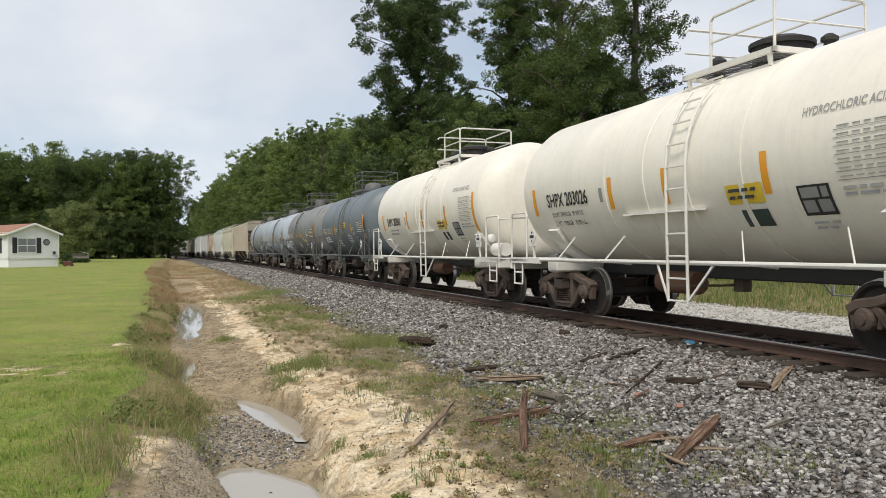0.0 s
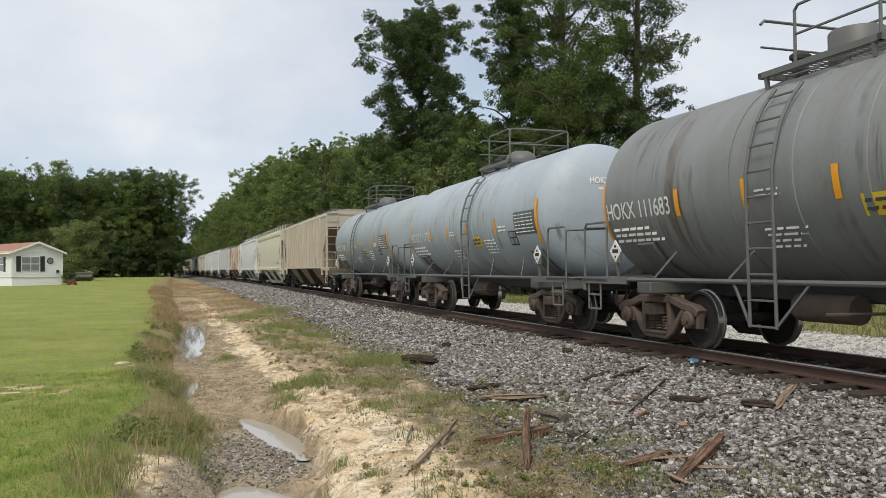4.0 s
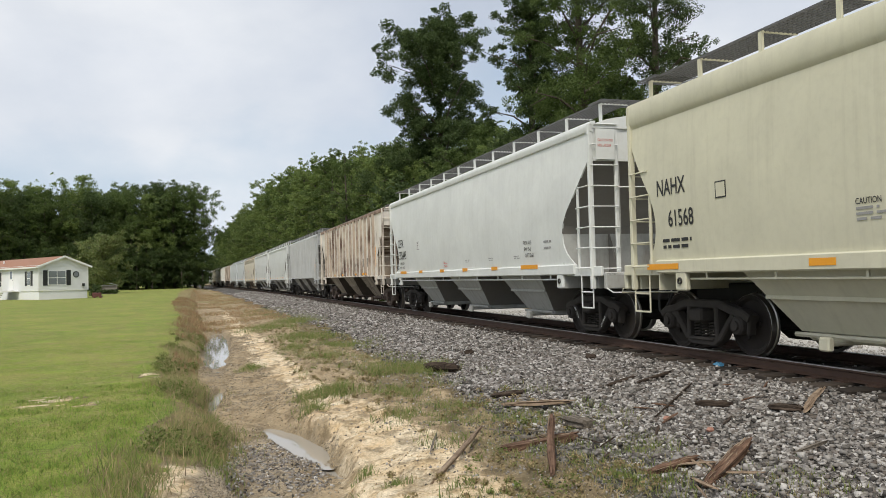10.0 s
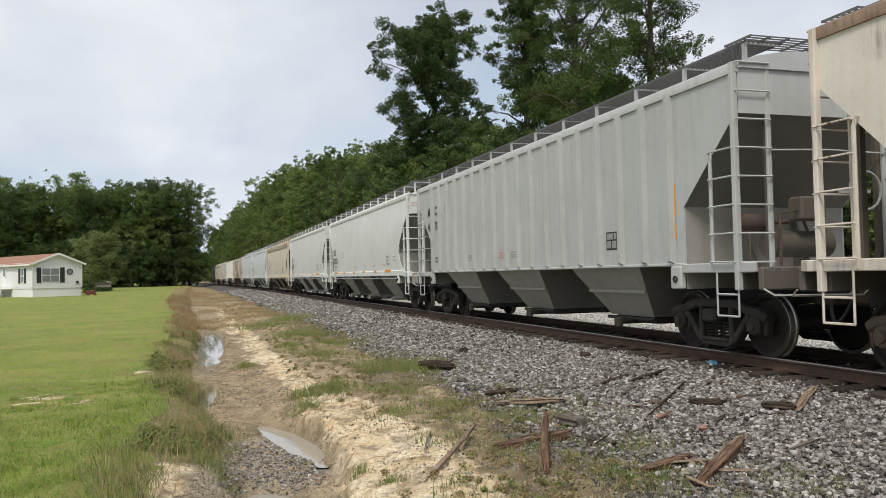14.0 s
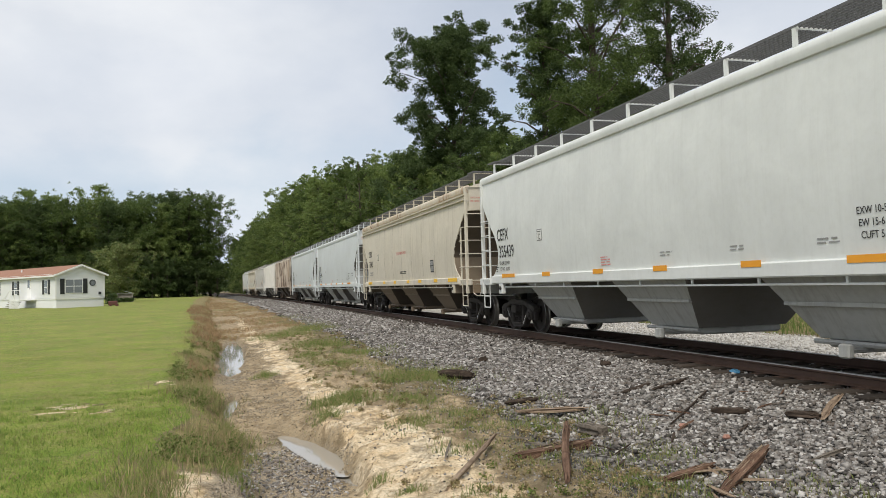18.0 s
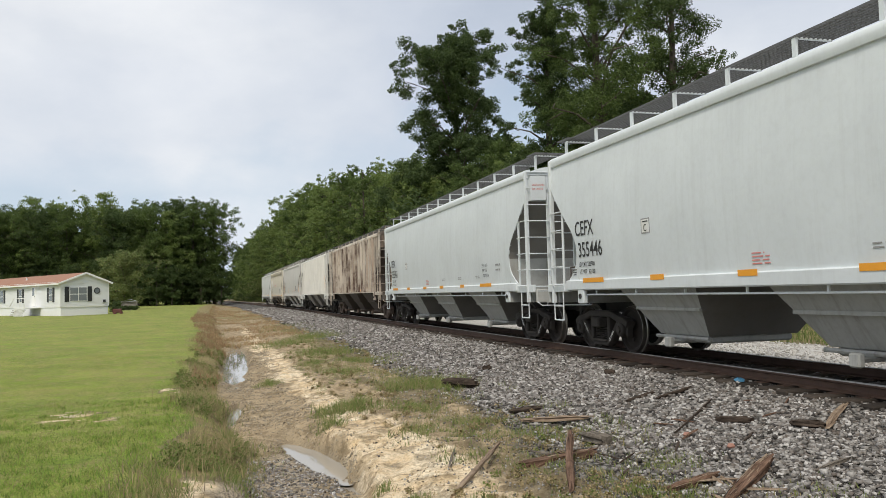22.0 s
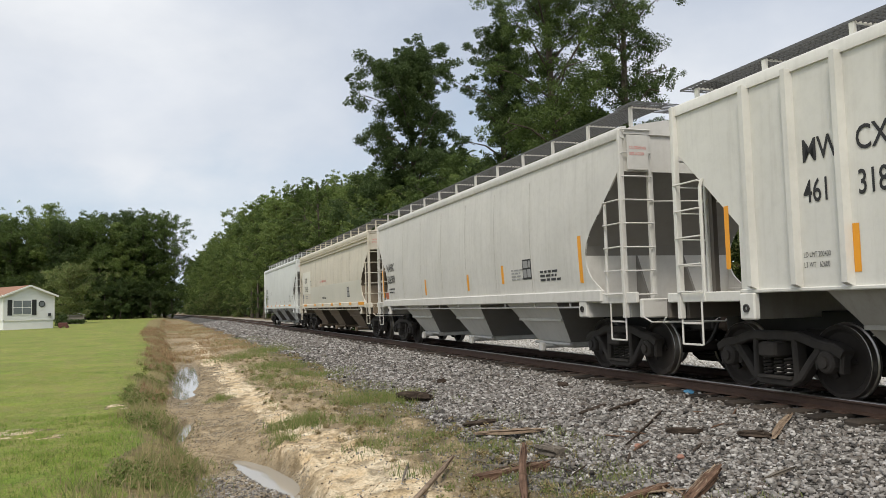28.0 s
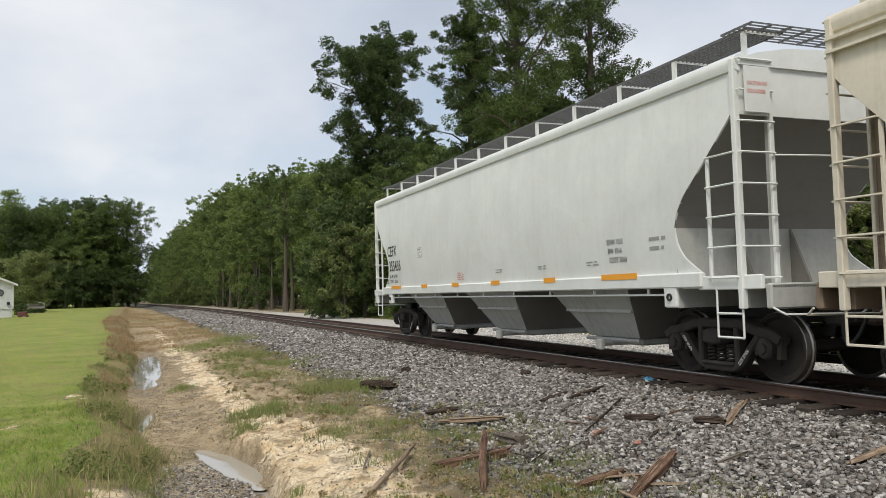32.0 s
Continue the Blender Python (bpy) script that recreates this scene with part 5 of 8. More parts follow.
# ---- the train, car by car from the leading end; each number is a coupling's place along it at the start ----
COUPLINGS = [4.3, 16.6, 29.5, 41.3, 53.5, 65.8, 78.5, 96.45, 113.6, 131.5, 149.75, 167.25, 185.1, 203.1, 221.2, 238.95, 257.05, 274.98, 292.4, 310.1, 327.84, 345.1]
C = COUPLINGS
P_WHITE = paint("white_tank_paint", (0.82, 0.78, 0.70), 0.45, grime=0.15, streak=0.10)
P_WTRIM = paint("white_trim_paint", (0.74, 0.72, 0.68), 0.5, grime=0.3, streak=0.12)
P_BLUE1 = paint("slate_grey_tank_paint", (0.135, 0.168, 0.195), 0.48, grime=0.4, streak=0.3, seed=1)
P_BLUE2 = streaked("dusty_grey_tank_paint", (0.215, 0.23, 0.235), (0.155, 0.14, 0.12), (0.085, 0.06, 0.045), 0.25, 0.5, 2.0)
P_BLUE3 = streaked("pale_blue_tank_paint", (0.38, 0.44, 0.50), (0.28, 0.30, 0.31), (0.13, 0.10, 0.08), 0.12, 0.52, 3.0)
P_BLUE4 = streaked("blue_grey_tank_paint", (0.31, 0.36, 0.39), (0.24, 0.255, 0.265), (0.12, 0.095, 0.075), 0.08, 0.52, 4.0)
P_GTRIM = paint("grey_trim_paint", (0.12, 0.125, 0.122), 0.5, grime=0.4, streak=0.2)
P_TAN = paint("tan_grey_hopper_paint", (0.46, 0.415, 0.335), 0.55, grime=0.35, streak=0.22, seed=5)
P_OLIVE = paint("cream_hopper_paint", (0.62, 0.60, 0.47), 0.5, grime=0.25, streak=0.15, seed=6)
P_PURE = paint("white_hopper_paint", (0.70, 0.72, 0.71), 0.42, grime=0.15, streak=0.08, seed=7)
P_PURE2 = paint("soft_white_hopper_paint", (0.66, 0.70, 0.72), 0.42, grime=0.2, streak=0.10, seed=2)
P_RUSTW = streaked("rust_spotted_cream_paint", (0.76, 0.72, 0.66), (0.60, 0.50, 0.40), (0.12, 0.06, 0.035), 0.12, 0.65, 3.0)
P_RUSTF = streaked("rust_brown_rib_paint", (0.72, 0.67, 0.60), (0.46, 0.37, 0.29), (0.09, 0.045, 0.028), 0.5, 0.75, 7.0)
P_GREY = paint("light_grey_hopper_paint", (0.46, 0.475, 0.48), 0.5, grime=0.3, streak=0.2, seed=1)
P_BEIGE = paint("dirty_beige_hopper_paint", (0.62, 0.575, 0.485), 0.6, (0.20, 0.14, 0.085), 0.5, 0.28, 0.02, seed=8)
P_BROWN = streaked("rust_streaked_hopper_paint", (0.53, 0.47, 0.40), (0.17, 0.115, 0.08), (0.05, 0.028, 0.019), 1.0, 0.85, 9.0)
P_BROWNF = streaked("rust_brown_frame_paint", (0.60, 0.55, 0.48), (0.27, 0.19, 0.135), (0.06, 0.034, 0.022), 0.5, 0.85, 5.0)
P_OFF = paint("off_white_hopper_paint", (0.68, 0.67, 0.63), 0.5, grime=0.25, streak=0.15, seed=3)
P_LTG = paint("pale_grey_hopper_paint", (0.60, 0.585, 0.555), 0.5, grime=0.35, streak=0.18, rust=0.02, seed=6)
P_FRESH = paint("fresh_beige_patch_paint", (0.60, 0.58, 0.51), 0.45, grime=0.15, streak=0.05, seed=4)
P_GLOWER = paint("darker_grey_lower_paint", (0.33, 0.315, 0.285), 0.6, grime=0.7, streak=0.4, seed=7)
P_PLOW = paint("shaded_dusty_white_paint", (0.43, 0.435, 0.42), 0.6, grime=0.8, streak=0.5, seed=5)
# for end and pocket slopes: shade is put into this dark colour
P_SHADE = paint("shaded_end_sheet_paint", (0.19, 0.18, 0.165), 0.7, grime=0.6, streak=0.3, seed=3)
P_CREAM = paint("cream_repaint", (0.70, 0.68, 0.61), 0.5, grime=0.15, streak=0.05, seed=2)
P_TANEND = paint("tan_brown_end_paint", (0.26, 0.21, 0.155), 0.7, grime=0.8, streak=0.4, seed=7)
# brown counterpart, with the slopes' shade in its colour
P_BRSHADE = paint("shaded_brown_sheet_paint", (0.085, 0.068, 0.052), 0.75, grime=0.7, streak=0.3, seed=5)
P_EAVE = streaked("rusted_eave_paint", (0.30, 0.22, 0.165), (0.14, 0.08, 0.05), (0.06, 0.032, 0.02), 0.9, 0.85, 2.0)
P_BEAVE = streaked("rust_washed_beige_paint", (0.62, 0.57, 0.48), (0.48, 0.33, 0.18), (0.28, 0.13, 0.05), 0.45, 0.7, 13.0)
P_FLANK = streaked("rusty_shaded_rib_paint", (0.56, 0.50, 0.43), (0.26, 0.17, 0.115), (0.07, 0.036, 0.024), 0.75, 0.85, 11.0)
P_GEAR = paint("dark_brown_gear_paint", (0.12, 0.105, 0.09), 0.75, grime=0.7, streak=0.4, rust=0.1, seed=4)
# beige cars' brown grime; on the tan car its darkness paints in shade
P_TANLOW = paint("shaded_grimy_brown_paint", (0.20, 0.15, 0.103), 0.7, grime=0.8, streak=0.45, seed=2)


P_RUSTL = streaked("mottled_rust_lower_paint", (0.34, 0.29, 0.225), (0.20, 0.15, 0.105), (0.08, 0.05, 0.035), 0.6, 0.8, 6.0)
P_RUSTE = streaked("rust_stained_end_paint", (0.36, 0.31, 0.25), (0.20, 0.145, 0.10), (0.075, 0.042, 0.027), 0.7, 0.8, 8.0)


def reflectors(car, hb, long_y, ys, z=1.40, h=0.09, mat=ORANGE):
    for y0, y1 in [(long_y, long_y + 0.95)] + [(y, y + (0.88 if y > hb - 2.6 else 0.42)) for y in ys]:
        part("reflector", Geo().box(-1.588, -1.583, y0, y1, z, z + h), mat, car, "orange reflective strip" if mat is ORANGE else "amber reflective strip")


def black_plate(car, fx, y, z, w=0.34, h=0.42):
    p = decal_rect(car, "consolidated_stencil", fx, y, y + w, z, z + h, BLACK, "black stencil panel with white boxes")
    for a, b, c, d in ((0.08, 0.45, 0.1, 0.5), (0.55, 0.92, 0.1, 0.5), (0.08, 0.28, 0.58, 0.92), (0.36, 0.92, 0.58, 0.92)):
        decal_rect(car, "stencil_box", fx, y + w * a, y + w * b, z + h * c, z + h * d, GREYINK, "", 0.018, p)


def load_marks(car, fx, y, z, ld, lt):
    decal_text(car, "LD LMT " + ld, 0.09, fx, y, z, BLACK, 0.68, 0.0)
    decal_text(car, "LT WT   " + lt, 0.09, fx, y, z - 0.12, BLACK, 0.68, 0.0)


def smooth_marks(car, fx, hb, mark, num, mat=BLACK, ld="223900", lt="62100"):
    decal_text(car, mark, 0.42, fx, hb - 1.27, 2.35, mat, 0.82)
    decal_text(car, num, 0.42, fx, hb - 1.37, 1.92, mat, 0.84)
    decal_text(car, "LD LMT " + ld, 0.125, fx, hb - 1.36, 1.73, mat, 0.85, 0.001)
    decal_text(car, "LT WT   " + lt, 0.125, fx, hb - 1.38, 1.58, mat, 0.85, 0.001)
    decal_bars(car, fx, hb - 1.06, 1.66, 0.22, 3, mat, 0.02, 0.03)
    for yy in (1.35, -0.75, -2.6, -4.3):
        decal_bars(car, fx, yy, 1.70, 0.38, 4 if yy > 1 else 2, REDINK if yy > 1 else GREYINK, 0.018, 0.03)
    decal_text(car, "EXW 10-5", 0.12, fx, -4.95, 1.95, BLACK, 0.85, 0.001)
    decal_text(car, "EW 15-6", 0.12, fx, -4.97, 1.81, BLACK, 0.85, 0.001)
    decal_text(car, "CUFT 5161", 0.12, fx, -4.99, 1.67, BLACK, 0.85, 0.001)
    decal_bars(car, fx, -6.05, 1.95, 0.42, 2, GREYINK, 0.045, 0.09)
    p = decal_rect(car, "inspection_stencil", fx, hb - 4.2, hb - 3.92, 2.2, 2.46, GREYINK)
    decal_rect(car, "stencil_panel", fx, hb - 4.18, hb - 3.94, 2.22, 2.44, WHITEINK, "", 0.016, p)
    decal_text(car, "C", 0.17, fx, hb - 4.0, 2.24, mat, 0.9, 0.001, 0.0, 0.024).parent = p
    decal_rect(car, "stencil_rule", fx, hb - 4.15, hb - 3.97, 2.395, 2.415, mat, "", 0.02, p)


def caution_panel(car, half, hb, mat):
    pl = part("ladder_panel", Geo().box(-1.46, -1.06, -hb - 0.075, -hb - 0.065, 3.42, 4.0), mat, car)
    vs, fs = text_mesh("CAUTION NO", 0.07, 1.0, 0.001)
    part("lettering", Geo().add([(-1.42 + p[0] * 0.72, -hb - 0.079, 3.76 + p[1]) for p in vs], fs), REDINK, pl)
    vs, fs = text_mesh("SIDE LADDER", 0.07, 1.0, 0.001)
    part("lettering", Geo().add([(-1.42 + p[0] * 0.68, -hb - 0.079, 3.66 + p[1]) for p in vs], fs), REDINK, pl)


def head_text(car, txt, size, th, zc, r):
    """Lettering on the leading head of a tank, following its dished shape."""
    vs, fs = text_mesh(txt, size, 1.0, 0.003)
    w = max(p[0] for p in vs) * 0.8
    g = Geo()
    pts = []
    for p in vs:
        x, z = p[0] * 0.8 - w / 2, zc + 0.55 + p[1]
        q = min(0.98, math.hypot(x, z - zc) / r)
        pts.append((x, -th + 0.62 * (1 - math.sqrt(1 - q * q)) - 0.02, z))
    part("lettering", g.add(pts, fs), WHITEINK, car)
    g = Geo()
    for k in range(2):
        g.box(-0.28, 0.28, -th + 0.035, -th + 0.05, zc + 0.42 - 0.1 * k, zc + 0.46 - 0.1 * k)
    tagged(part("small_stencil", g, WHITEINK, car), kind="stuff")


def build_train():
    # two white tank cars
    for i, num in ((0, "203026"), (1, "203060")):
        car, fx, th, zc, r = tank_car("tank_car", "white tank car with orange strips rolling on the track", C[i], C[i + 1], P_WHITE, P_WTRIM, CAST_BROWN, 1.5, "bolted", -0.5)
        decal_text(car, "SHPX " + num, 0.36, fx, 3.98, 2.13, BLACK, 0.80, 0.006)
        for k, tx in enumerate((("LD LMT  204000 LB    89 000 KG", "LT WT    59000 LB    30 300 KG") if i == 0 else ())):
            decal_text(car, tx, 0.125, fx, 3.88, 1.93 - 0.17 * k, BLACK, 0.72, 0.0)
        if i == 1:
            decal_bars(car, fx, 3.85, 1.95, 1.3, 2, GREYINK, 0.05, 0.07)
        decal_rect(car, "stencil_box", fx, 1.72, 1.92, 2.12, 2.36, GREYINK, "", 0.008)
        for y in (4.55, 1.55, -0.05, -2.22):
            decal_rect(car, "reflector", fx, y - 0.06, y + 0.06, 1.98, 2.52, ORANGE, "orange reflective strip")
        decal_rect(car, "reflector", fx, -4.5, -4.36, 1.75, 2.75, ORANGE, "long orange reflective strip")
        decal_rect(car, "yellow_placard", fx, -2.12, -1.42, 1.88, 2.14, YELLOW, "yellow emergency placard")
        decal_bars(car, lambda z: fx(z) - 0.012, -1.48, 2.04, 0.56, 2, BLACK, 0.045, 0.05)
        decal_rect(car, "dark_placard", fx, -2.1, -1.6, 1.58, 1.80, plain("green_black_print", (0.03, 0.05, 0.045)), "dark printed panel")
        black_plate(car, fx, -3.2, 1.68, 0.5, 0.36)
        decal_bars(car, fx, -2.75, 1.58, 0.45, 2, GREYINK, 0.03, 0.03)
        grid = [(z, w) for z, w in zip([2.62 - 0.095 * k for k in range(7)], (1.0, 1.0, 0.95, 1.0, 1.0, 0.95, 1.0))]
        for z, w in grid:
            decal_rect(car, "rule", fx, -3.35 - w, -3.35, z, z + 0.007, GREYINK, "", 0.01)
            decal_bars(car, fx, -3.4, z + 0.035, 0.9, 1, GREYINK, 0.016, 0.03)
        decal_bars(car, fx, -3.4, 1.95, 0.9, 2, GREYINK, 0.035, 0.035)
        decal_text(car, "HYDROCHLORIC ACID", 0.15, fx, -2.85, 2.85, GREYINK, 0.8, 0.001)
        part("side_strip", Geo().box(-1.44, -1.36, -0.9, 1.2, 1.84, 1.87), P_WTRIM, car)
        part("end_tank", Geo().tube([(-1.22, -th - 0.02, 1.3), (-1.22, -th - 0.62, 1.3)], 0.16, 14), P_WTRIM, car, "small white cylinder on the end platform", 40)
        ball = Geo().loft([[(-1.3 + 0.12 * math.sin(q) * math.cos(a), -th + 0.1 + 0.12 * math.sin(q) * math.sin(a), 1.56 + 0.12 * math.cos(q)) for a in (2 * math.pi * k / 12 for k in range(12))] for q in (0.05, 0.6, 1.2, 1.8, 2.4, 3.09)], True, True)
        part("end_valve", ball, P_WTRIM, car, "round white valve cover", True)
    # four grey tank cars
    greys = ((2, "HOKX 112113", P_BLUE1, "slate-grey tank car with white stencils", "round", -0.37), (3, "HOKX 111683", P_BLUE2, "dusty grey tank car with rust stains", "drum", 0.95), (4, "HOKX 111772", P_BLUE3, "pale blue-grey tank car", "round", -0.4), (5, "HOKX 112168", P_BLUE4, "blue-grey tank car with orange strips", "round", 0.95))
    for i, txt, pm, lab, dome, ly in greys:
        car, fx, th, zc, r = tank_car("tank_car", lab + " rolling on the track", C[i], C[i + 1], pm, P_GTRIM, CAST_BROWN, 1.47, dome, ly)
        x0 = 4.3 if i == 2 else 4.95
        decal_text(car, txt, 0.39, fx, x0, 2.10, WHITEINK, 0.78, 0.004)
        decal_bars(car, fx, x0 - 0.1, 1.90, 1.5, 3, WHITEINK, 0.045, 0.05)
        decal_bars(car, fx, 1.2, 2.25, 0.5, 2, WHITEINK, 0.03, 0.04)
        decal_bars(car, fx, 1.2, 1.75, 0.75, 4, WHITEINK, 0.03, 0.045)
        for y in (2.15 if i == 2 else 2.9, 1.4, -0.15, -2.1):
            decal_rect(car, "reflector", fx, y - 0.05, y + 0.05, 2.05, 2.45, ORANGE, "orange reflective strip")
        decal_rect(car, "reflector", fx, -4.48, -4.36, 1.80, 2.75, ORANGE, "long orange reflective strip")
        decal_rect(car, "yellow_placard", fx, -1.05, -0.45, 1.83 if i != 2 else 2.3, 2.08 if i != 2 else 2.52, YELLOW if i != 5 else plain("pale_green_print", (0.45, 0.52, 0.32)), "printed emergency placard")
        decal_bars(car, lambda z: fx(z) - 0.012, -0.5, 1.98 if i != 2 else 2.42, 0.5, 2, BLACK, 0.04, 0.05)
        decal_bars(car, fx, -1.25, 1.95, 0.75, 5, WHITEINK, 0.03, 0.045)
        rear = (C[i + 1] - C[i]) / 2 - 1.06
        decal_rect(car, "reflector", lambda z: fx(z) + 0.035, rear - 0.06, rear + 0.06, 1.75, 2.75, ORANGE, "long orange reflective strip")
        if i == 2:
            decal_text(car, "CAUSTIC", 0.16, fx, -2.2, 2.16, WHITEINK, 0.7, 0.002)
            decal_text(car, "SODA", 0.16, fx, -2.35, 1.96, WHITEINK, 0.7, 0.002)
        else:
            decal_bars(car, fx, -2.3, 2.22, 0.45, 2, WHITEINK, 0.04, 0.04)
        black_plate(car, fx, -3.25, 1.62 if i == 2 else 1.8, 0.42, 0.32)
        back = decal_rect(car, "dark_panel", fx, -4.33, -3.25, 2.02, 2.52, plain("dark_slate_panel", (0.10, 0.12, 0.135)), "dark stencil panel", 0.008)
        head_text(car, txt, 0.19, th, zc, r)
        for k in range(6):
            decal_bars(car, lambda z: fx(z) - 0.004, -3.3, 2.44 - 0.075 * k, 0.98, 1, WHITEINK, 0.022, 0.03)
    # covered hoppers
    def ribbed(i, lab, pm, pf, low, mark, num, mat=BLACK, ribs=18, hubs=CAST, skip=0, z0=2.66, z1=2.2, size=0.38, board=4.4, plate=1.6, refl=None, gap=None, bars=True, cut=1.3, tall_strip=True):
        car, fx, hb, half = hopper("covered_hopper", lab, C[i], C[i + 1], pm, pf, "ribbed", ribs, low, hubs, 3, P_SHADE if low is P_GLOWER else P_RUSTE if low is P_RUSTL else low, board, cut, slope_paint=P_SHADE if low is P_GLOWER else P_BRSHADE, bulk=P_RUSTE if low is P_RUSTL else low, chord_paint=P_EAVE if pf in (P_RUSTF,) else None)
        step = (2 * hb - 0.12) / (ribs - 1)
        pitch = hb - 0.06
        if mark:
            for k, (a, b) in enumerate(((mark[:2], num[:3]), (mark[2:], num[3:]))):
                y = pitch - skip * step - k * (gap or step) - 0.13
                decal_text(car, a, size, fx, y, z0, mat, 0.82, 0.004)
                decal_text(car, b, size, fx, y, z1, mat, 0.72, 0.004)
                if bars:
                    decal_bars(car, fx, y, 1.75, 0.5, 2, mat, 0.05, 0.05)
        decal_rect(car, "stencil_box", fx, pitch - (3 + skip) * step + 0.2, pitch - (3 + skip) * step + 0.42, z0, z0 + 0.24, GREYINK, "", 0.008)
        for y, z0_, z1_ in refl or [(pitch - k * step + 0.12, 1.46, 1.95) for k in (5, 8, 12)]:
            decal_rect(car, "reflector", fx, y - 0.045, y + 0.045, z0_, z1_, ORANGE, "orange reflective strip")
        if tall_strip:
            decal_rect(car, "reflector", fx, -hb + cut + 0.2, -hb + cut + 0.3, 1.75, 2.6, ORANGE, "long orange reflective strip")
        if plate:
            black_plate(car, fx, -hb + 3.3, plate + 0.05, 0.38, 0.32)
        for k in (6, 9, 10):
            decal_bars(car, fx, pitch - k * step - 0.2, 1.75, 0.5, 3, GREYINK if k != 9 else REDINK, 0.03, 0.03)
        return car, fx, hb

    ribbed(6, "tan grey ribbed covered hopper rolling on the track", P_TAN, P_TAN, P_TANLOW, "NDYX", "832881", ribs=18, skip=2.35, z0=2.53, z1=1.97, size=0.31, board=4.3, plate=1.5, refl=[(6.42, 1.5, 2.0), (4.23, 1.5, 2.0), (1.85, 1.5, 2.0), (-1.1, 1.5, 2.0), (-4.1, 1.5, 2.0)], cut=1.38)
    car, fx, hb, half = hopper("covered_hopper", "pale cream smooth-sided covered hopper rolling on the track", C[7], C[8], P_OLIVE, P_OLIVE, "smooth", tone=P_GLOWER, tall=True, slope_paint=P_SHADE, bite=0.6)
    decal_text(car, "NAHX", 0.36, fx, hb - 0.85, 2.48, BLACK, 0.75)
    decal_text(car, "61568", 0.36, fx, hb - 1.14, 1.98, BLACK, 0.75)
    decal_bars(car, fx, 0.11, 1.9, 0.4, 4, GREYINK, 0.035, 0.03)
    decal_bars(car, fx, -4.44, 1.85, 0.5, 4, GREYINK, 0.03, 0.03)
    decal_text(car, "CAUTION", 0.1, fx, 3.0, 1.98, BLACK, 0.8, 0.001)
    decal_bars(car, fx, 3.0, 1.92, 0.45, 3, GREYINK, 0.03, 0.03)
    decal_bars(car, fx, -5.84, 1.9, 0.7, 3, BLACK, 0.05, 0.05)
    reflectors(car, hb, -7.1, (-4.2, -1.6, 1.0, 3.3, hb - 1.4), 1.31)
    p = decal_rect(car, "inspection_stencil", fx, hb - 2.6, hb - 2.36, 2.3, 2.54, BLACK, "", 0.014)
    decal_rect(car, "stencil_panel", fx, hb - 2.58, hb - 2.38, 2.32, 2.52, P_OLIVE, "", 0.018, p)
    decal_bars(car, fx, hb - 0.95, 1.74, 0.8, 2, BLACK, 0.05, 0.05)
    caution_panel(car, half, hb, P_OLIVE)
    whites = ((8, P_PURE, "CEFX", "355443", "white"), (11, P_PURE, "CEFX", "355422", "white"), (12, P_PURE, "CEFX", "355439", "white"), (14, P_PURE2, "CEFX", "355446", "clean pale grey-white"), (15, P_PURE2, "CEFX", "355451", "clean pale grey-white"), (20, P_PURE, "CEFX", "355436", "white"))
    for i, pm, a, b, tone in whites:
        car, fx, hb, half = hopper("covered_hopper", tone + " smooth-sided covered hopper rolling on the track", C[i], C[i + 1], pm, pm, "smooth", lower=P_GLOWER if i in (11,) else P_PLOW, tone=P_SHADE, slope_paint=P_SHADE)
        smooth_marks(car, fx, hb, a, b, BLACK, *(("224100", "61900") if i == 8 else ("223900", "62100")))
        reflectors(car, hb, -5.75, (-3.3, -1.0, 1.2, hb - 4.6, hb - 2.47))
        frame_stencil(car, a + " " + b)
        caution_panel(car, half, hb, pm)
    # rust-spotted cream ribbed hopper, with painted-over scrawls
    car, fx, hb = ribbed(9, "cream ribbed covered hopper with rust stains and scrawls", P_RUSTW, P_RUSTF, P_RUSTL, "MWCX", "462813", GREYINK, 20, CAST_BROWN, 1.45, 2.35, 1.95, board=4.24, plate=None)
    for y in (6.2, 5.4, -4.14, -5.02):
        decal_rect(car, "faded_patch", fx, y - 0.45, y - 0.05, 1.78, 2.16, plain("grey_brown_patch", (0.12, 0.105, 0.09)), "painted-over dark patch", 0.008)
    reflectors(car, hb, -5.2, (-3.0, 0.6, 3.0), 1.41)
    for y, w, z in ((3.4, 0.45, 1.62), (1.0, 0.35, 1.66), (0.1, 0.4, 1.6), (-0.9, 0.5, 1.7), (-1.9, 0.5, 1.65)):
        pts = []
        rs_ = random.Random(int(y * 10) + 50)
        q = rs_.uniform(0.8, 1.4)
        for k in range(15):
            zz = z + 0.16 + 0.2 * math.sin(k * q + y) * rs_.uniform(0.3, 1.2)
            pts.append((fx(zz) - 0.012, y - w * k / 14 + rs_.uniform(-0.07, 0.07), zz))
        part("scrawl", Geo().tube(pts, 0.006, 4), FADED, car, "faded painted scrawl")
    ribbed(10, "light grey ribbed covered hopper rolling on the track", P_GREY, P_GREY, P_GLOWER, "MWCX", "462508", ribs=22, skip=1, z0=3.1, z1=2.64, board=4.46, cut=1.3)
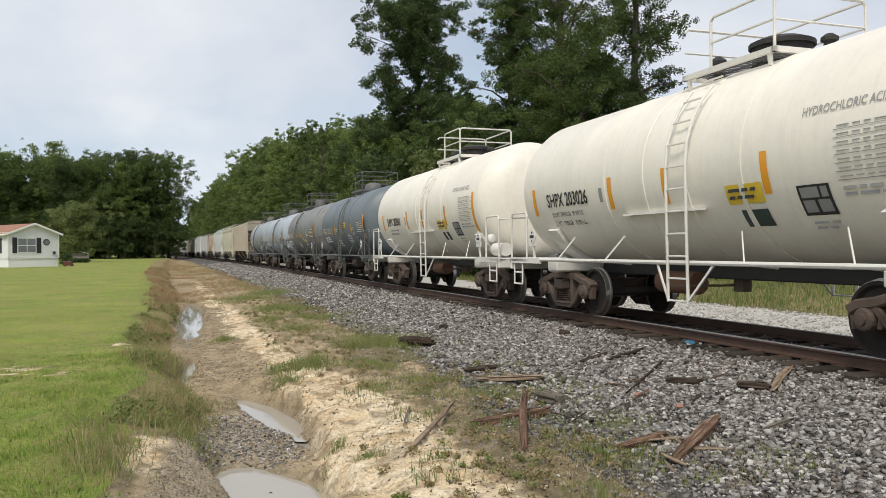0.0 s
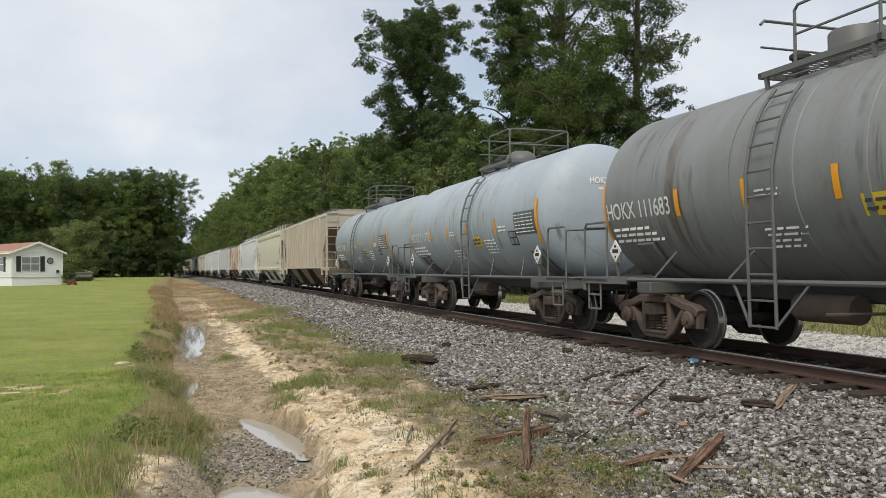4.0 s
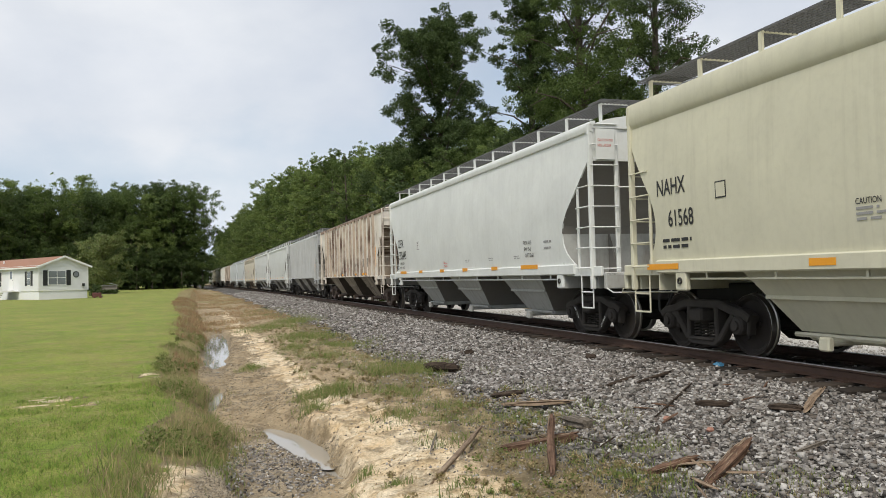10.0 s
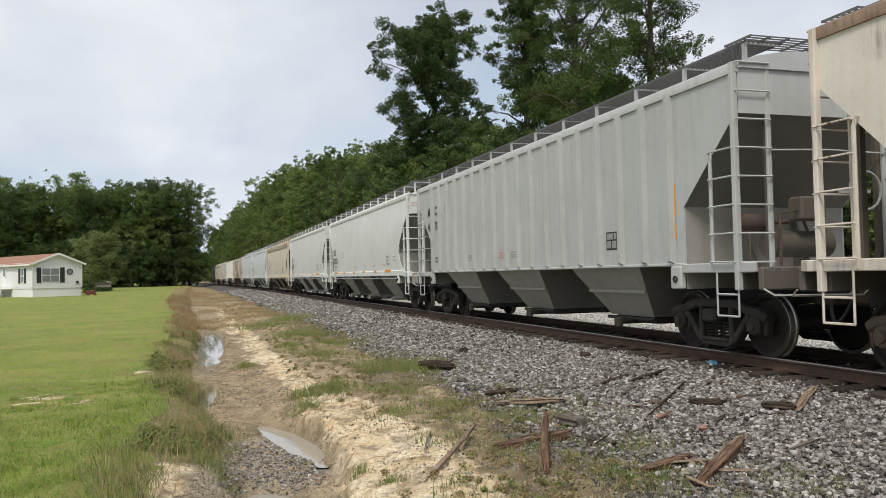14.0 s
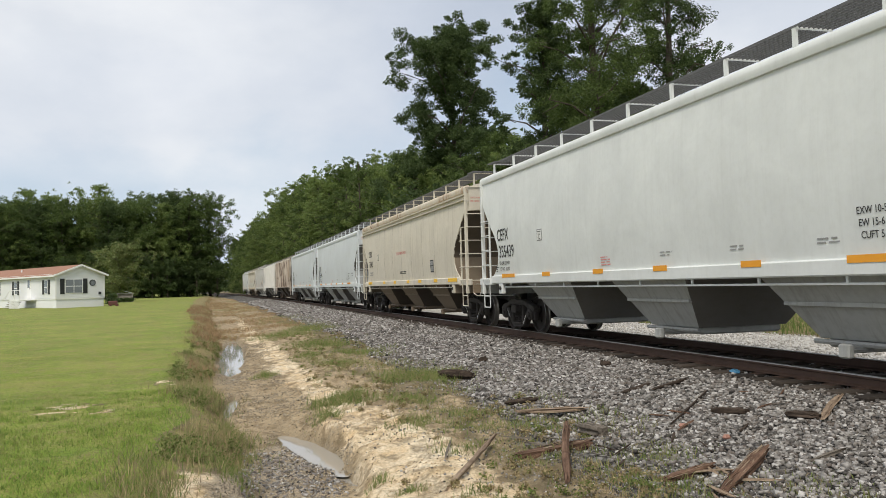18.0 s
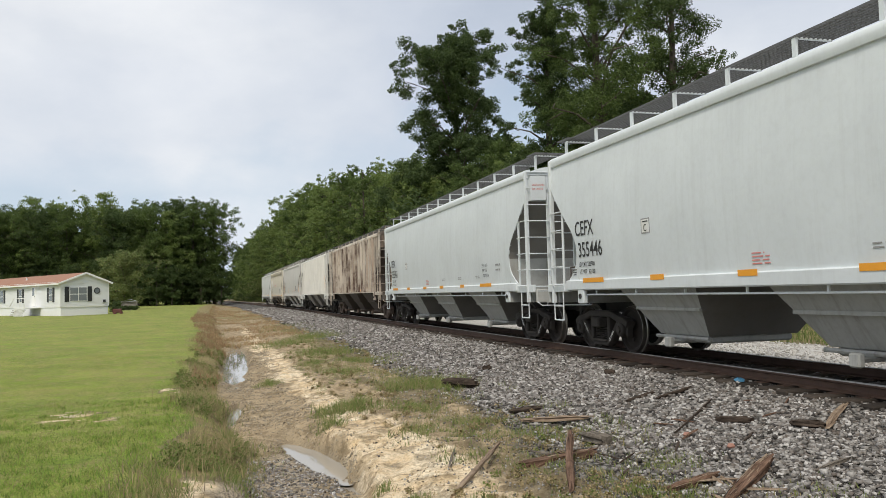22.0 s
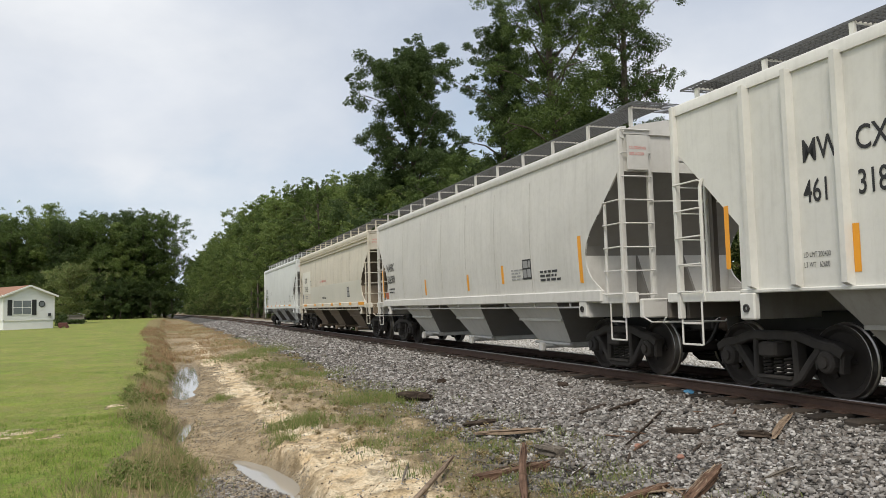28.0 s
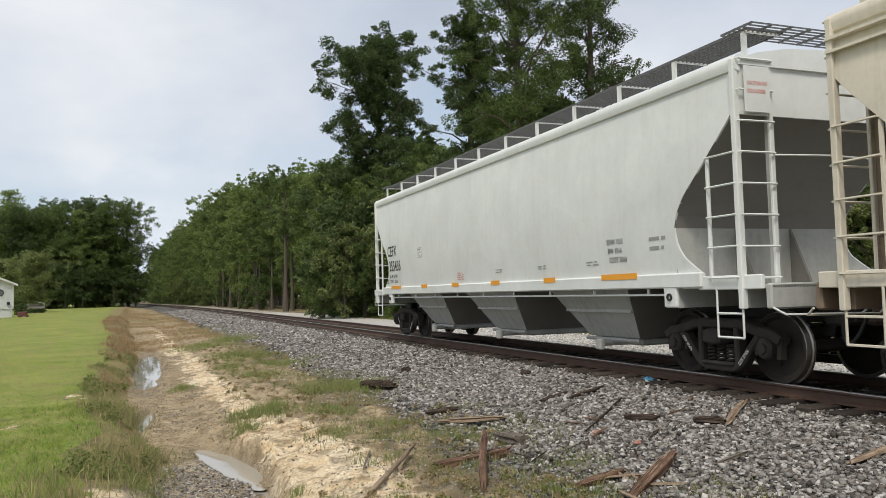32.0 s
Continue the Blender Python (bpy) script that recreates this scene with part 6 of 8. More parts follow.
    # beige smooth hoppers
    for i, num, patch in ((13, "355423", False), (19, "355425", True)):
        car, fx, hb, half = hopper("covered_hopper", "dirty beige smooth-sided covered hopper" + (" with repainted patches" if patch else " with rust at the eave"), C[i], C[i + 1], P_BEIGE, P_BEIGE, "smooth", lower=P_TANLOW, tone=P_BRSHADE, slope_paint=P_BRSHADE, bulk=P_TANEND, chord_paint=None if patch else P_BEAVE)
        if patch:
            decal_rect(car, "repaint_patch", fx, 4.71, hb - 0.95, 2.0, 3.2, P_CREAM, "cream repainted patch", 0.007)
            decal_rect(car, "repaint_patch", fx, -hb + 1.3, 4.71, 1.48, 2.32, P_FRESH, "cleaner repainted band", 0.005)
        off = 1.74 if patch else 1.62
        frame_stencil(car, "CEFX " + num)
        decal_text(car, "CEFX", 0.37, fx, hb - off, 2.6, BLACK, 0.8)
        decal_text(car, num, 0.37, fx, hb - off - 0.06, 2.14, BLACK, 0.8)
        decal_bars(car, fx, hb - off - 0.1, 1.85, 0.8, 2, GREYINK, 0.05, 0.05)
        p = decal_rect(car, "inspection_stencil", fx, 4.4, 4.66, 2.4, 2.66, BLACK, "", 0.014)
        decal_rect(car, "stencil_panel", fx, 4.42, 4.64, 2.42, 2.64, P_FRESH, "", 0.018, p)
        for k in range(7):
            y = 4.85 - 1.62 * k
            decal_rect(car, "seam", fx, y - 0.014, y + 0.014, 2.33 if patch else 1.5, 3.7, plain("rust_seam", (0.37, 0.325, 0.265)), "", 0.006)
        decal_text(car, "DO NOT HAMMER ON CAR", 0.155, fx, 1.97 if patch else 0.85, 2.48, REDINK, 0.85, 0.002)
        decal_bars(car, fx, 1.46 if patch else 0.35, 1.74 if patch else 1.78, 1.15, 2, BLACK, 0.03, 0.03)
        decal_text(car, "CAUTION", 0.07, fx, 0.0 if patch else 2.2, 1.37, BLACK, 0.8, 0.0)
        black_plate(car, fx, -4.7, 1.68, 0.42, 0.42)
        reflectors(car, hb, -7.4, (-5.2, -3.09, -1.28, 1.0, 3.1, hb - 2.3), 1.34, 0.11, ORANGE if patch else AMBER)
        caution_panel(car, half, hb, P_BEIGE)
        strip = Geo()
        for z in (3.72, 3.86):
            strip.box(-1.6, -1.52, -hb, hb, z, z + 0.03)
        part("side_flange", strip, P_BEIGE, car)
    ribbed(16, "brown rust-streaked ribbed covered hopper", P_BROWN, P_BROWNF, plain("dark_brown_lower", (0.07, 0.055, 0.045), 0.8, 0, 0.4, 3), "", "", ribs=22, hubs=CAST_BROWN, refl=[(q + 0.09 * k, 1.42, 1.55) for q in (6.2, 1.4, -2.9, -6.55) for k in range(3)], tall_strip=False)
    car, fx, hb = ribbed(17, "off-white ribbed covered hopper rolling on the track", P_OFF, P_OFF, P_GLOWER, "MWCX", "461318", ribs=22, skip=3.008, z0=2.84, z1=2.36, refl=[(6.92, 1.65, 2.5), (4.81, 1.52, 2.05), (2.4, 1.5, 2.0), (-0.2, 1.5, 2.0), (-2.6, 1.5, 2.0)], gap=0.78, bars=False)
    load_marks(car, fx, 5.58, 1.72, "200400", "62600")
    car, fx, hb, half = hopper("covered_hopper", "pale grey smooth-sided covered hopper with orange strips", C[18], C[19], P_LTG, P_LTG, "smooth", lower=P_LTG, tone=P_SHADE, slope_paint=P_SHADE)
    decal_text(car, "NAHX", 0.38, fx, hb - 1.25, 2.42, BLACK)
    decal_text(car, "506389", 0.36, fx, hb - 1.32, 2.02, BLACK)
    decal_bars(car, fx, hb - 1.5, 1.8, 0.8, 2, BLACK, 0.05, 0.06)
    for y, z0, z1 in ((hb - 0.72, 1.55, 2.5), (2.6, 1.55, 2.0), (-0.9, 1.6, 2.0), (-3.1, 1.7, 2.1), (-hb + 1.45, 1.6, 2.45)):
        decal_rect(car, "reflector", fx, y - 0.06, y + 0.06, z0, z1, ORANGE, "orange reflective strip")
    black_plate(car, fx, -4.6, 1.75, 0.42, 0.42)
    decal_bars(car, fx, -5.0, 1.85, 1.0, 3, BLACK, 0.045, 0.035)
    decal_bars(car, fx, -3.6, 1.95, 0.6, 4, GREYINK, 0.03, 0.035)
    for k in range(6):
        y = 4.9 - 1.9 * k
        decal_rect(car, "seam", fx, y - 0.01, y + 0.01, 1.5, 3.75, plain("grey_seam", (0.42, 0.40, 0.37)), "", 0.006)
    decal_rect(car, "red_patch", fx, hb - 1.35, hb - 1.0, 1.5, 1.72, plain("red_brown_patch", (0.42, 0.12, 0.06)), "red-brown painted patch")
    caution_panel(car, half, hb, P_LTG)


build_train()

# ---- the track ----
RAILM = plain("brown_rusted_rail", (0.085, 0.05, 0.036), 0.75, 0.2, 0.3, 5.0)
RAILTOP = plain("polished_rail_head", (0.36, 0.34, 0.32), 0.32, 0.85, 0.08)
TIEM = islands("creosoted_tie", [(0.028, 0.022, 0.018), (0.055, 0.043, 0.034), (0.085, 0.068, 0.055)], 0.9, "object", 0.5)
TIEJ = islands("creosoted_ties_far", [(0.028, 0.022, 0.018), (0.055, 0.043, 0.034), (0.085, 0.068, 0.055)], 0.9, "island", 0.5)


def build_track():
    track = thing("railway_track", "single ballasted railway track with dark wooden ties", "railway track", kind="structure")
    ys = [-60 + 3 * i for i in range(150)] + [400 + 20 * i for i in range(30)]
    for s in (-1, 1):
        g = Geo()
        sec = [(-0.07, 0.345), (0.07, 0.345), (0.07, 0.36), (0.012, 0.38), (0.012, 0.455), (0.036, 0.465), (0.036, 0.49), (-0.036, 0.49), (-0.036, 0.465), (-0.012, 0.455), (-0.012, 0.38), (-0.07, 0.36)]
        g.loft([[(float(track_x(y)) + s * 0.753 + a, y, b) for a, b in sec] for y in ys], True, True)
        r = part("rail", g, RAILM, track, "rust-brown steel rail")
        h = Geo().loft([[(float(track_x(y)) + s * 0.753 + a, y, b) for a, b in ((-0.036, 0.489), (0.036, 0.489), (0.030, 0.5), (-0.030, 0.5))] for y in ys], True, True)
        part("rail_head", h, RAILTOP, r, "polished running surface")
    tie = Geo().box(-1.3, 1.3, -0.115, 0.115, 0.17, 0.345, 0, 0.02).mesh("tie", TIEM)
    plate = Geo().box(-0.19, 0.19, -0.09, 0.09, 0.343, 0.352).mesh("tie_plate", RAILM)
    rnd = random.Random(3)
    far = Geo()
    y = -12.0
    while y < 330:
        jx, jr = rnd.uniform(-0.06, 0.06), rnd.uniform(-1.2, 1.2)
        x = float(track_x(y))
        if 3 < y < 75:
            t = new("tie", tie)
            t.parent = track
            t.matrix_basis = pose(x + jx, y, rnd.uniform(-0.02, 0.012), 0, 0, jr)
            if y < 40:
                for s in (-1, 1):
                    p = new("tie_plate", plate)
                    p.parent = t
                    p.location = (s * 0.753 - jx, 0, 0)
        else:
            far.box(x + jx - 1.3, x + jx + 1.3, y - 0.115, y + 0.115, 0.17, 0.342)
        y += 0.5 + rnd.uniform(-0.03, 0.03)
    tagged(part("tie_row", far, TIEJ, track), kind="stuff")
    return track


TRACK = build_track()

# ---- crushed stone ----
STONE_COLS = [(0.043, 0.039, 0.036), (0.11, 0.10, 0.093), (0.21, 0.20, 0.187), (0.35, 0.33, 0.315), (0.13, 0.106, 0.09), (0.28, 0.26, 0.24), (0.43, 0.41, 0.39), (0.64, 0.62, 0.60)]
STONE = islands("crushed_grey_stone", STONE_COLS, 0.85, "island", 0.35)
STONE_ONE = islands("crushed_grey_stone_single", STONE_COLS, 0.85, "object", 0.35)
PEBBLE = islands("ditch_pebble", [(0.14, 0.115, 0.085), (0.28, 0.235, 0.175), (0.40, 0.34, 0.25), (0.22, 0.19, 0.15), (0.50, 0.45, 0.36)], 0.85, "island", 0.35)


def stone_shape(rng):
    base = np.array([(x, y, z) for x in (-1, 1) for y in (-1, 1) for z in (-1, 1)], float)
    base = base * rng.uniform(0.25, 1.0, (8, 3)) * np.array([1.0, rng.uniform(0.6, 0.9), rng.uniform(0.45, 0.75)])
    quads = [(0, 1, 3, 2), (4, 6, 7, 5), (0, 4, 5, 1), (2, 3, 7, 6), (0, 2, 6, 4), (1, 5, 7, 3)]
    tris = [t for q in quads for t in ((q[0], q[1], q[2]), (q[0], q[2], q[3]))]
    return base, np.array(tris)


def pebble_shape(rng):
    """A small stone of six faces."""
    a = [rng.uniform(0, 0.6) + 2.094 * k for k in range(3)]
    base = np.array([(math.cos(q), math.sin(q), rng.uniform(-0.3, 0.3)) for q in a] + [(0, 0, 0.75), (0, 0, -0.75)]) * rng.uniform(0.6, 1.0, (5, 1))
    return base, np.array([(0, 1, 3), (1, 2, 3), (2, 0, 3), (1, 0, 4), (2, 1, 4), (0, 2, 4)])


def scatter_stones(name, xs, ys, sizes, rng, mat, label, sink=0.35, shape=stone_shape):
    shapes = [shape(rng) for _ in range(12)]
    n = len(xs)
    zs = ground_z(xs, ys)
    yaw, tilt = rng.uniform(0, 6.283, n), rng.normal(0, 0.75, n)
    pick = rng.integers(0, 12, n)
    V, F, off = [], [], 0
    for k in range(12):
        sel = np.where(pick == k)[0]
        if not len(sel):
            continue
        b, t = shapes[k]
        p = b[None] * sizes[sel][:, None, None]
        c, s = np.cos(tilt[sel])[:, None], np.sin(tilt[sel])[:, None]
        x, y, z = p[..., 0], p[..., 1] * c - p[..., 2] * s, p[..., 1] * s + p[..., 2] * c
        c, s = np.cos(yaw[sel])[:, None], np.sin(yaw[sel])[:, None]
        x, y = x * c - y * s, x * s + y * c
        v = np.stack([x + xs[sel][:, None], y + ys[sel][:, None], z + (zs[sel] + sizes[sel] * (0.5 - sink))[:, None]], -1).reshape(-1, 3)
        f = (t[None] + (np.arange(len(sel)) * len(b))[:, None, None]).reshape(-1, 3) + off
        V.append(v)
        F.append(f)
        off += len(v)
    me = fast_mesh(name, np.concatenate(V), np.concatenate(F), mat)
    return tagged(new(name, me), label, "gravel", kind="stuff")


def build_ballast():
    rng = np.random.default_rng(7)
    X, Y, S = [], [], []
    for y0, y1, dens, smin, smax in ((4.2, 9, 950, 0.013, 0.040), (9, 15, 640, 0.017, 0.043), (15, 26, 300, 0.024, 0.048), (26, 50, 100, 0.035, 0.07), (50, 110, 34, 0.06, 0.11)):
        n = int((y1 - y0) * 3.9 * dens)
        x, y = rng.uniform(-4.9, -1.0, n), rng.uniform(y0, y1, n)
        edge = vnoise(x + TRACK_X, y, 0.5, 31, 4) - 0.5
        keep = rng.uniform(0, 1, n) < np.clip((x + 4.9 + 1.1 * edge) / 0.75, 0.02, 1) * np.where(x > -1.38, 0.22, 1.0)
        X.append((x + track_x(y))[keep]), Y.append(y[keep]), S.append(rng.uniform(smin, smax, n)[keep])
    X, Y, S = np.concatenate(X), np.concatenate(Y), np.concatenate(S)
    scatter_stones("track_ballast", X, Y, S, rng, STONE, "grey crushed-stone ballast sloping up to the track", 0.2)
    # stones between and beyond the rails
    n = 9000
    y = rng.uniform(4, 40, n)
    x = rng.uniform(-1.0, 2.4, n) + track_x(y)
    scatter_stones("track_ballast", x, y, rng.uniform(0.02, 0.045, n), rng, STONE, "grey crushed stone between the rails")
    # single larger stones on the slope
    tmpl = []
    for k in range(6):
        b, t = stone_shape(rng)
        tmpl.append(fast_mesh("stone", b * 0.036, t, STONE_ONE))
    for k in range(260):
        y = rng.uniform(4.6, 10.5)
        x = float(track_x(y)) + rng.uniform(-4.5, -1.4)
        o = new("stone", tmpl[k % 6])
        o.parent = TRACK
        sc = rng.uniform(0.7, 1.25)
        o.matrix_basis = pose(x, y, float(ground_z(x, y)) + 0.03 * sc, rng.uniform(-25, 25), rng.uniform(-25, 25), rng.uniform(0, 360)) @ Matrix.Scale(sc, 4)
    # pebbles in the ditch and on the bank
    n = 36000
    y = 4.6 + 24 * rng.uniform(0, 1, n) ** 1.35
    xl, xr = ditch_l(y), np.interp(y, DITCH_Y, DITCH_R)
    x = xl + 0.15 + (xr - xl - 0.2) * rng.uniform(0, 1, n)
    keep = (rng.uniform(0, 1, n) < 0.25 + 2.2 * (vnoise(x, y, 0.7, 31, 4) - 0.38)) & (puddle_mask(x, y, 1.05) < 0.02)
    scatter_stones("ditch_gravel", x[keep], y[keep], 0.004 + 0.02 * rng.uniform(0, 1, keep.sum()) ** 2, rng, PEBBLE, "small brown and grey pebbles in the ditch bed", shape=pebble_shape)
    n = 3200
    y = rng.uniform(7.9, 10.6, n)
    x = 0.15 + 1.1 * rng.uniform(0, 1, n)
    keep = (puddle_mask(x, y, 1.08) < 0.02) & (vnoise(x, y, 1.0, 73, 3) > 0.40)
    scatter_stones("ditch_gravel", x[keep], y[keep], 0.006 + 0.02 * rng.uniform(0, 1, keep.sum()) ** 2, rng, STONE, "bar of small grey stones washed together in the ditch")
    n = 26000
    y = 4.6 + 18 * rng.uniform(0, 1, n) ** 1.5
    x = rng.uniform(1.6, 4.6, n)
    keep = rng.uniform(0, 1, n) < 0.08 + 1.0 * np.clip((x - 2.1) / 2, 0, 1) * (0.3 + vnoise(x, y, 0.8, 71, 3))
    scatter_stones("bank_gravel", x[keep], y[keep], 0.005 + 0.024 * rng.uniform(0, 1, keep.sum()) ** 2, rng, STONE, "scattered grey stones on the sandy bank", shape=pebble_shape)


def build_far_stone():
    rng = np.random.default_rng(17)
    n = 9000
    y = rng.uniform(4.8, 9.4, n)
    x = rng.uniform(2.7, 4.2, n)
    keep = rng.uniform(0, 1, n) < np.clip((x - 2.7) / 0.8, 0, 1) * (0.1 + 2.4 * (vnoise(x, y, 0.8, 49, 3) - 0.35))
    scatter_stones("bank_gravel", x[keep], y[keep], 0.007 + 0.022 * rng.uniform(0, 1, keep.sum()) ** 1.5, rng, STONE, "dark loose gravel spilt down the bank", shape=pebble_shape)
    # dark crumbs of bark, mud and rotten wood
    crumb = islands("dark_crumb", [(0.05, 0.038, 0.027), (0.10, 0.075, 0.05), (0.17, 0.125, 0.08), (0.075, 0.06, 0.045)], 0.95, "island", 0.3)
    n = 15000
    y = 4.8 + 20 * rng.uniform(0, 1, n) ** 1.4
    x = ditch_l(y) - 0.1 + (4.7 - ditch_l(y)) * rng.uniform(0, 1, n)
    keep = (rng.uniform(0, 1, n) < 0.12 + 2.4 * (vnoise(x, y, 0.9, 47, 3) - 0.42)) & (puddle_mask(x, y, 1.1) < 0.02)
    scatter_stones("litter", x[keep], y[keep], 0.005 + 0.018 * rng.uniform(0, 1, keep.sum()) ** 2, rng, crumb, "dark crumbs of bark and mud on the bank", 0.4, pebble_shape)
    n = 7000
    y = rng.uniform(9, 34, n)
    x = track_x(y) + rng.uniform(2.4, 6.6, n)
    pale = islands("pale_road_stone", [(0.30, 0.285, 0.26), (0.48, 0.46, 0.43), (0.66, 0.64, 0.61), (0.38, 0.36, 0.33)], 0.85, "island", 0.2)
    scatter_stones("road_stone", x, y, rng.uniform(0.02, 0.06, n), rng, pale, "pale loose stone of the service road")
    # clods and crumbs on the sandy bank
    n = 5000
    y = rng.uniform(4.8, 16, n)
    xr = np.interp(y, DITCH_Y, DITCH_R)
    x = xr + rng.normal(0.35, 0.55, n)
    clod = islands("sand_clod", [(0.40, 0.28, 0.15), (0.52, 0.40, 0.24), (0.62, 0.52, 0.36), (0.33, 0.23, 0.13)], 0.95, "island", 0.2)
    keep = (vnoise(x, y, 1.6, 44, 3) > 0.48) & (puddle_mask(x, y, 1.1) < 0.02)
    scatter_stones("sand_clods", x[keep], y[keep], 0.004 + 0.02 * rng.uniform(0, 1, keep.sum()) ** 2, rng, clod, "crumbled clods of orange sand on the eroded bank", 0.5, pebble_shape)


build_ballast()
build_far_stone()

# ---- trees ----
BARK = plain("grey_brown_bark", (0.085, 0.07, 0.055), 0.95, 0, 0.4, 3.0)
LEAF_A = islands("deep_green_leaves", [(0.07, 0.11, 0.03), (0.10, 0.15, 0.042), (0.135, 0.19, 0.056), (0.17, 0.225, 0.073)], 0.5, "island", 0.15, 0.45)
LEAF_B = islands("light_green_leaves", [(0.13, 0.19, 0.05), (0.175, 0.245, 0.068), (0.225, 0.295, 0.09), (0.265, 0.315, 0.105)], 0.5, "island", 0.15, 0.45)
LEAF_C = islands("dusky_green_leaves", [(0.05, 0.08, 0.027), (0.07, 0.108, 0.036), (0.092, 0.136, 0.046), (0.115, 0.158, 0.056)], 0.55, "island", 0.15, 0.42)
LEAF_D = islands("yellowing_green_leaves", [(0.12, 0.165, 0.055), (0.18, 0.23, 0.075), (0.23, 0.28, 0.10), (0.22, 0.21, 0.09)], 0.65, "island", 0.2, 0.3)


def leaf_cloud(centers, radii, counts, size, rng, flat=0.75):
    """Leaf pieces round clump centres, each a small pointed blade."""
    idx = np.repeat(np.arange(len(centers)), counts)
    n = len(idx)
    d = rng.normal(0, 1, (n, 3))
    d /= np.linalg.norm(d, axis=1)[:, None] + 1e-9
    r = rng.uniform(0, 1, n) ** 0.55
    p = centers[idx] + d * (r * radii[idx])[:, None] * np.array([1, 1, flat])
    a = rng.normal(0, 1, (n, 3))
    a[:, 2] = a[:, 2] * 0.6 - 0.25
    a /= np.linalg.norm(a, axis=1)[:, None] + 1e-9
    b = np.cross(a, rng.normal(0, 1, (n, 3)))
    b /= np.linalg.norm(b, axis=1)[:, None] + 1e-9
    s = size * rng.uniform(0.55, 1.4, n)[:, None]
    v = np.stack([p - b * s * 0.68 - a * s * 0.4, p + b * s * 0.68 - a * s * 0.4, p + a * s], 1).reshape(-1, 3)
    return v, np.arange(n * 3).reshape(-1, 3)


def tree_parts(seed, h, spread, base, leaves, leaf, limbs=14, mat=LEAF_A, sparse=1.0, lean=0.0, clump=1.0):
    """Meshes of a trunk with limbs, and of a crown: tall, uneven, with gaps."""
    rnd, rng = random.Random(seed), np.random.default_rng(seed)
    g = Geo()
    pts, rad = [], []
    n = 7
    wob = [rnd.uniform(-1, 1) for _ in range(4)]
    for i in range(n):
        t = i / (n - 1)
        pts.append(Vector((lean * t * h * 0.2 + 0.25 * math.sin(3 * t + wob[0]) * t * spread * 0.25, 0.25 * math.sin(2.4 * t + wob[1]) * t * spread * 0.25, t * h * 0.9)))
        rad.append(max(0.03, h * 0.0125 * (1 - t) ** 0.8 + 0.03) * (1.35 if i == 0 else 1))
    g.tube(pts, rad, 7)

    def trunk_at(t):
        k = min(n - 2, int(t * (n - 1)))
        u = t * (n - 1) - k
        return pts[k].lerp(pts[k + 1], u)
    cs, rs = [], []
    for i in range(limbs):
        t = base + (0.97 - base) * (i + rnd.uniform(0, 0.8)) / limbs
        a = i * 2.4 + rnd.uniform(-0.5, 0.5)
        q = (t - base) / (1 - base)
        reach = spread * (0.55 + 0.55 * math.sin(math.pi * min(1, 0.08 + 0.66 * q))) * rnd.uniform(0.55, 1.1) * (1 - 0.5 * q ** 4)
        p0 = trunk_at(t * 0.95)
        p2 = p0 + Vector((math.cos(a) * reach, math.sin(a) * reach, reach * rnd.uniform(0.25, 1.0)))
        p1 = p0.lerp(p2, 0.5) + Vector((0, 0, reach * 0.12))
        r0 = 0.012 * h * (1 - t) * 0.5 + 0.025
        g.tube([p0, p1, p2], [r0, r0 * 0.6, 0.02], 5)
        for k in range(4):
            u = (0.35, 0.6, 0.8, 1.0)[k]
            b0 = p0.lerp(p2, u)
            b1 = b0 + Vector((rnd.uniform(-1, 1), rnd.uniform(-1, 1), rnd.uniform(-0.5, 0.8))) * reach * 0.34
            if k > 1:
                g.tube([b0, b1], [r0 * 0.4, 0.012], 4)
            if rnd.random() > 0.12 * sparse:
                cs.append(b1)
                rs.append(rnd.uniform(0.18, 0.34) * spread * clump * (1.05 - 0.2 * q))
        for k in range(2):
            b1 = p2 + Vector((rnd.uniform(-1, 1), rnd.uniform(-1, 1), rnd.uniform(-0.4, 0.9))) * reach * 0.30
            cs.append(b1)
            rs.append(rnd.uniform(0.07, 0.15) * spread * clump)
        cs.append(trunk_at(t) + Vector((rnd.uniform(-1, 1), rnd.uniform(-1, 1), 0)) * spread * 0.2)
        rs.append(rnd.uniform(0.2, 0.3) * spread * clump * (1.05 - 0.45 * q))
    for k in range(max(4, limbs // 3)):
        cs.append(pts[-1] + Vector((rnd.uniform(-1, 1) * spread * 0.22, rnd.uniform(-1, 1) * spread * 0.22, h * rnd.uniform(-0.10, 0.05))))
        rs.append(spread * rnd.uniform(0.10, 0.2) * clump)
    cs, rs = np.array([tuple(c) for c in cs]), np.array(rs)
    off = rng.normal(0, 0.72, (len(cs), 4, 3)) * rs[:, None, None]
    off[:, :, 2] *= 0.7
    cs = (cs[:, None, :] + off).reshape(-1, 3)
    rs = (rs[:, None] * rng.uniform(0.40, 0.80, (len(rs), 4))).reshape(-1)
    w = rs ** 1.8
    cnt = np.maximum(4, (leaves * 4.3 * w / w.sum())).astype(int)
    v, f = leaf_cloud(cs, rs, cnt, leaf * 0.52, rng)
    return g.mesh("trunk", BARK, True), fast_mesh("crown", v, f, mat)


def plant(name, label, meshes, m, category="tree", group=""):
    ob = thing(name, label, category, m, group)
    part("trunk", meshes[0], None, ob)
    part("crown", meshes[1], None, ob)
    return ob


def polar(az, dist):
    return dist * math.sin(radians(az)), dist * math.cos(radians(az))


def gz(x, y):
    return float(ground_z(np.array([x]), np.array([y]))[0])


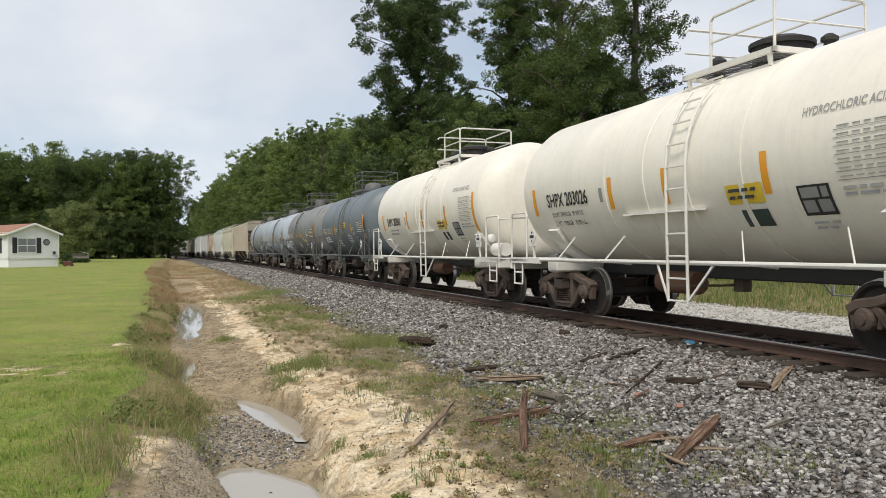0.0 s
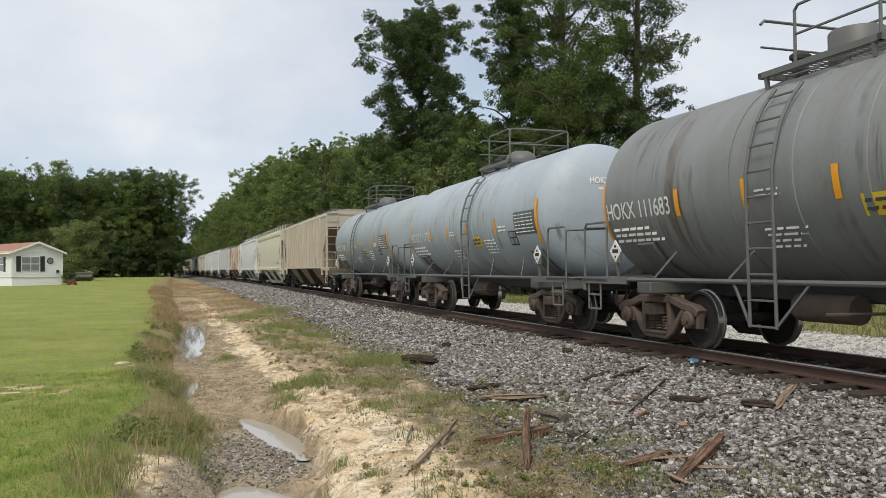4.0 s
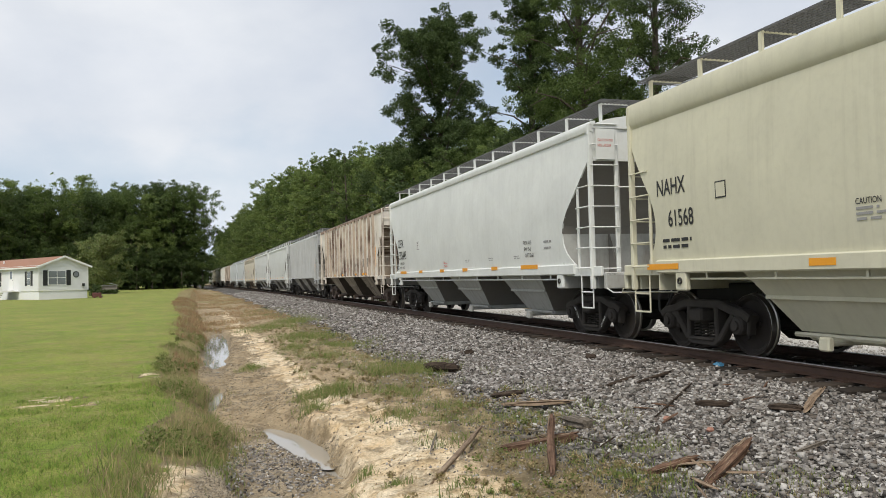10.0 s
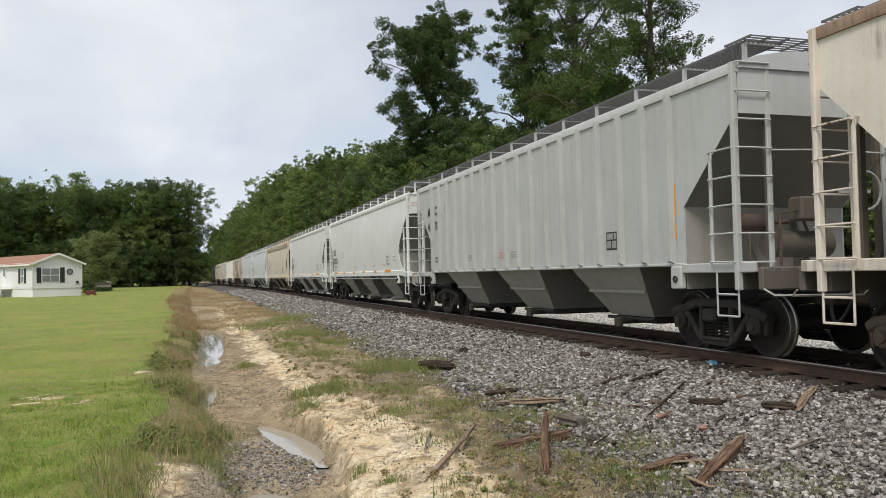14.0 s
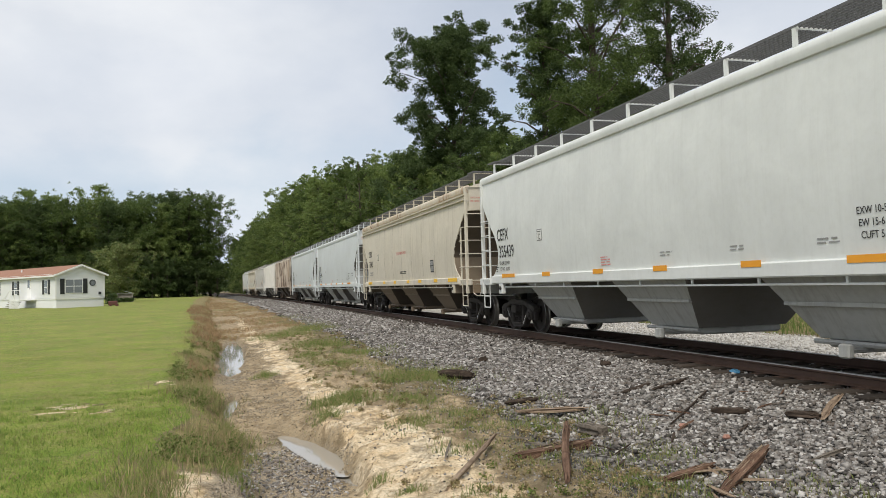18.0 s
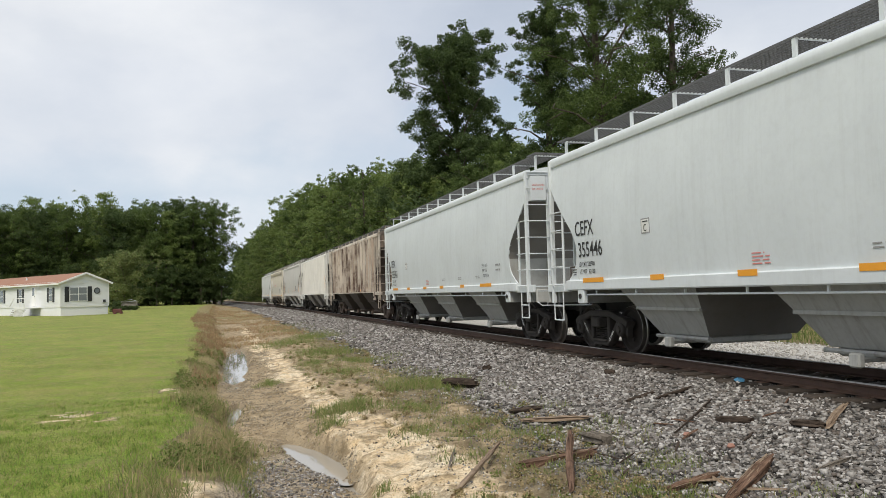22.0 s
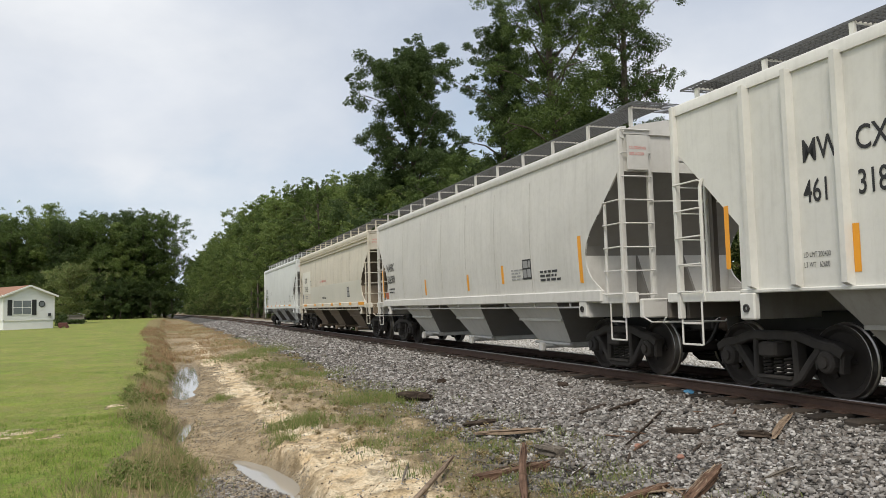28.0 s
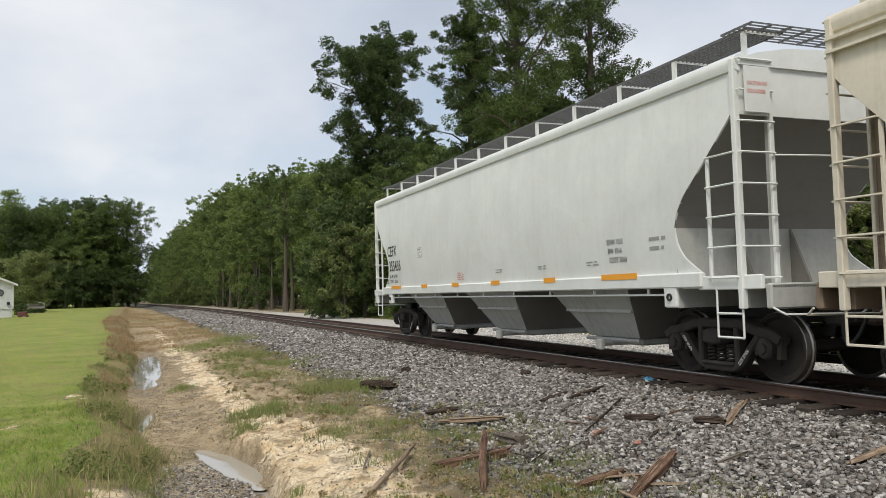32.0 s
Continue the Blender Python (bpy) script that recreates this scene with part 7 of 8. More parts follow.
def build_trees():
    # the tall hardwoods beyond the track
    big = [(16.7, 66, 26.2, 4.5, 0.05, 58000, 0.175, 11, "tall dense dark hardwood", LEAF_C, 0.0, 40),
           (13.2, 71, 14.4, 3.6, 0.04, 14000, 0.16, 12, "light green hardwood at the wood's edge", LEAF_B, 0.0, 22),
           (20.3, 60, 15.0, 3.0, 0.05, 13000, 0.15, 13, "green hardwood filling a gap", LEAF_A, 0.0, 20),
           (23.4, 50, 22.5, 2.7, 0.05, 32000, 0.135, 14, "tall vine-clad hardwood", LEAF_C, 0.0, 40),
           (27.0, 45, 27.0, 3.7, 0.05, 38000, 0.125, 15, "tall hardwood with a thick trunk", LEAF_A, 0.0, 40),
           (31.9, 44, 24.5, 3.0, 0.06, 23000, 0.12, 16, "tall hardwood with ragged limbs", LEAF_C, 0.1, 30),
           (25.3, 51, 16.0, 3.6, 0.04, 10000, 0.18, 17, "dense green undergrowth tree", LEAF_C, 0.0, 20),
           (29.4, 47, 15.0, 3.4, 0.04, 10000, 0.18, 18, "dense green undergrowth tree", LEAF_A, 0.0, 20),
           (18.6, 58, 12.0, 3.4, 0.04, 9000, 0.17, 19, "bushy young tree", LEAF_A, 0.0, 20),
           (21.8, 53, 12.0, 3.0, 0.04, 8000, 0.17, 20, "bushy young tree", LEAF_B, 0.0, 20),
           (33.8, 49, 11.0, 2.8, 0.06, 6000, 0.17, 21, "bushy young tree", LEAF_A, 0.0, 18),
           (14.9, 63, 11.5, 3.2, 0.03, 8000, 0.18, 22, "bushy young tree", LEAF_B, 0.0, 20)]
    for az, dist, h, sp, base, leaves, leaf, seed, lab, mat, lean, limbs in big:
        x, y = polar(az, dist)
        plant("tree", lab + " standing behind the track", tree_parts(seed, h, sp, base, leaves, leaf, limbs, mat, 1, lean), pose(x, y, gz(x, y) - 0.1), group="wood beyond the track")
    # rows along the right of the line, further and further off
    kinds = [tree_parts(40 + k, 20, 3.1, 0.12, 6500, 0.23, 26, (LEAF_A, LEAF_B, LEAF_A, LEAF_B, LEAF_B)[k]) for k in range(5)]
    small = [tree_parts(60 + k, 10, 3.0, 0.02, 2600, 0.25, 11, (LEAF_C, LEAF_A, LEAF_D)[k]) for k in range(3)]
    rnd = random.Random(8)
    y, k = 70.0, 0
    while y < 340:
        for row in range(2):
            off = 8.6 + 5.5 * row + rnd.uniform(-0.8, 1.2) + (2.5 if y < 95 else 0)
            x = float(track_x(y)) + off
            h = (21.0 + 8.0 * rnd.random()) * (1 if row else 0.9) / 20
            h = min(h, np.interp(y, [70, 100, 150, 200], [0.78, 0.97, 1.2, 1.5]))
            sc = Matrix.Diagonal((h * rnd.uniform(0.9, 1.1), h * rnd.uniform(0.9, 1.1), h, 1))
            t = plant("tree", ("light green" if k % 5 in (1, 3) else "dark green") + " tree in the wood along the track", kinds[k % 5], pose(x, y + rnd.uniform(-2, 2), 0.1, 0, 0, rnd.uniform(0, 360)) @ sc, group="wood along the track")
            k += 1
        x = float(track_x(y)) + 6.6 + rnd.uniform(0, 1.2) + (3.0 if y < 95 else 0)
        sc = rnd.uniform(0.3, 0.6) if 80 < y < 160 else rnd.uniform(0.45, 0.8)
        plant("small_tree", "bushy small tree at the edge of the wood", small[k % 3], pose(x, y + 1, 0.1, 0, 0, rnd.uniform(0, 360)) @ Matrix.Scale(sc, 4), group="undergrowth along the track")
        y += 4.2 + y * 0.012 + rnd.uniform(0, 1.5)
    # slim bare-stemmed trees at the wood's edge
    slim = [tree_parts(70 + k, 15, 1.7, 0.5, 1100, 0.2, 10, (LEAF_A, LEAF_B, LEAF_C)[k]) for k in range(3)]
    for i in range(16):
        y = 82 + 4.6 * i + rnd.uniform(-1.5, 1.5)
        x = float(track_x(y)) + 6.6 + rnd.uniform(0, 1.6)
        plant("tree", "slim tree with a bare trunk beside the wood", slim[i % 3], pose(x, y, 0.1, 0, 0, rnd.uniform(0, 360)) @ Matrix.Scale(rnd.uniform(0.8, 1.1), 4), group="wood along the track")
    # undergrowth below the tall trees
    for az in np.arange(12.5, 58, 1.5):
        dist = 47 + 10 * max(0, (24 - az) / 12) + rnd.uniform(-2, 2)
        x, y = polar(az, dist)
        plant("small_tree", "dark bushy undergrowth below tall trees", small[k % 3], pose(x, y, 0.2, 0, 0, rnd.uniform(0, 360)) @ Matrix.Scale(rnd.uniform(0.6, 0.95), 4), group="undergrowth along the track")
        k += 1
    # the wood across the lawn
    left = [tree_parts(80 + k, 22, 4.8, 0.04, 8500, 0.30, 34, (LEAF_A, LEAF_C, LEAF_B, LEAF_A)[k]) for k in range(4)]
    for i in range(26):
        x = -2.8 - i * 3.4 + rnd.uniform(-1, 1)
        y = 188 + rnd.uniform(-4, 6) - 0.15 * i
        h = rnd.uniform(1.0, 1.24) * (1.0 + 0.003 * i) * (0.97 if i else 0.95)
        plant("tree", "dark green tree in the wood behind the lawn", left[k % 4], pose(x, y, 0.3, 0, 0, rnd.uniform(0, 360)) @ Matrix.Diagonal((h * 0.95, h * 0.95, h, 1)), group="wood behind the lawn")
        k += 1
        if i % 1 == 0:
            plant("small_tree", "dark undergrowth at the foot of the wood", small[0], pose(x + 1.6, y - 5 + rnd.uniform(-1, 1), 0.3, 0, 0, rnd.uniform(0, 360)) @ Matrix.Scale(rnd.uniform(0.7, 1.05), 4), group="undergrowth behind the lawn")
    for i in range(14):
        x, y = -6 - i * 6 + rnd.uniform(-2, 2), 203 + rnd.uniform(-3, 6)
        h = rnd.uniform(1.05, 1.25)
        plant("tree", "dark green tree deep in the wood behind the lawn", left[k % 4], pose(x, y, 0.3, 0, 0, rnd.uniform(0, 360)) @ Matrix.Scale(h, 4), group="wood behind the lawn")
        k += 1
    # left of the line beyond the lawn
    for i in range(10):
        y = 205 + i * 14
        x = float(track_x(y)) - 10.5 + rnd.uniform(-1, 0.5)
        plant("tree", "dark green tree beside the far track", kinds[(k * 2) % 5], pose(x, y, 0.3, 0, 0, rnd.uniform(0, 360)) @ Matrix.Scale(rnd.uniform(0.85, 1.05), 4), group="wood along the track")
        k += 1
    # the rounded tree on the lawn
    x, y = polar(-6.45, 121)
    plant("lawn_tree", "rounded thin-leaved tree standing alone on the lawn", tree_parts(97, 8.6, 3.5, 0.06, 5000, 0.22, 16, LEAF_D, 1, 0, 1.2), pose(x, y, gz(x, y) - 0.05))
    # a tree beside the lawn whose limb reaches out
    x, y = polar(-36.4, 30)
    plant("lawn_tree", "green tree beside the lawn with a reaching limb", tree_parts(98, 11.0, 2.7, 0.5, 6000, 0.12, 14, LEAF_A), pose(x, y, gz(x, y) - 0.05))
    # woods too far or deep to count
    rng = np.random.default_rng(5)
    def mass(name, label, cs, rs, leaves, leaf, mat):
        cs, rs = np.array(cs), np.array(rs)
        v, f = leaf_cloud(cs, rs, np.full(len(cs), leaves // len(cs)), leaf, rng)
        tagged(new(name, fast_mesh(name, v, f, mat)), label, "woodland", kind="stuff")
    cs, rs = [], []
    for i in range(150):
        y = rng.uniform(70, 420)
        cs.append((float(track_x(y)) + rng.uniform(16, 30), y, rng.uniform(1, 15)))
        rs.append(rng.uniform(2.5, 4.5))
    mass("distant_wood", "deep dark wood behind the trackside trees", cs, rs, 30000, 0.5, LEAF_C)
    cs, rs = [], []
    for i in range(170):
        cs.append((-8 - rng.uniform(0, 95), rng.uniform(205, 240), rng.uniform(1, 21)))
        rs.append(rng.uniform(3, 5))
    mass("distant_wood", "deep dark wood behind the lawn", cs, rs, 30000, 0.7, LEAF_C)
    cs, rs = [], []
    for i in range(130):
        az = rng.uniform(12, 56)
        x, y = polar(az, rng.uniform(58, 75) - 14 * max(0.0, (az - 30) / 26))
        cs.append((x, y, rng.uniform(0.5, 9)))
        rs.append(rng.uniform(1.6, 3))
    mass("distant_wood", "deep dark wood behind the tall trees", cs, rs, 32000, 0.3, LEAF_C)
    cs, rs = [], []
    for i in range(60):
        y = rng.uniform(420, 700)
        cs.append((float(track_x(y)) + rng.uniform(-45, 30), y, rng.uniform(0, 14)))
        rs.append(rng.uniform(6, 10))
    mass("distant_wood", "hazy distant wood where the track vanishes", cs, rs, 9000, 1.4, LEAF_C)


build_trees()

# ---- grasses ----
GRASS = islands("short_lawn_grass", [(0.16, 0.22, 0.04), (0.23, 0.30, 0.055), (0.31, 0.35, 0.08), (0.36, 0.32, 0.14)], 0.8, "island", 0.1, 0.15)
DRYG = islands("dry_tall_grass", [(0.18, 0.145, 0.07), (0.31, 0.245, 0.125), (0.42, 0.335, 0.19), (0.21, 0.155, 0.09), (0.20, 0.22, 0.075)], 0.85, "island", 0.1, 0.15)
WEED = islands("green_weeds", [(0.09, 0.135, 0.03), (0.15, 0.20, 0.05), (0.21, 0.23, 0.08), (0.28, 0.23, 0.12)], 0.85, "island", 0.1, 0.15)
TUFT = islands("fresh_lawn_tuft", [(0.10, 0.17, 0.025), (0.17, 0.27, 0.04), (0.24, 0.34, 0.055), (0.20, 0.19, 0.07)], 0.8, "island", 0.1, 0.15)
STRAW = islands("straw_growth", [(0.22, 0.135, 0.07), (0.34, 0.22, 0.12), (0.42, 0.30, 0.17), (0.22, 0.20, 0.08)], 0.85, "island", 0.1, 0.2)


def blades(name, label, x, y, h, mat, rng, width=0.006, lean=0.35, sink=0.01, short=False):
    n = len(x)
    z = ground_z(x, y) - sink
    a = rng.uniform(-1.35, 1.35, n)
    l = rng.normal(0, lean, n) * h
    la = rng.uniform(0, 6.283, n)
    w = width * rng.uniform(0.7, 1.4, n)
    dx, dy = np.cos(a) * w, np.sin(a) * w
    tx, ty = np.cos(la) * l, np.sin(la) * l
    v = np.stack([np.stack([x - dx, y - dy, z], -1), np.stack([x + dx, y + dy, z], -1),
                  np.stack([x + dx * 0.7 + tx * 0.4, y + dy * 0.7 + ty * 0.4, z + h * 0.6], -1), np.stack([x - dx * 0.7 + tx * 0.4, y - dy * 0.7 + ty * 0.4, z + h * 0.6], -1),
                  np.stack([x + tx, y + ty, z + h], -1)], 1).reshape(-1, 3)
    m = 3 if short else 5
    if short:
        v = v.reshape(n, 5, 3)[:, [0, 1, 4]].reshape(-1, 3)
    i = (np.arange(n) * m)[:, None]
    f = i + np.array([[0, 1, 2]]) if short else np.concatenate([i + np.array([[0, 1, 2]]), i + np.array([[0, 2, 3]]), i + np.array([[3, 2, 4]])])
    me = fast_mesh(name, v, f, mat)
    up = np.stack([rng.normal(0, 0.3, n), rng.normal(0, 0.3, n) - 0.15, np.ones(n)], -1)
    up /= np.linalg.norm(up, axis=1)[:, None]
    me.polygons.foreach_set("use_smooth", [True] * len(me.polygons))
    me.normals_split_custom_set_from_vertices(np.repeat(up, m, axis=0).tolist())
    return tagged(new(name, me), label, "grass", kind="stuff")


def build_grass():
    rng = np.random.default_rng(21)
    # lawn
    n = 160000
    y = 4.8 + 22 * rng.uniform(0, 1, n) ** 1.6
    xl = ditch_l(y)
    x = xl - 0.35 - (1.5 + y * 0.42) * rng.uniform(0, 1, n) ** 0.9
    bare = np.maximum(0, 1 - ((x + 2.0 + 0.25 * (y - 12.4)) / 0.75) ** 2 - ((y - 12.4) / 1.0) ** 2)
    patch = vnoise(x, y, 0.9, 61, 3)
    keep = (bare < 0.1) & (rng.uniform(0, 1, n) < 0.15 + 1.6 * (patch - 0.25))
    h = rng.uniform(0.01, 0.04, n) * (0.4 + patch)
    blades("lawn_grass", "short patchy green lawn grass", x[keep], y[keep], h[keep], GRASS, rng, 0.006, 1.1, short=True)
    # longer tufts in the lawn close by
    tx, ty, th = [], [], []
    for k in range(800):
        y0 = 5.2 + 9 * rng.uniform(0, 1) ** 1.4
        x0 = -0.6 - (0.6 + 0.36 * y0) * rng.uniform(0, 1) ** 1.3
        m = int(rng.uniform(20, 90))
        r = rng.uniform(0.04, 0.16)
        tx.append(rng.normal(x0, r, m)), ty.append(rng.normal(y0, r, m)), th.append(rng.uniform(0.015, 0.07, m))
    blades("lawn_tufts", "longer bright green tufts in the lawn", np.concatenate(tx), np.concatenate(ty), np.concatenate(th), TUFT, rng, 0.005, 0.9, short=True)
    # tall dry grass along the ditch, in uneven clumps
    cx, cy, ch = [], [], []
    for k in range(1250):
        y0 = 5.6 + 55 * rng.uniform(0, 1) ** 1.8
        xl0 = float(ditch_l(y0))
        w0 = np.interp(y0, [5, 8, 10, 30, 60], [0.2, 0.28, 0.80, 0.9, 1.5])
        x0 = xl0 + 0.04 - w0 * rng.uniform(0, 1) ** 1.2
        if y0 < 8.7:
            x0 = -0.52 - 0.35 * rng.uniform(0, 1) ** 2
            if rng.uniform(0, 1) > 0.35:
                continue
        patch = float(vnoise(np.array([x0]), np.array([y0]), 0.8, 63, 3)[0])
        if rng.uniform(0, 1) > 0.12 + 2.8 * (patch - 0.38):
            continue
        m = int(rng.uniform(15, 60))
        r = rng.uniform(0.05, 0.18) * (1 + y0 / 40)
        cx.append(rng.normal(x0, r, m)), cy.append(rng.normal(y0, r * 1.5, m))
        ch.append(np.full(m, rng.uniform(0.03, 0.11) + 0.10 * (patch > 0.60)) * rng.uniform(0.35, 1.15, m))
    x, y, h = np.concatenate(cx), np.concatenate(cy), np.concatenate(ch)
    half_ = rng.uniform(0, 1, len(x)) < np.interp(y, [8, 16, 24, 40], [0.38, 0.45, 0.7, 0.85])
    blades("dry_grass", "tall dry straw-coloured grass along the ditch", x[half_], y[half_], h[half_], DRYG, rng, 0.0035, 0.75)
    blades("ditch_grass", "tall green grass along the ditch", x[~half_], y[~half_], h[~half_] * 0.9, WEED, rng, 0.004, 0.75)
    # weeds in tufts on the bank
    X, Y, H = [], [], []
    spots = [(4.0, 14.8, 0.55, 0.24, 900), (3.3, 15.1, 0.5, 0.22, 600), (2.0, 12.9, 0.35, 0.24, 420), (1.6, 13.0, 0.3, 0.18, 260), (1.5, 11.9, 0.25, 0.15, 200), (2.9, 12.2, 0.4, 0.16, 300), (2.6, 10.6, 0.3, 0.13, 200), (3.4, 10.7, 0.5, 0.13, 420), (1.52, 8.0, 0.12, 0.12, 70), (1.66, 7.15, 0.14, 0.10, 80), (1.26, 7.35, 0.07, 0.08, 30), (2.6, 18.5, 0.6, 0.2, 500), (3.0, 24.0, 0.9, 0.3, 800), (2.2, 30, 1.1, 0.3, 700), (3.6, 33, 0.9, 0.35, 600), (3.7, 6.4, 0.5, 0.12, 420), (4.3, 7.3, 0.4, 0.12, 320), (3.2, 7.9, 0.5, 0.09, 300), (3.8, 9.4, 0.5, 0.12, 420), (3.0, 9.8, 0.5, 0.10, 340), (0.9, 17.5, 0.25, 0.18, 200), (4.6, 5.4, 0.4, 0.1, 200), (-0.15, 8.9, 0.25, 0.14, 260), (0.1, 8.4, 0.25, 0.12, 220), (3.4, 21, 0.6, 0.22, 500), (2.2, 21.0, 0.4, 0.18, 300)]
    for sx, sy, r, hh, cnt in spots:
        cnt = int(cnt * 1.7)
        X.append(rng.normal(sx, r * 0.5, cnt)), Y.append(rng.normal(sy, r * 0.7, cnt)), H.append(rng.uniform(0.3, 0.85, cnt) * hh)
    n = 26000
    y = 5 + 45 * rng.uniform(0, 1, n) ** 1.5
    x = rng.uniform(1.7, 4.9, n)
    k = vnoise(x, y, 1.3, 81, 3) > 0.60 - 0.03 * (x > 2.6) + 0.06 * (y < 9)
    X.append(x[k]), Y.append(y[k]), H.append(rng.uniform(0.03, 0.16, k.sum()))
    X, Y, H = np.concatenate(X), np.concatenate(Y), np.concatenate(H)
    blades("weeds", "low green and straw-coloured weeds on the sandy bank", X, Y, H, WEED, rng, 0.004, 0.75)
    # small leafy plants
    for nm, lab, mt, cnt in (("leafy_weeds", "small leafy green weeds on the bank", WEED, 170), ("withered_weeds", "low withered brown weeds on the bank", DRYG, 520), ("ditch_weeds", "olive leafy weeds along the edge of the ditch", WEED, 700)):
        y = 5.2 + 26 * rng.uniform(0, 1, cnt) ** 1.5
        x = np.interp(y, DITCH_Y, DITCH_R) + 0.3 + 2.4 * rng.uniform(0, 1, cnt) ** 0.8
        if nm == "ditch_weeds":
            y = 8.6 + 20 * rng.uniform(0, 1, cnt) ** 1.3
            x = ditch_l(y) + 0.08 - np.interp(y, [8.6, 30], [0.75, 0.9]) * rng.uniform(0, 1, cnt)
        k = vnoise(x, y, 0.9, 85, 3) > 0.45
        x, y = x[k], y[k]
        r = rng.uniform(0.03, 0.10, len(x)) * (1.35 if nm == "ditch_weeds" else 1.0)
        v, f = leaf_cloud(np.stack([x, y, ground_z(x, y) + r * 0.55], -1), r, rng.integers(25, 80, len(x)), 0.016, rng)
        tagged(new(nm, fast_mesh(nm, v, f, mt)), lab, "weeds", kind="stuff")
    # low brown litter and dead stalks between the sand and the ballast
    n = 16000
    y = 5 + 17 * rng.uniform(0, 1, n) ** 1.4
    x = 3.55 + rng.normal(0, 0.62, n)
    k = (vnoise(x, y, 1.1, 83, 3) > 0.47) & (x > 2.4) & (x < 4.9)
    blades("dead_stalks", "low brown dead stalks and litter beside the ballast", x[k], y[k], rng.uniform(0.015, 0.07, k.sum()), DRYG, rng, 0.004, 1.6)
    # rough dry growth further along the ditch
    n = 30000
    y = 32 + 110 * rng.uniform(0, 1, n) ** 1.3
    lo = ditch_l(y) - 0.35
    x = lo + (track_x(y) - 4.6 - lo) * rng.uniform(0, 1, n) ** 1.25
    k = vnoise(x, y, 0.4, 91, 4) > 0.52
    blades("dry_growth", "straw-coloured rough growth along the far ditch", x[k], y[k], rng.uniform(0.05, 0.2, k.sum()), STRAW, rng, 0.010, 0.9)
    n = 9000
    y = 17 + 55 * rng.uniform(0, 1, n) ** 1.2
    x = ditch_l(y) + 0.1 - np.interp(y, [17, 30, 60], [0.5, 0.9, 1.6]) * rng.uniform(0, 1, n)
    k = (vnoise(x, y, 0.6, 93, 3) > 0.45) & (rng.uniform(0, 1, n) < np.interp(y, [17, 30], [0.15, 1.0]))
    russet = islands("russet_weeds", [(0.15, 0.085, 0.045), (0.25, 0.145, 0.08), (0.33, 0.21, 0.12), (0.17, 0.15, 0.06)], 0.85, "island", 0.1, 0.15)
    blades("russet_weeds", "russet dry weeds at the edge of the ditch", x[k], y[k], rng.uniform(0.06, 0.22, k.sum()), russet, rng, 0.006, 0.8)
    # rough green behind the track, its colour darkened for the trees' shade
    n = 34000
    y = 10 + 55 * rng.uniform(0, 1, n) ** 1.2
    x = track_x(y) + 6.4 + 13 * rng.uniform(0, 1, n) ** 1.2
    verge = islands("shaded_verge_grass", [(0.06, 0.09, 0.02), (0.10, 0.145, 0.032), (0.15, 0.19, 0.05), (0.20, 0.19, 0.075)], 0.8, "island", 0.1, 0.2)
    blades("verge_grass", "rank grass behind the track, coloured dark for tree shade", x, y, rng.uniform(0.05, 0.26, n) * (0.2 + 1.4 * vnoise(x, y, 0.35, 95, 3)), verge, rng, 0.012, 0.5)


build_grass()

# ---- the manufactured home on the lawn ----
SIDING = plain("pale_grey_vinyl_siding", (0.76, 0.77, 0.78), 0.6, 0, 0.04, 2.0)
SKIRT = plain("white_vinyl_skirting", (0.78, 0.79, 0.80), 0.6, 0, 0.04, 2.0)
ROOFT = plain("red_brown_shingles", (0.30, 0.155, 0.10), 0.85, 0, 0.15, 1.5)
TRIMW = plain("white_house_trim", (0.80, 0.80, 0.79), 0.6, 0, 0.04)
SHUT = plain("black_shutter", (0.03, 0.032, 0.035), 0.6)
GLASS = plain("dim_window_glass", (0.20, 0.22, 0.24), 0.08, 0, 0.3, 1.0)
BOARDG = plain("grey_weathered_wood", (0.25, 0.225, 0.19), 0.9, 0, 0.3, 4.0)


BOARDD = plain("dark_weathered_board", (0.055, 0.042, 0.033), 0.95, 0, 0.4, 7.0)


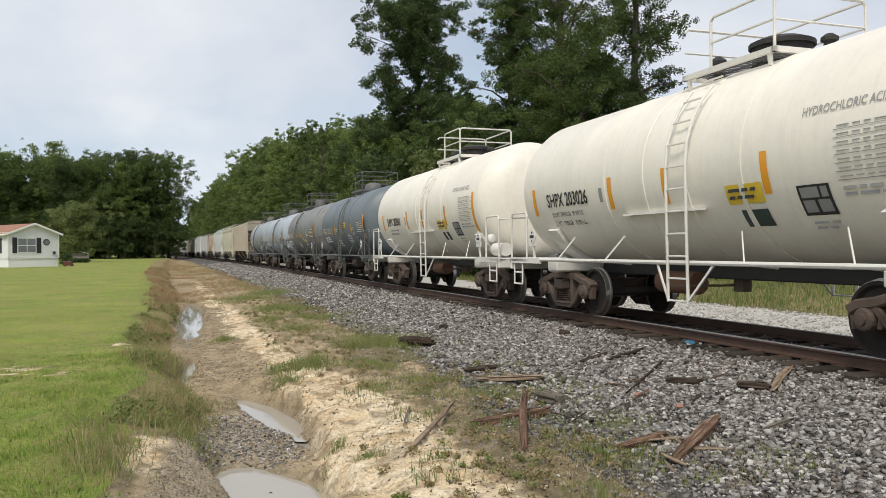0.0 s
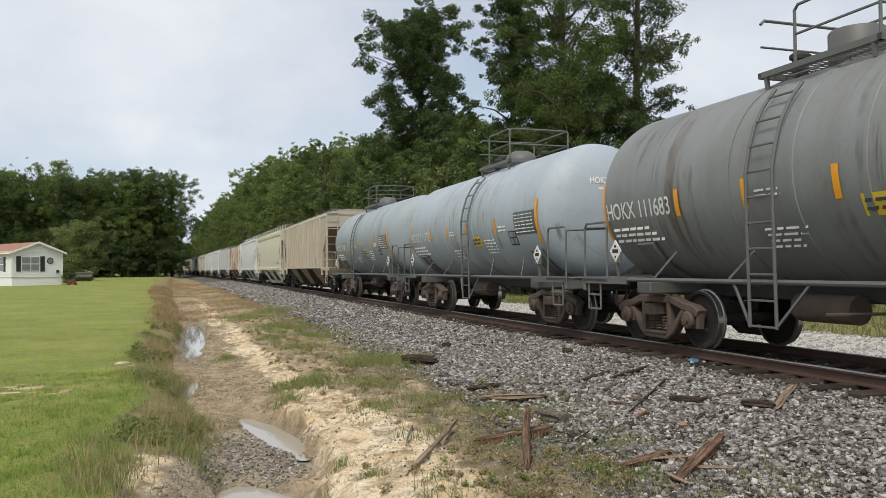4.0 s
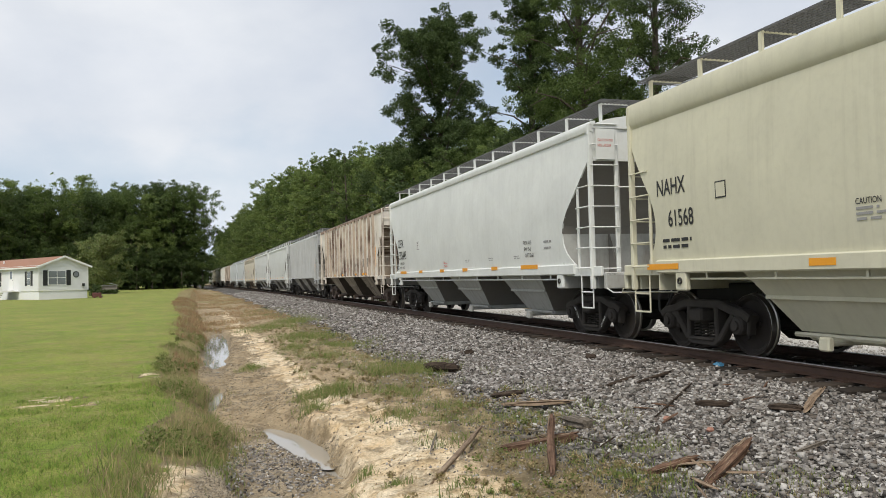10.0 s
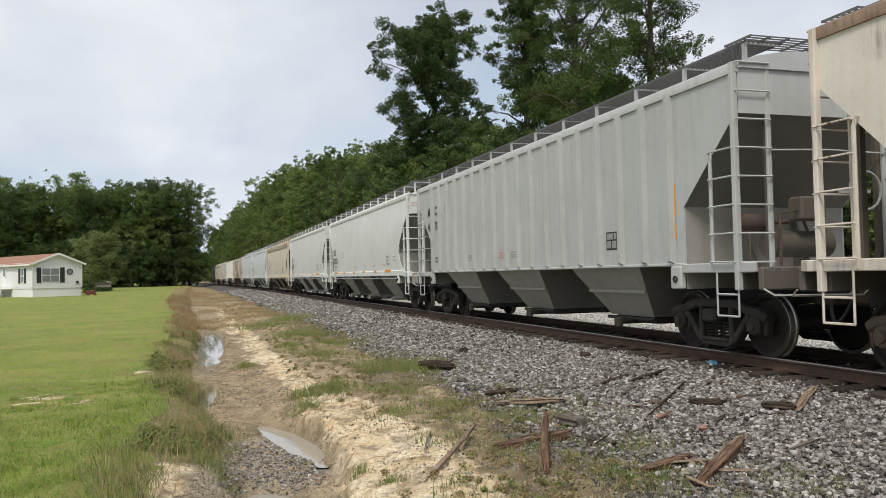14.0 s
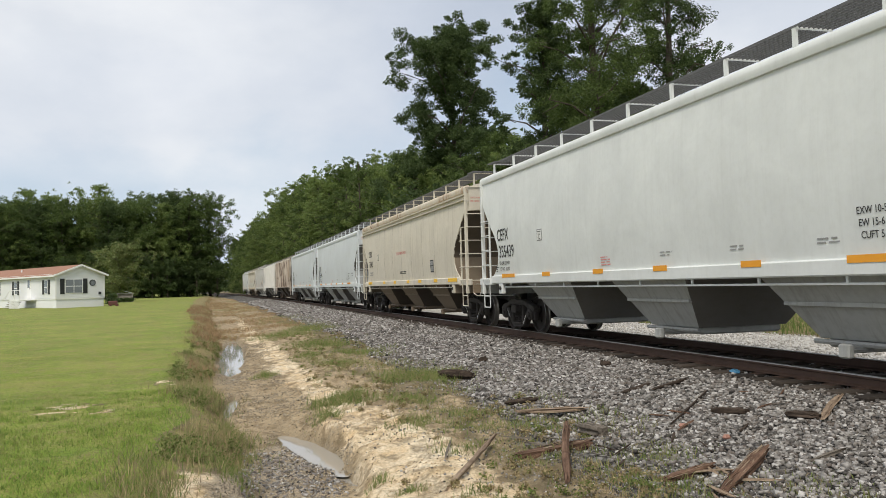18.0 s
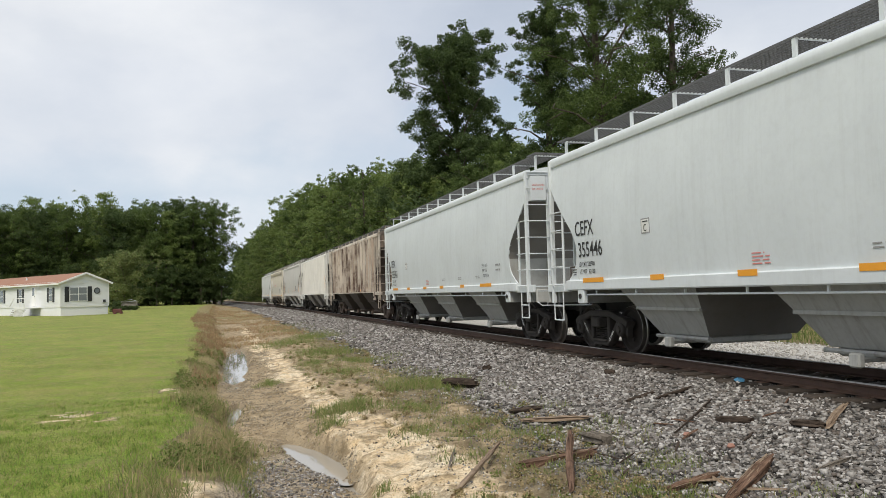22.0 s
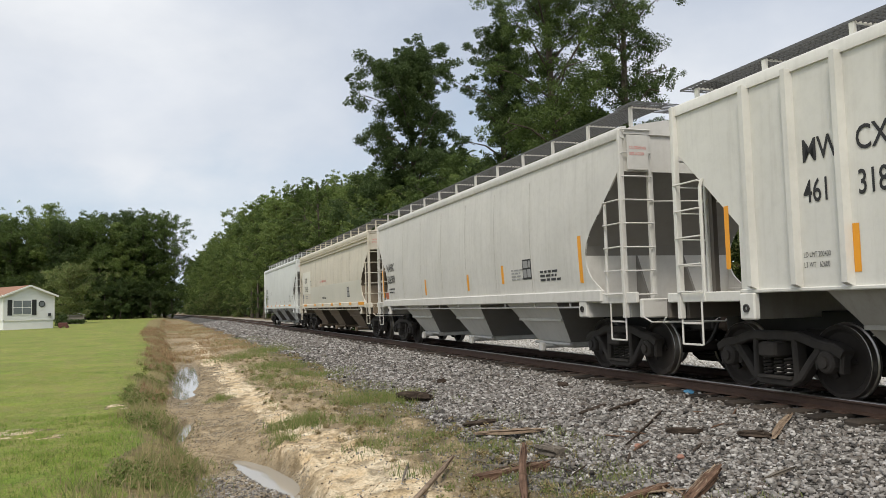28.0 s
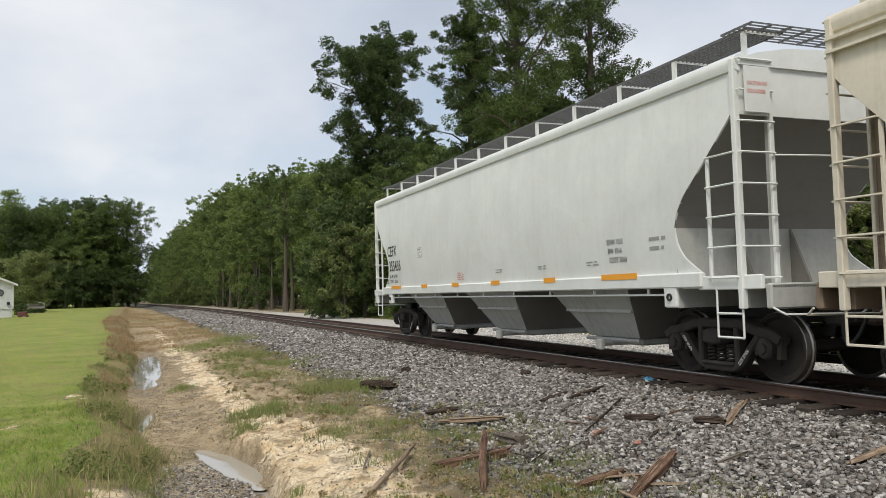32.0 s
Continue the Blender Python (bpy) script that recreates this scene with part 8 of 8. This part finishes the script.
def build_house():
    W, Ln, H0, H1, H2 = 4.5, 21.0, 0.85, 3.15, 4.05
    th = 33.0
    x, y = polar(-10.35, 81.0)
    home = thing("mobile_home", "pale grey manufactured home with white skirting and red-brown roof", "house", pose(x, y, gz(x, y) - 0.03, 0, 0, th))
    # local x runs along the gable end, y along the long side away from the camera
    g = Geo()
    sect = [(0, H0), (W, H0), (W, H1), (W / 2, H2 - 0.12), (0, H1)]
    g.loft([[(a, 0, b) for a, b in sect], [(a, Ln, b) for a, b in sect]], True, True)
    wall = part("wall", g, SIDING, home, "horizontal vinyl siding")
    for k in range(18):
        z = H0 + 0.1 + k * 0.125
        part("siding_board", Geo().box(0.02, W - 0.02, -0.018, -0.004, z, z + 0.118), SIDING, wall, key=("sb", k))
        part("siding_board", Geo().box(-0.018, -0.004, 0.02, Ln - 0.02, z, z + 0.118), SIDING, wall, key=("sl", k))
    part("skirting", Geo().box(0.03, W - 0.03, 0.03, Ln - 0.03, -0.1, H0), SKIRT, home, "white ground skirting")
    part("skirting_cap", Geo().box(-0.03, W + 0.03, -0.03, Ln + 0.03, H0 - 0.03, H0 + 0.07), TRIMW, home)
    r = Geo()
    for s in (0, 1):
        a, e = (W / 2, -0.32) if s == 0 else (W / 2, W + 0.32)
        rows = [[(a, yy, H2), (e, yy, H1 - 0.10), (e, yy, H1 - 0.18), (a, yy, H2 - 0.09)] for yy in (-0.25, Ln + 0.25)]
        r.loft(rows, True, True)
    part("roof", r, ROOFT, home, "low red-brown shingle roof")
    rk = Geo()
    for e in (-0.32, W + 0.32):
        rk.beam((W / 2, -0.27, H2 - 0.05), (e, -0.27, H1 - 0.15), 0.05, 0.17)
    rk.beam((-0.34, -0.25, H1 - 0.16), (-0.34, Ln + 0.25, H1 - 0.16), 0.05, 0.14)
    part("fascia", rk, TRIMW, home)
    for cx in (0.0, W):
        part("corner_board", Geo().box(cx - 0.06, cx + 0.06, -0.03, 0.08, H0, H1), TRIMW, home)

    def window(along, c, z0, w, h, shutters=True, panes=2):
        """along 'x': on the gable end; 'y': on the long side."""
        def bx(a0, a1, d0, d1, b0, b1):
            return (a0, a1, -d1, -d0, b0, b1) if along == "x" else (-d1, -d0, a0, a1, b0, b1)
        win = part("window", Geo().box(*bx(c - w / 2, c + w / 2, 0.0, 0.05, z0, z0 + h)), TRIMW, home, "white-framed window")
        n = panes
        for k in range(n):
            a0 = c - w / 2 + 0.06 + k * (w - 0.06) / n
            a1 = a0 + (w - 0.06) / n - 0.06
            for j in (0, 1):
                part("pane", Geo().box(*bx(a0, a1, 0.05, 0.056, z0 + 0.06 + j * (h - 0.06) / 2, z0 + (j + 1) * (h - 0.06) / 2)), GLASS, win)
        if shutters:
            for s in (-1, 1):
                sh = Geo().box(*bx(c + s * (w / 2 + 0.24) - 0.2, c + s * (w / 2 + 0.24) + 0.2, 0.01, 0.055, z0 - 0.03, z0 + h + 0.03))
                for q in range(10):
                    zz = z0 + 0.05 + q * (h - 0.1) / 10
                    sh.box(*bx(c + s * (w / 2 + 0.24) - 0.15, c + s * (w / 2 + 0.24) + 0.15, 0.055, 0.07, zz, zz + 0.05))
                part("shutter", sh, SHUT, home, "black louvred shutter")
    window("x", 1.62, 1.35, 1.65, 1.35)
    cy, cz, rr = 3.38, 2.32, 0.3
    g = Geo().loft([[(cy + q * math.cos(a), -d, cz + q * math.sin(a)) for a in (2 * math.pi * k / 20 for k in range(20))] for q, d in ((rr, 0.0), (rr, 0.06), (rr - 0.07, 0.06), (rr - 0.07, 0.03))])
    rw = part("round_window", g, SHUT, home, "small round window")
    part("pane", Geo().loft([[(cy + q * math.cos(a), -0.035, cz + q * math.sin(a)) for a in (2 * math.pi * k / 20 for k in range(20))] for q in (rr - 0.05, 0.01)]), GLASS, rw)
    for c, w, sh in ((2.1, 0.75, True), (9.3, 0.8, True), (14.2, 0.9, True), (18.2, 0.8, True)):
        window("y", c, 1.35, w, 1.3, sh, 1)
    dr = part("door", Geo().box(-0.06, 0.0, 5.6, 6.5, H0 + 0.1, 2.95, 0, 0.01), TRIMW, home, "white front door")
    part("pane", Geo().box(-0.066, -0.06, 5.8, 6.3, 2.0, 2.75), GLASS, dr)
    part("door_handle", Geo().box(-0.1, -0.06, 5.68, 5.73, 1.85, 1.95), SHUT, dr)
    # porch steps with lattice
    po = Geo().box(-1.5, -0.05, 4.4, 7.0, 0.78, 0.86)
    part("porch_deck", po, TRIMW, home)
    lat = Geo()
    for k in range(22):
        q = 4.4 + k * 0.12
        lat.beam((-1.5, q, 0.02), (-1.5, q + 0.7 if q < 6.3 else 7.0, 0.76), 0.02, 0.025)
        lat.beam((-1.5, q, 0.76), (-1.5, q + 0.7 if q < 6.3 else 7.0, 0.02), 0.02, 0.025)
    part("lattice", lat, TRIMW, home, "white lattice panel")
    for k in range(4):
        part("step", Geo().box(-1.5, -0.4, 7.0 + 0.28 * k, 7.3 + 0.28 * k, 0.6 - 0.18 * k, 0.66 - 0.18 * k), BOARDG, home)
    rl = Geo()
    for q in (4.5, 5.7, 7.0):
        rl.tube([(-1.48, q, 0.86), (-1.48, q, 1.75)], 0.03, 5)
    rl.tube([(-1.48, 4.5, 1.75), (-1.48, 7.0, 1.75), (-1.48, 8.1, 0.95)], 0.03, 5)
    part("porch_rail", rl, TRIMW, home)
    part("roof_vent", Geo().tube([(1.2, 11, H1 + 0.2), (1.2, 11, H1 + 0.75)], 0.07, 8), TRIMW, home)
    part("meter_box", Geo().box(W - 0.55, W - 0.33, -0.14, -0.02, H0 + 0.35, H0 + 0.6), SHUT, home)
    # shrub and dark tank by the corner
    sx, sy = x + W * math.cos(radians(th)) + 0.6, y + W * math.sin(radians(th)) - 0.3
    rng = np.random.default_rng(3)
    v, f = leaf_cloud(np.array([(0, 0, 0.5), (0.2, 0.1, 1.0)]), np.array([0.55, 0.45]), np.array([350, 250]), 0.1, rng)
    tagged(new("shrub", fast_mesh("shrub", v, f, LEAF_C)), "dark green shrub at the corner of the home", "shrub").location = (sx, sy, gz(sx, sy))
    b = tagged(new("yard_cart", Geo().box(-0.5, 0.3, -0.25, 0.25, 0.12, 0.5, 0, 0.06).tube([(-0.3, -0.28, 0.12), (-0.3, 0.28, 0.12)], 0.14, 10).tube([(0.25, -0.28, 0.12), (0.25, 0.28, 0.12)], 0.14, 10).mesh("yard_cart", plain("dark_red_plastic", (0.10, 0.03, 0.025)))), "dark red low cart beside the home", "cart")
    b.location = (sx + 0.4, sy - 0.6, gz(sx, sy))


build_house()


def build_well_shed():
    x, y = polar(-6.15, 112)
    sh = thing("well_shed", "low weathered shed with a hedge before it", "shed", pose(x, y, gz(x, y)))
    part("wall", Geo().box(-0.85, 0.85, -0.5, 0.5, -0.05, 1.15), BOARDG, sh)
    part("roof", Geo().loft([[(-1.0, -0.7, 1.12), (0, -0.7, 1.42), (1.0, -0.7, 1.12)], [(-1.0, 0.7, 1.12), (0, 0.7, 1.42), (1.0, 0.7, 1.12)]], False, False, 0, False).box(-1.0, 1.0, -0.7, 0.7, 1.1, 1.13), plain("light_grey_roofing", (0.34, 0.35, 0.34)), sh)
    for s in (-1, 1):
        part("post", Geo().box(s * 0.95 - 0.05, s * 0.95 + 0.05, -0.75, -0.65, 0, 1.2), BOARDG, sh)
    rng = np.random.default_rng(9)
    c = np.array([(-0.9 + 0.3 * i, -1.3, 0.3) for i in range(7)], float)
    v, f = leaf_cloud(c, np.full(7, 0.42), np.full(7, 160), 0.1, rng)
    tagged(new("hedge", fast_mesh("hedge", v, f, LEAF_C)), "low dark clipped hedge before the shed", "hedge").location = (x, y, gz(x, y))


build_well_shed()


def build_fence():
    fc = thing("board_fence", "dark weathered rail fence behind the track", "fence")
    for k in range(12):
        x, y = 24 + 0.15 * k, 18 + 2.4 * k
        z = gz(x, y)
        part("post", Geo().box(x - 0.06, x + 0.06, y - 0.06, y + 0.06, z - 0.1, z + 1.2), BOARDD, fc)
        if k < 11:
            x2, y2 = 24 + 0.15 * (k + 1), 18 + 2.4 * (k + 1)
            for h in (0.45, 0.8, 1.12):
                part("rail", Geo().beam((x - 0.08, y, z + h), (x2 - 0.08, y2, gz(x2, y2) + h), 0.03, 0.14), BOARDD, fc)


build_fence()


# ---- broken ties and driftwood ----
def timber(name, dark, light):
    """Weathered split wood: grain along the piece, dark checks and worn pale ridges."""
    m, nt, b = nodes_of(name)
    v = coords(nt, "Object", (1.6, 26.0, 26.0))
    grain = noise_node(nt, 1.0, 7, 0.7, v, 0.2)
    patch = noise_node(nt, 7.0, 5, 0.65, coords(nt))
    col = mixc(nt, ramp(nt, grain, 0.34, 0.66), dark, light)
    col = mixc(nt, mathn(nt, "MULTIPLY", ramp(nt, patch, 0.45, 0.68), 0.6), col, shade(dark, 0.8))
    col = mixc(nt, ramp(nt, grain, 0.36, 0.42, (1, 1, 1, 1), (0, 0, 0, 1)), col, shade(dark, 0.35))
    nt.links.new(col, b.inputs["Base Color"])
    b.inputs["Roughness"].default_value = 0.95
    b.inputs["Specular IOR Level"].default_value = 0.2
    bump(nt, b, grain, 0.9, 0.02)
    return m


WOODG = timber("grey_weathered_timber", (0.10, 0.085, 0.07), (0.27, 0.235, 0.195))
WOODR = timber("red_brown_split_timber", (0.075, 0.042, 0.028), (0.24, 0.15, 0.105))
WOODP = timber("pale_split_timber", (0.15, 0.10, 0.07), (0.42, 0.33, 0.24))
WOODD = timber("dark_rotten_timber", (0.03, 0.022, 0.017), (0.10, 0.075, 0.058))


def wood(name, label, p0, p1, w, h, mat, seed, lift0=0.03, lift1=0.03, ragged=True):
    """A split, ragged length of timber between two ground points, built along its own x axis."""
    rnd = random.Random(seed)
    (x0, y0), (x1, y1) = p0, p1
    a = Vector((x0, y0, gz(x0, y0) + lift0))
    b = Vector((x1, y1, gz(x1, y1) + lift1))
    ln = (b - a).length
    d = (b - a).normalized()
    sv = d.cross(Vector((0, 0, 1))).normalized()
    uv = sv.cross(d)
    mid = (a + b) / 2
    rot = Matrix((d, sv, uv)).transposed().to_4x4()
    ob = thing(name, label, "wood debris", Matrix.Translation(mid) @ rot)
    split = name == "split_log"
    n, m = 11, 12
    ridge = [rnd.uniform(0.62, 1.12) for _ in range(m)]
    tooth = [(rnd.uniform(-0.10, 0.05) * ln, rnd.uniform(-0.05, 0.12) * ln) for _ in range(m)]
    bend, sag = rnd.uniform(-0.3, 0.3) * w, rnd.uniform(-0.1, 0.1) * h
    rings = []
    for i in range(n):
        t = i / (n - 1)
        taper = (0.55, 0.85, 1.0)[min(i, n - 1 - i, 2)] if ragged else 1.0
        ring = []
        for k in range(m):
            ang = 2 * math.pi * (k + 0.5) / m
            c, q = math.cos(ang), math.sin(ang)
            sq = 1.0 / max(abs(c), abs(q)) ** 0.55
            r = ridge[k] * taper * rnd.uniform(0.9, 1.06) * sq
            end = tooth[k][0] if i == 0 else tooth[k][1] if i == n - 1 else 0.0
            ring.append(((t - 0.5) * ln + end * ragged, bend * math.sin(math.pi * t) + c * r * w / 2, sag * math.sin(math.pi * t) + q * r * h / 2))
        rings.append(ring)
    part("timber", Geo().loft(rings, True, True), mat, ob)
    if split:
        for k in range(7):
            xa, ya, za = rnd.uniform(-0.5, 0.1) * ln, rnd.uniform(-0.5, 0.5) * w, rnd.uniform(-0.25, 0.45) * h
            ll, ww = ln * rnd.uniform(0.35, 0.7), w * rnd.uniform(0.14, 0.3)
            sh = []
            for i in range(6):
                t = i / 5
                k2 = (0.3, 0.9, 1.0, 0.9, 0.7, 0.15)[i]
                cy, cz = ya + 0.25 * w * (t - 0.5) * rnd.uniform(-1, 1), za + 0.2 * h * t * rnd.uniform(-0.3, 1)
                sh.append([(xa + ll * t, cy + ww * k2 * math.cos(q) * rnd.uniform(0.6, 1.1), cz + 0.5 * ww * k2 * math.sin(q) * rnd.uniform(0.6, 1.1)) for q in (0.2, 1.3, 2.5, 3.6, 5.0)])
            part("shard", Geo().loft(sh, True, True), (WOODP, WOODR, WOODD)[k % 3], ob, "torn shard of wood")
    if ragged:
        for k in range(30 if split else 8 if w > 0.09 else 2):
            xa = rnd.uniform(-0.55, 0.3) * ln
            ya, za = rnd.uniform(-0.5, 0.5) * w, h * rnd.uniform(0.1, 0.5)
            ll = ln * rnd.uniform(0.12, 0.4)
            r = w * rnd.uniform(0.03, 0.08)
            g = Geo().tube([(xa, ya, za), (xa + ll * 0.5, ya + rnd.uniform(-0.06, 0.06) * w, za + rnd.uniform(-0.05, 0.1) * h), (xa + ll, ya + rnd.uniform(-0.25, 0.25) * w, za + rnd.uniform(-0.2, 0.45) * h)], [r * 0.6, r, r * 0.15], 4)
            part("splinter", g, WOODP if mat in (WOODR, WOODP) and k % 3 else mat, ob, "torn splinter")
    return ob


WOODS = [("plank", "pale weathered plank lying on the stones", (3.84, 9.95), (4.62, 9.7), 0.14, 0.06, WOODP, 1, 0.05, 0.05),
         ("tie_block", "short grey sawn tie block beside the ballast", (4.16, 8.75), (4.22, 8.35), 0.15, 0.13, WOODG, 2, 0.07, 0.07, False),
         ("broken_tie", "half-buried red-brown broken tie", (3.0, 7.95), (3.95, 8.2), 0.15, 0.10, WOODR, 3, 0.01, 0.05),
         ("split_timber", "red-brown split timber lying end-on", (3.72, 8.25), (3.02, 6.72), 0.09, 0.08, WOODR, 4, 0.24, 0.05),
         ("driftwood_stick", "bleached crooked branch on the sand", (2.94, 8.5), (1.98, 6.95), 0.05, 0.045, WOODP, 5, 0.12, 0.03),
         ("rotten_tie", "dark rotten tie end at the ballast edge", (4.0, 14.6), (4.45, 14.0), 0.22, 0.20, WOODD, 6, 0.1, 0.08),
         ("rotten_tie", "dark piece of rotten tie among the stones", (4.1, 11.2), (4.42, 10.8), 0.13, 0.1, WOODD, 7, 0.05, 0.05),
         ("tie_chunk", "small dark chunk of wood on the ballast", (5.26, 16.0), (5.4, 15.9), 0.12, 0.12, WOODD, 8, 0.05, 0.05),
         ("tie_chunk", "small dark chunk of wood on the ballast", (6.55, 12.95), (6.62, 12.75), 0.1, 0.12, WOODD, 9, 0.05, 0.05),
         ("branch", "brown branch lying on the ballast", (5.48, 10.2), (6.07, 10.5), 0.06, 0.05, WOODD, 10, 0.04, 0.04),
         ("branch", "brown branch lying on the ballast", (5.9, 10.05), (6.6, 10.36), 0.07, 0.06, WOODD, 11, 0.04, 0.04),
         ("branch", "long thin brown branch lying on the ballast", (5.05, 8.2), (6.31, 9.4), 0.035, 0.035, WOODD, 12, 0.04, 0.04),
         ("tie_chunk", "dark wedge of wood on the ballast", (5.65, 8.3), (5.85, 7.95), 0.1, 0.08, WOODD, 13, 0.04, 0.04),
         ("tie_chunk", "dark wedge of wood on the ballast", (6.05, 7.5), (6.2, 7.18), 0.12, 0.09, WOODD, 14, 0.05, 0.05),
         ("split_plank", "pale split board on the ballast", (6.15, 7.07), (7.0, 7.75), 0.08, 0.05, WOODP, 15, 0.05, 0.06),
         ("log", "dark short log in the weeds", (3.8, 6.34), (4.28, 6.37), 0.10, 0.09, WOODR, 16, 0.05, 0.06),
         ("split_log", "pale and red splintered tie log", (4.06, 5.86), (4.85, 6.37), 0.12, 0.08, WOODR, 17, 0.04, 0.09),
         ("branch", "thin broken branch on the stones", (5.05, 5.95), (5.5, 6.08), 0.04, 0.035, WOODG, 18, 0.04, 0.04),
         ("branch", "thin bleached twig on the sand", (2.55, 8.9), (2.2, 7.9), 0.025, 0.025, WOODG, 19, 0.03, 0.03),
         ("split_plank", "pale board lying near the track", (5.9, 5.2), (6.75, 5.35), 0.09, 0.05, WOODP, 20, 0.05, 0.05)]
for row in WOODS:
    wood(*row)
rw = random.Random(31)
for k in range(26):
    cx, cy, sp = ((4.3, 5.95, 0.45), (3.7, 8.3, 0.4), (4.6, 7.0, 0.9), (5.8, 8.6, 1.0))[k % 4]
    x, y, a, ln = cx + rw.uniform(-sp, sp), cy + rw.uniform(-sp, sp), rw.uniform(0, 3.14), rw.uniform(0.1, 0.38)
    wood("wood_splinter", "small loose splinter of broken tie", (x, y), (x + ln * math.cos(a), y + ln * math.sin(a)), rw.uniform(0.015, 0.04), 0.02, (WOODP, WOODR, WOODD, WOODG)[(k * 3) % 4], 60 + k, 0.03, rw.uniform(0.03, 0.07))

# blue rag beside the rail, and two scraps of red paint on stones
rag = Geo()
rr = random.Random(4)
for k in range(9):
    a = k * 0.7
    rag.add([(0, 0, 0.05), (0.11 * math.cos(a), 0.13 * math.sin(a), rr.uniform(0, 0.05)), (0.1 * math.cos(a + 0.8), 0.12 * math.sin(a + 0.8), rr.uniform(0, 0.05)), (0.03 * math.cos(a), 0.03 * math.sin(a), 0.09)], [(0, 1, 2), (3, 2, 1), (0, 3, 1)])
tagged(new("blue_rag", rag.mesh("blue_rag", plain("faded_blue_plastic", (0.06, 0.20, 0.34)))), "crumpled blue plastic scrap beside the rail", "litter").matrix_world = pose(7.52, 10.45, 0.31) @ Matrix.Scale(0.75, 4)
for x, y in ((4.99, 7.93), (5.01, 7.15)):
    g = Geo().loft([[(0.05 * q * math.cos(a), 0.04 * q * math.sin(a), z) for a in (0, 1.1, 2.0, 3.2, 4.1, 5.3)] for q, z in ((0.7, 0), (1.0, 0.02), (0.6, 0.045))], True, True)
    tagged(new("painted_stone", g.mesh("painted_stone", plain("faded_orange_paint", (0.33, 0.17, 0.125)))), "stone marked with faded orange paint", "stone").location = (x, y, gz(x, y) + 0.02)

# ---- movement ----
TRAVEL = [0.0, 20.01, 40.12, 60.34, 80.64, 100.92, 121.17, 141.42, 161.61, 181.81, 202.01, 222.13, 242.17, 262.08, 281.86, 301.45, 320.9]


def travelled(t):
    """Metres that the train has rolled by t seconds (a smooth curve through a value every two seconds)."""
    k = min(int(t / 2), 15)
    u = t / 2 - k
    p1, p2 = TRAVEL[k], TRAVEL[k + 1]
    p0 = TRAVEL[k - 1] if k > 0 else 2 * p1 - p2
    p3 = TRAVEL[k + 2] if k < 15 else 2 * p2 - p1
    return 0.5 * (2 * p1 + (p2 - p0) * u + (2 * p0 - 5 * p1 + 4 * p2 - p3) * u * u + (3 * p1 - p0 - 3 * p2 + p3) * u ** 3)


def motions():
    for car, u in CARS:
        rows = []
        for k in range(33):
            y = u - travelled(k)
            rows.append((k, pose(float(track_x(y)), y, RAIL_Z, 0, 0, track_yaw(y))))
        walk(car, rows)
    times = [k / 15 for k in range(481)]
    turns = [math.degrees(travelled(t) / WHEEL_R) for t in times]
    for w in WHEELSETS:
        x, y, z = w.location
        walk(w, [(t, pose(x, y, z, a, 0, 0)) for t, a in zip(times, turns)])


motions()
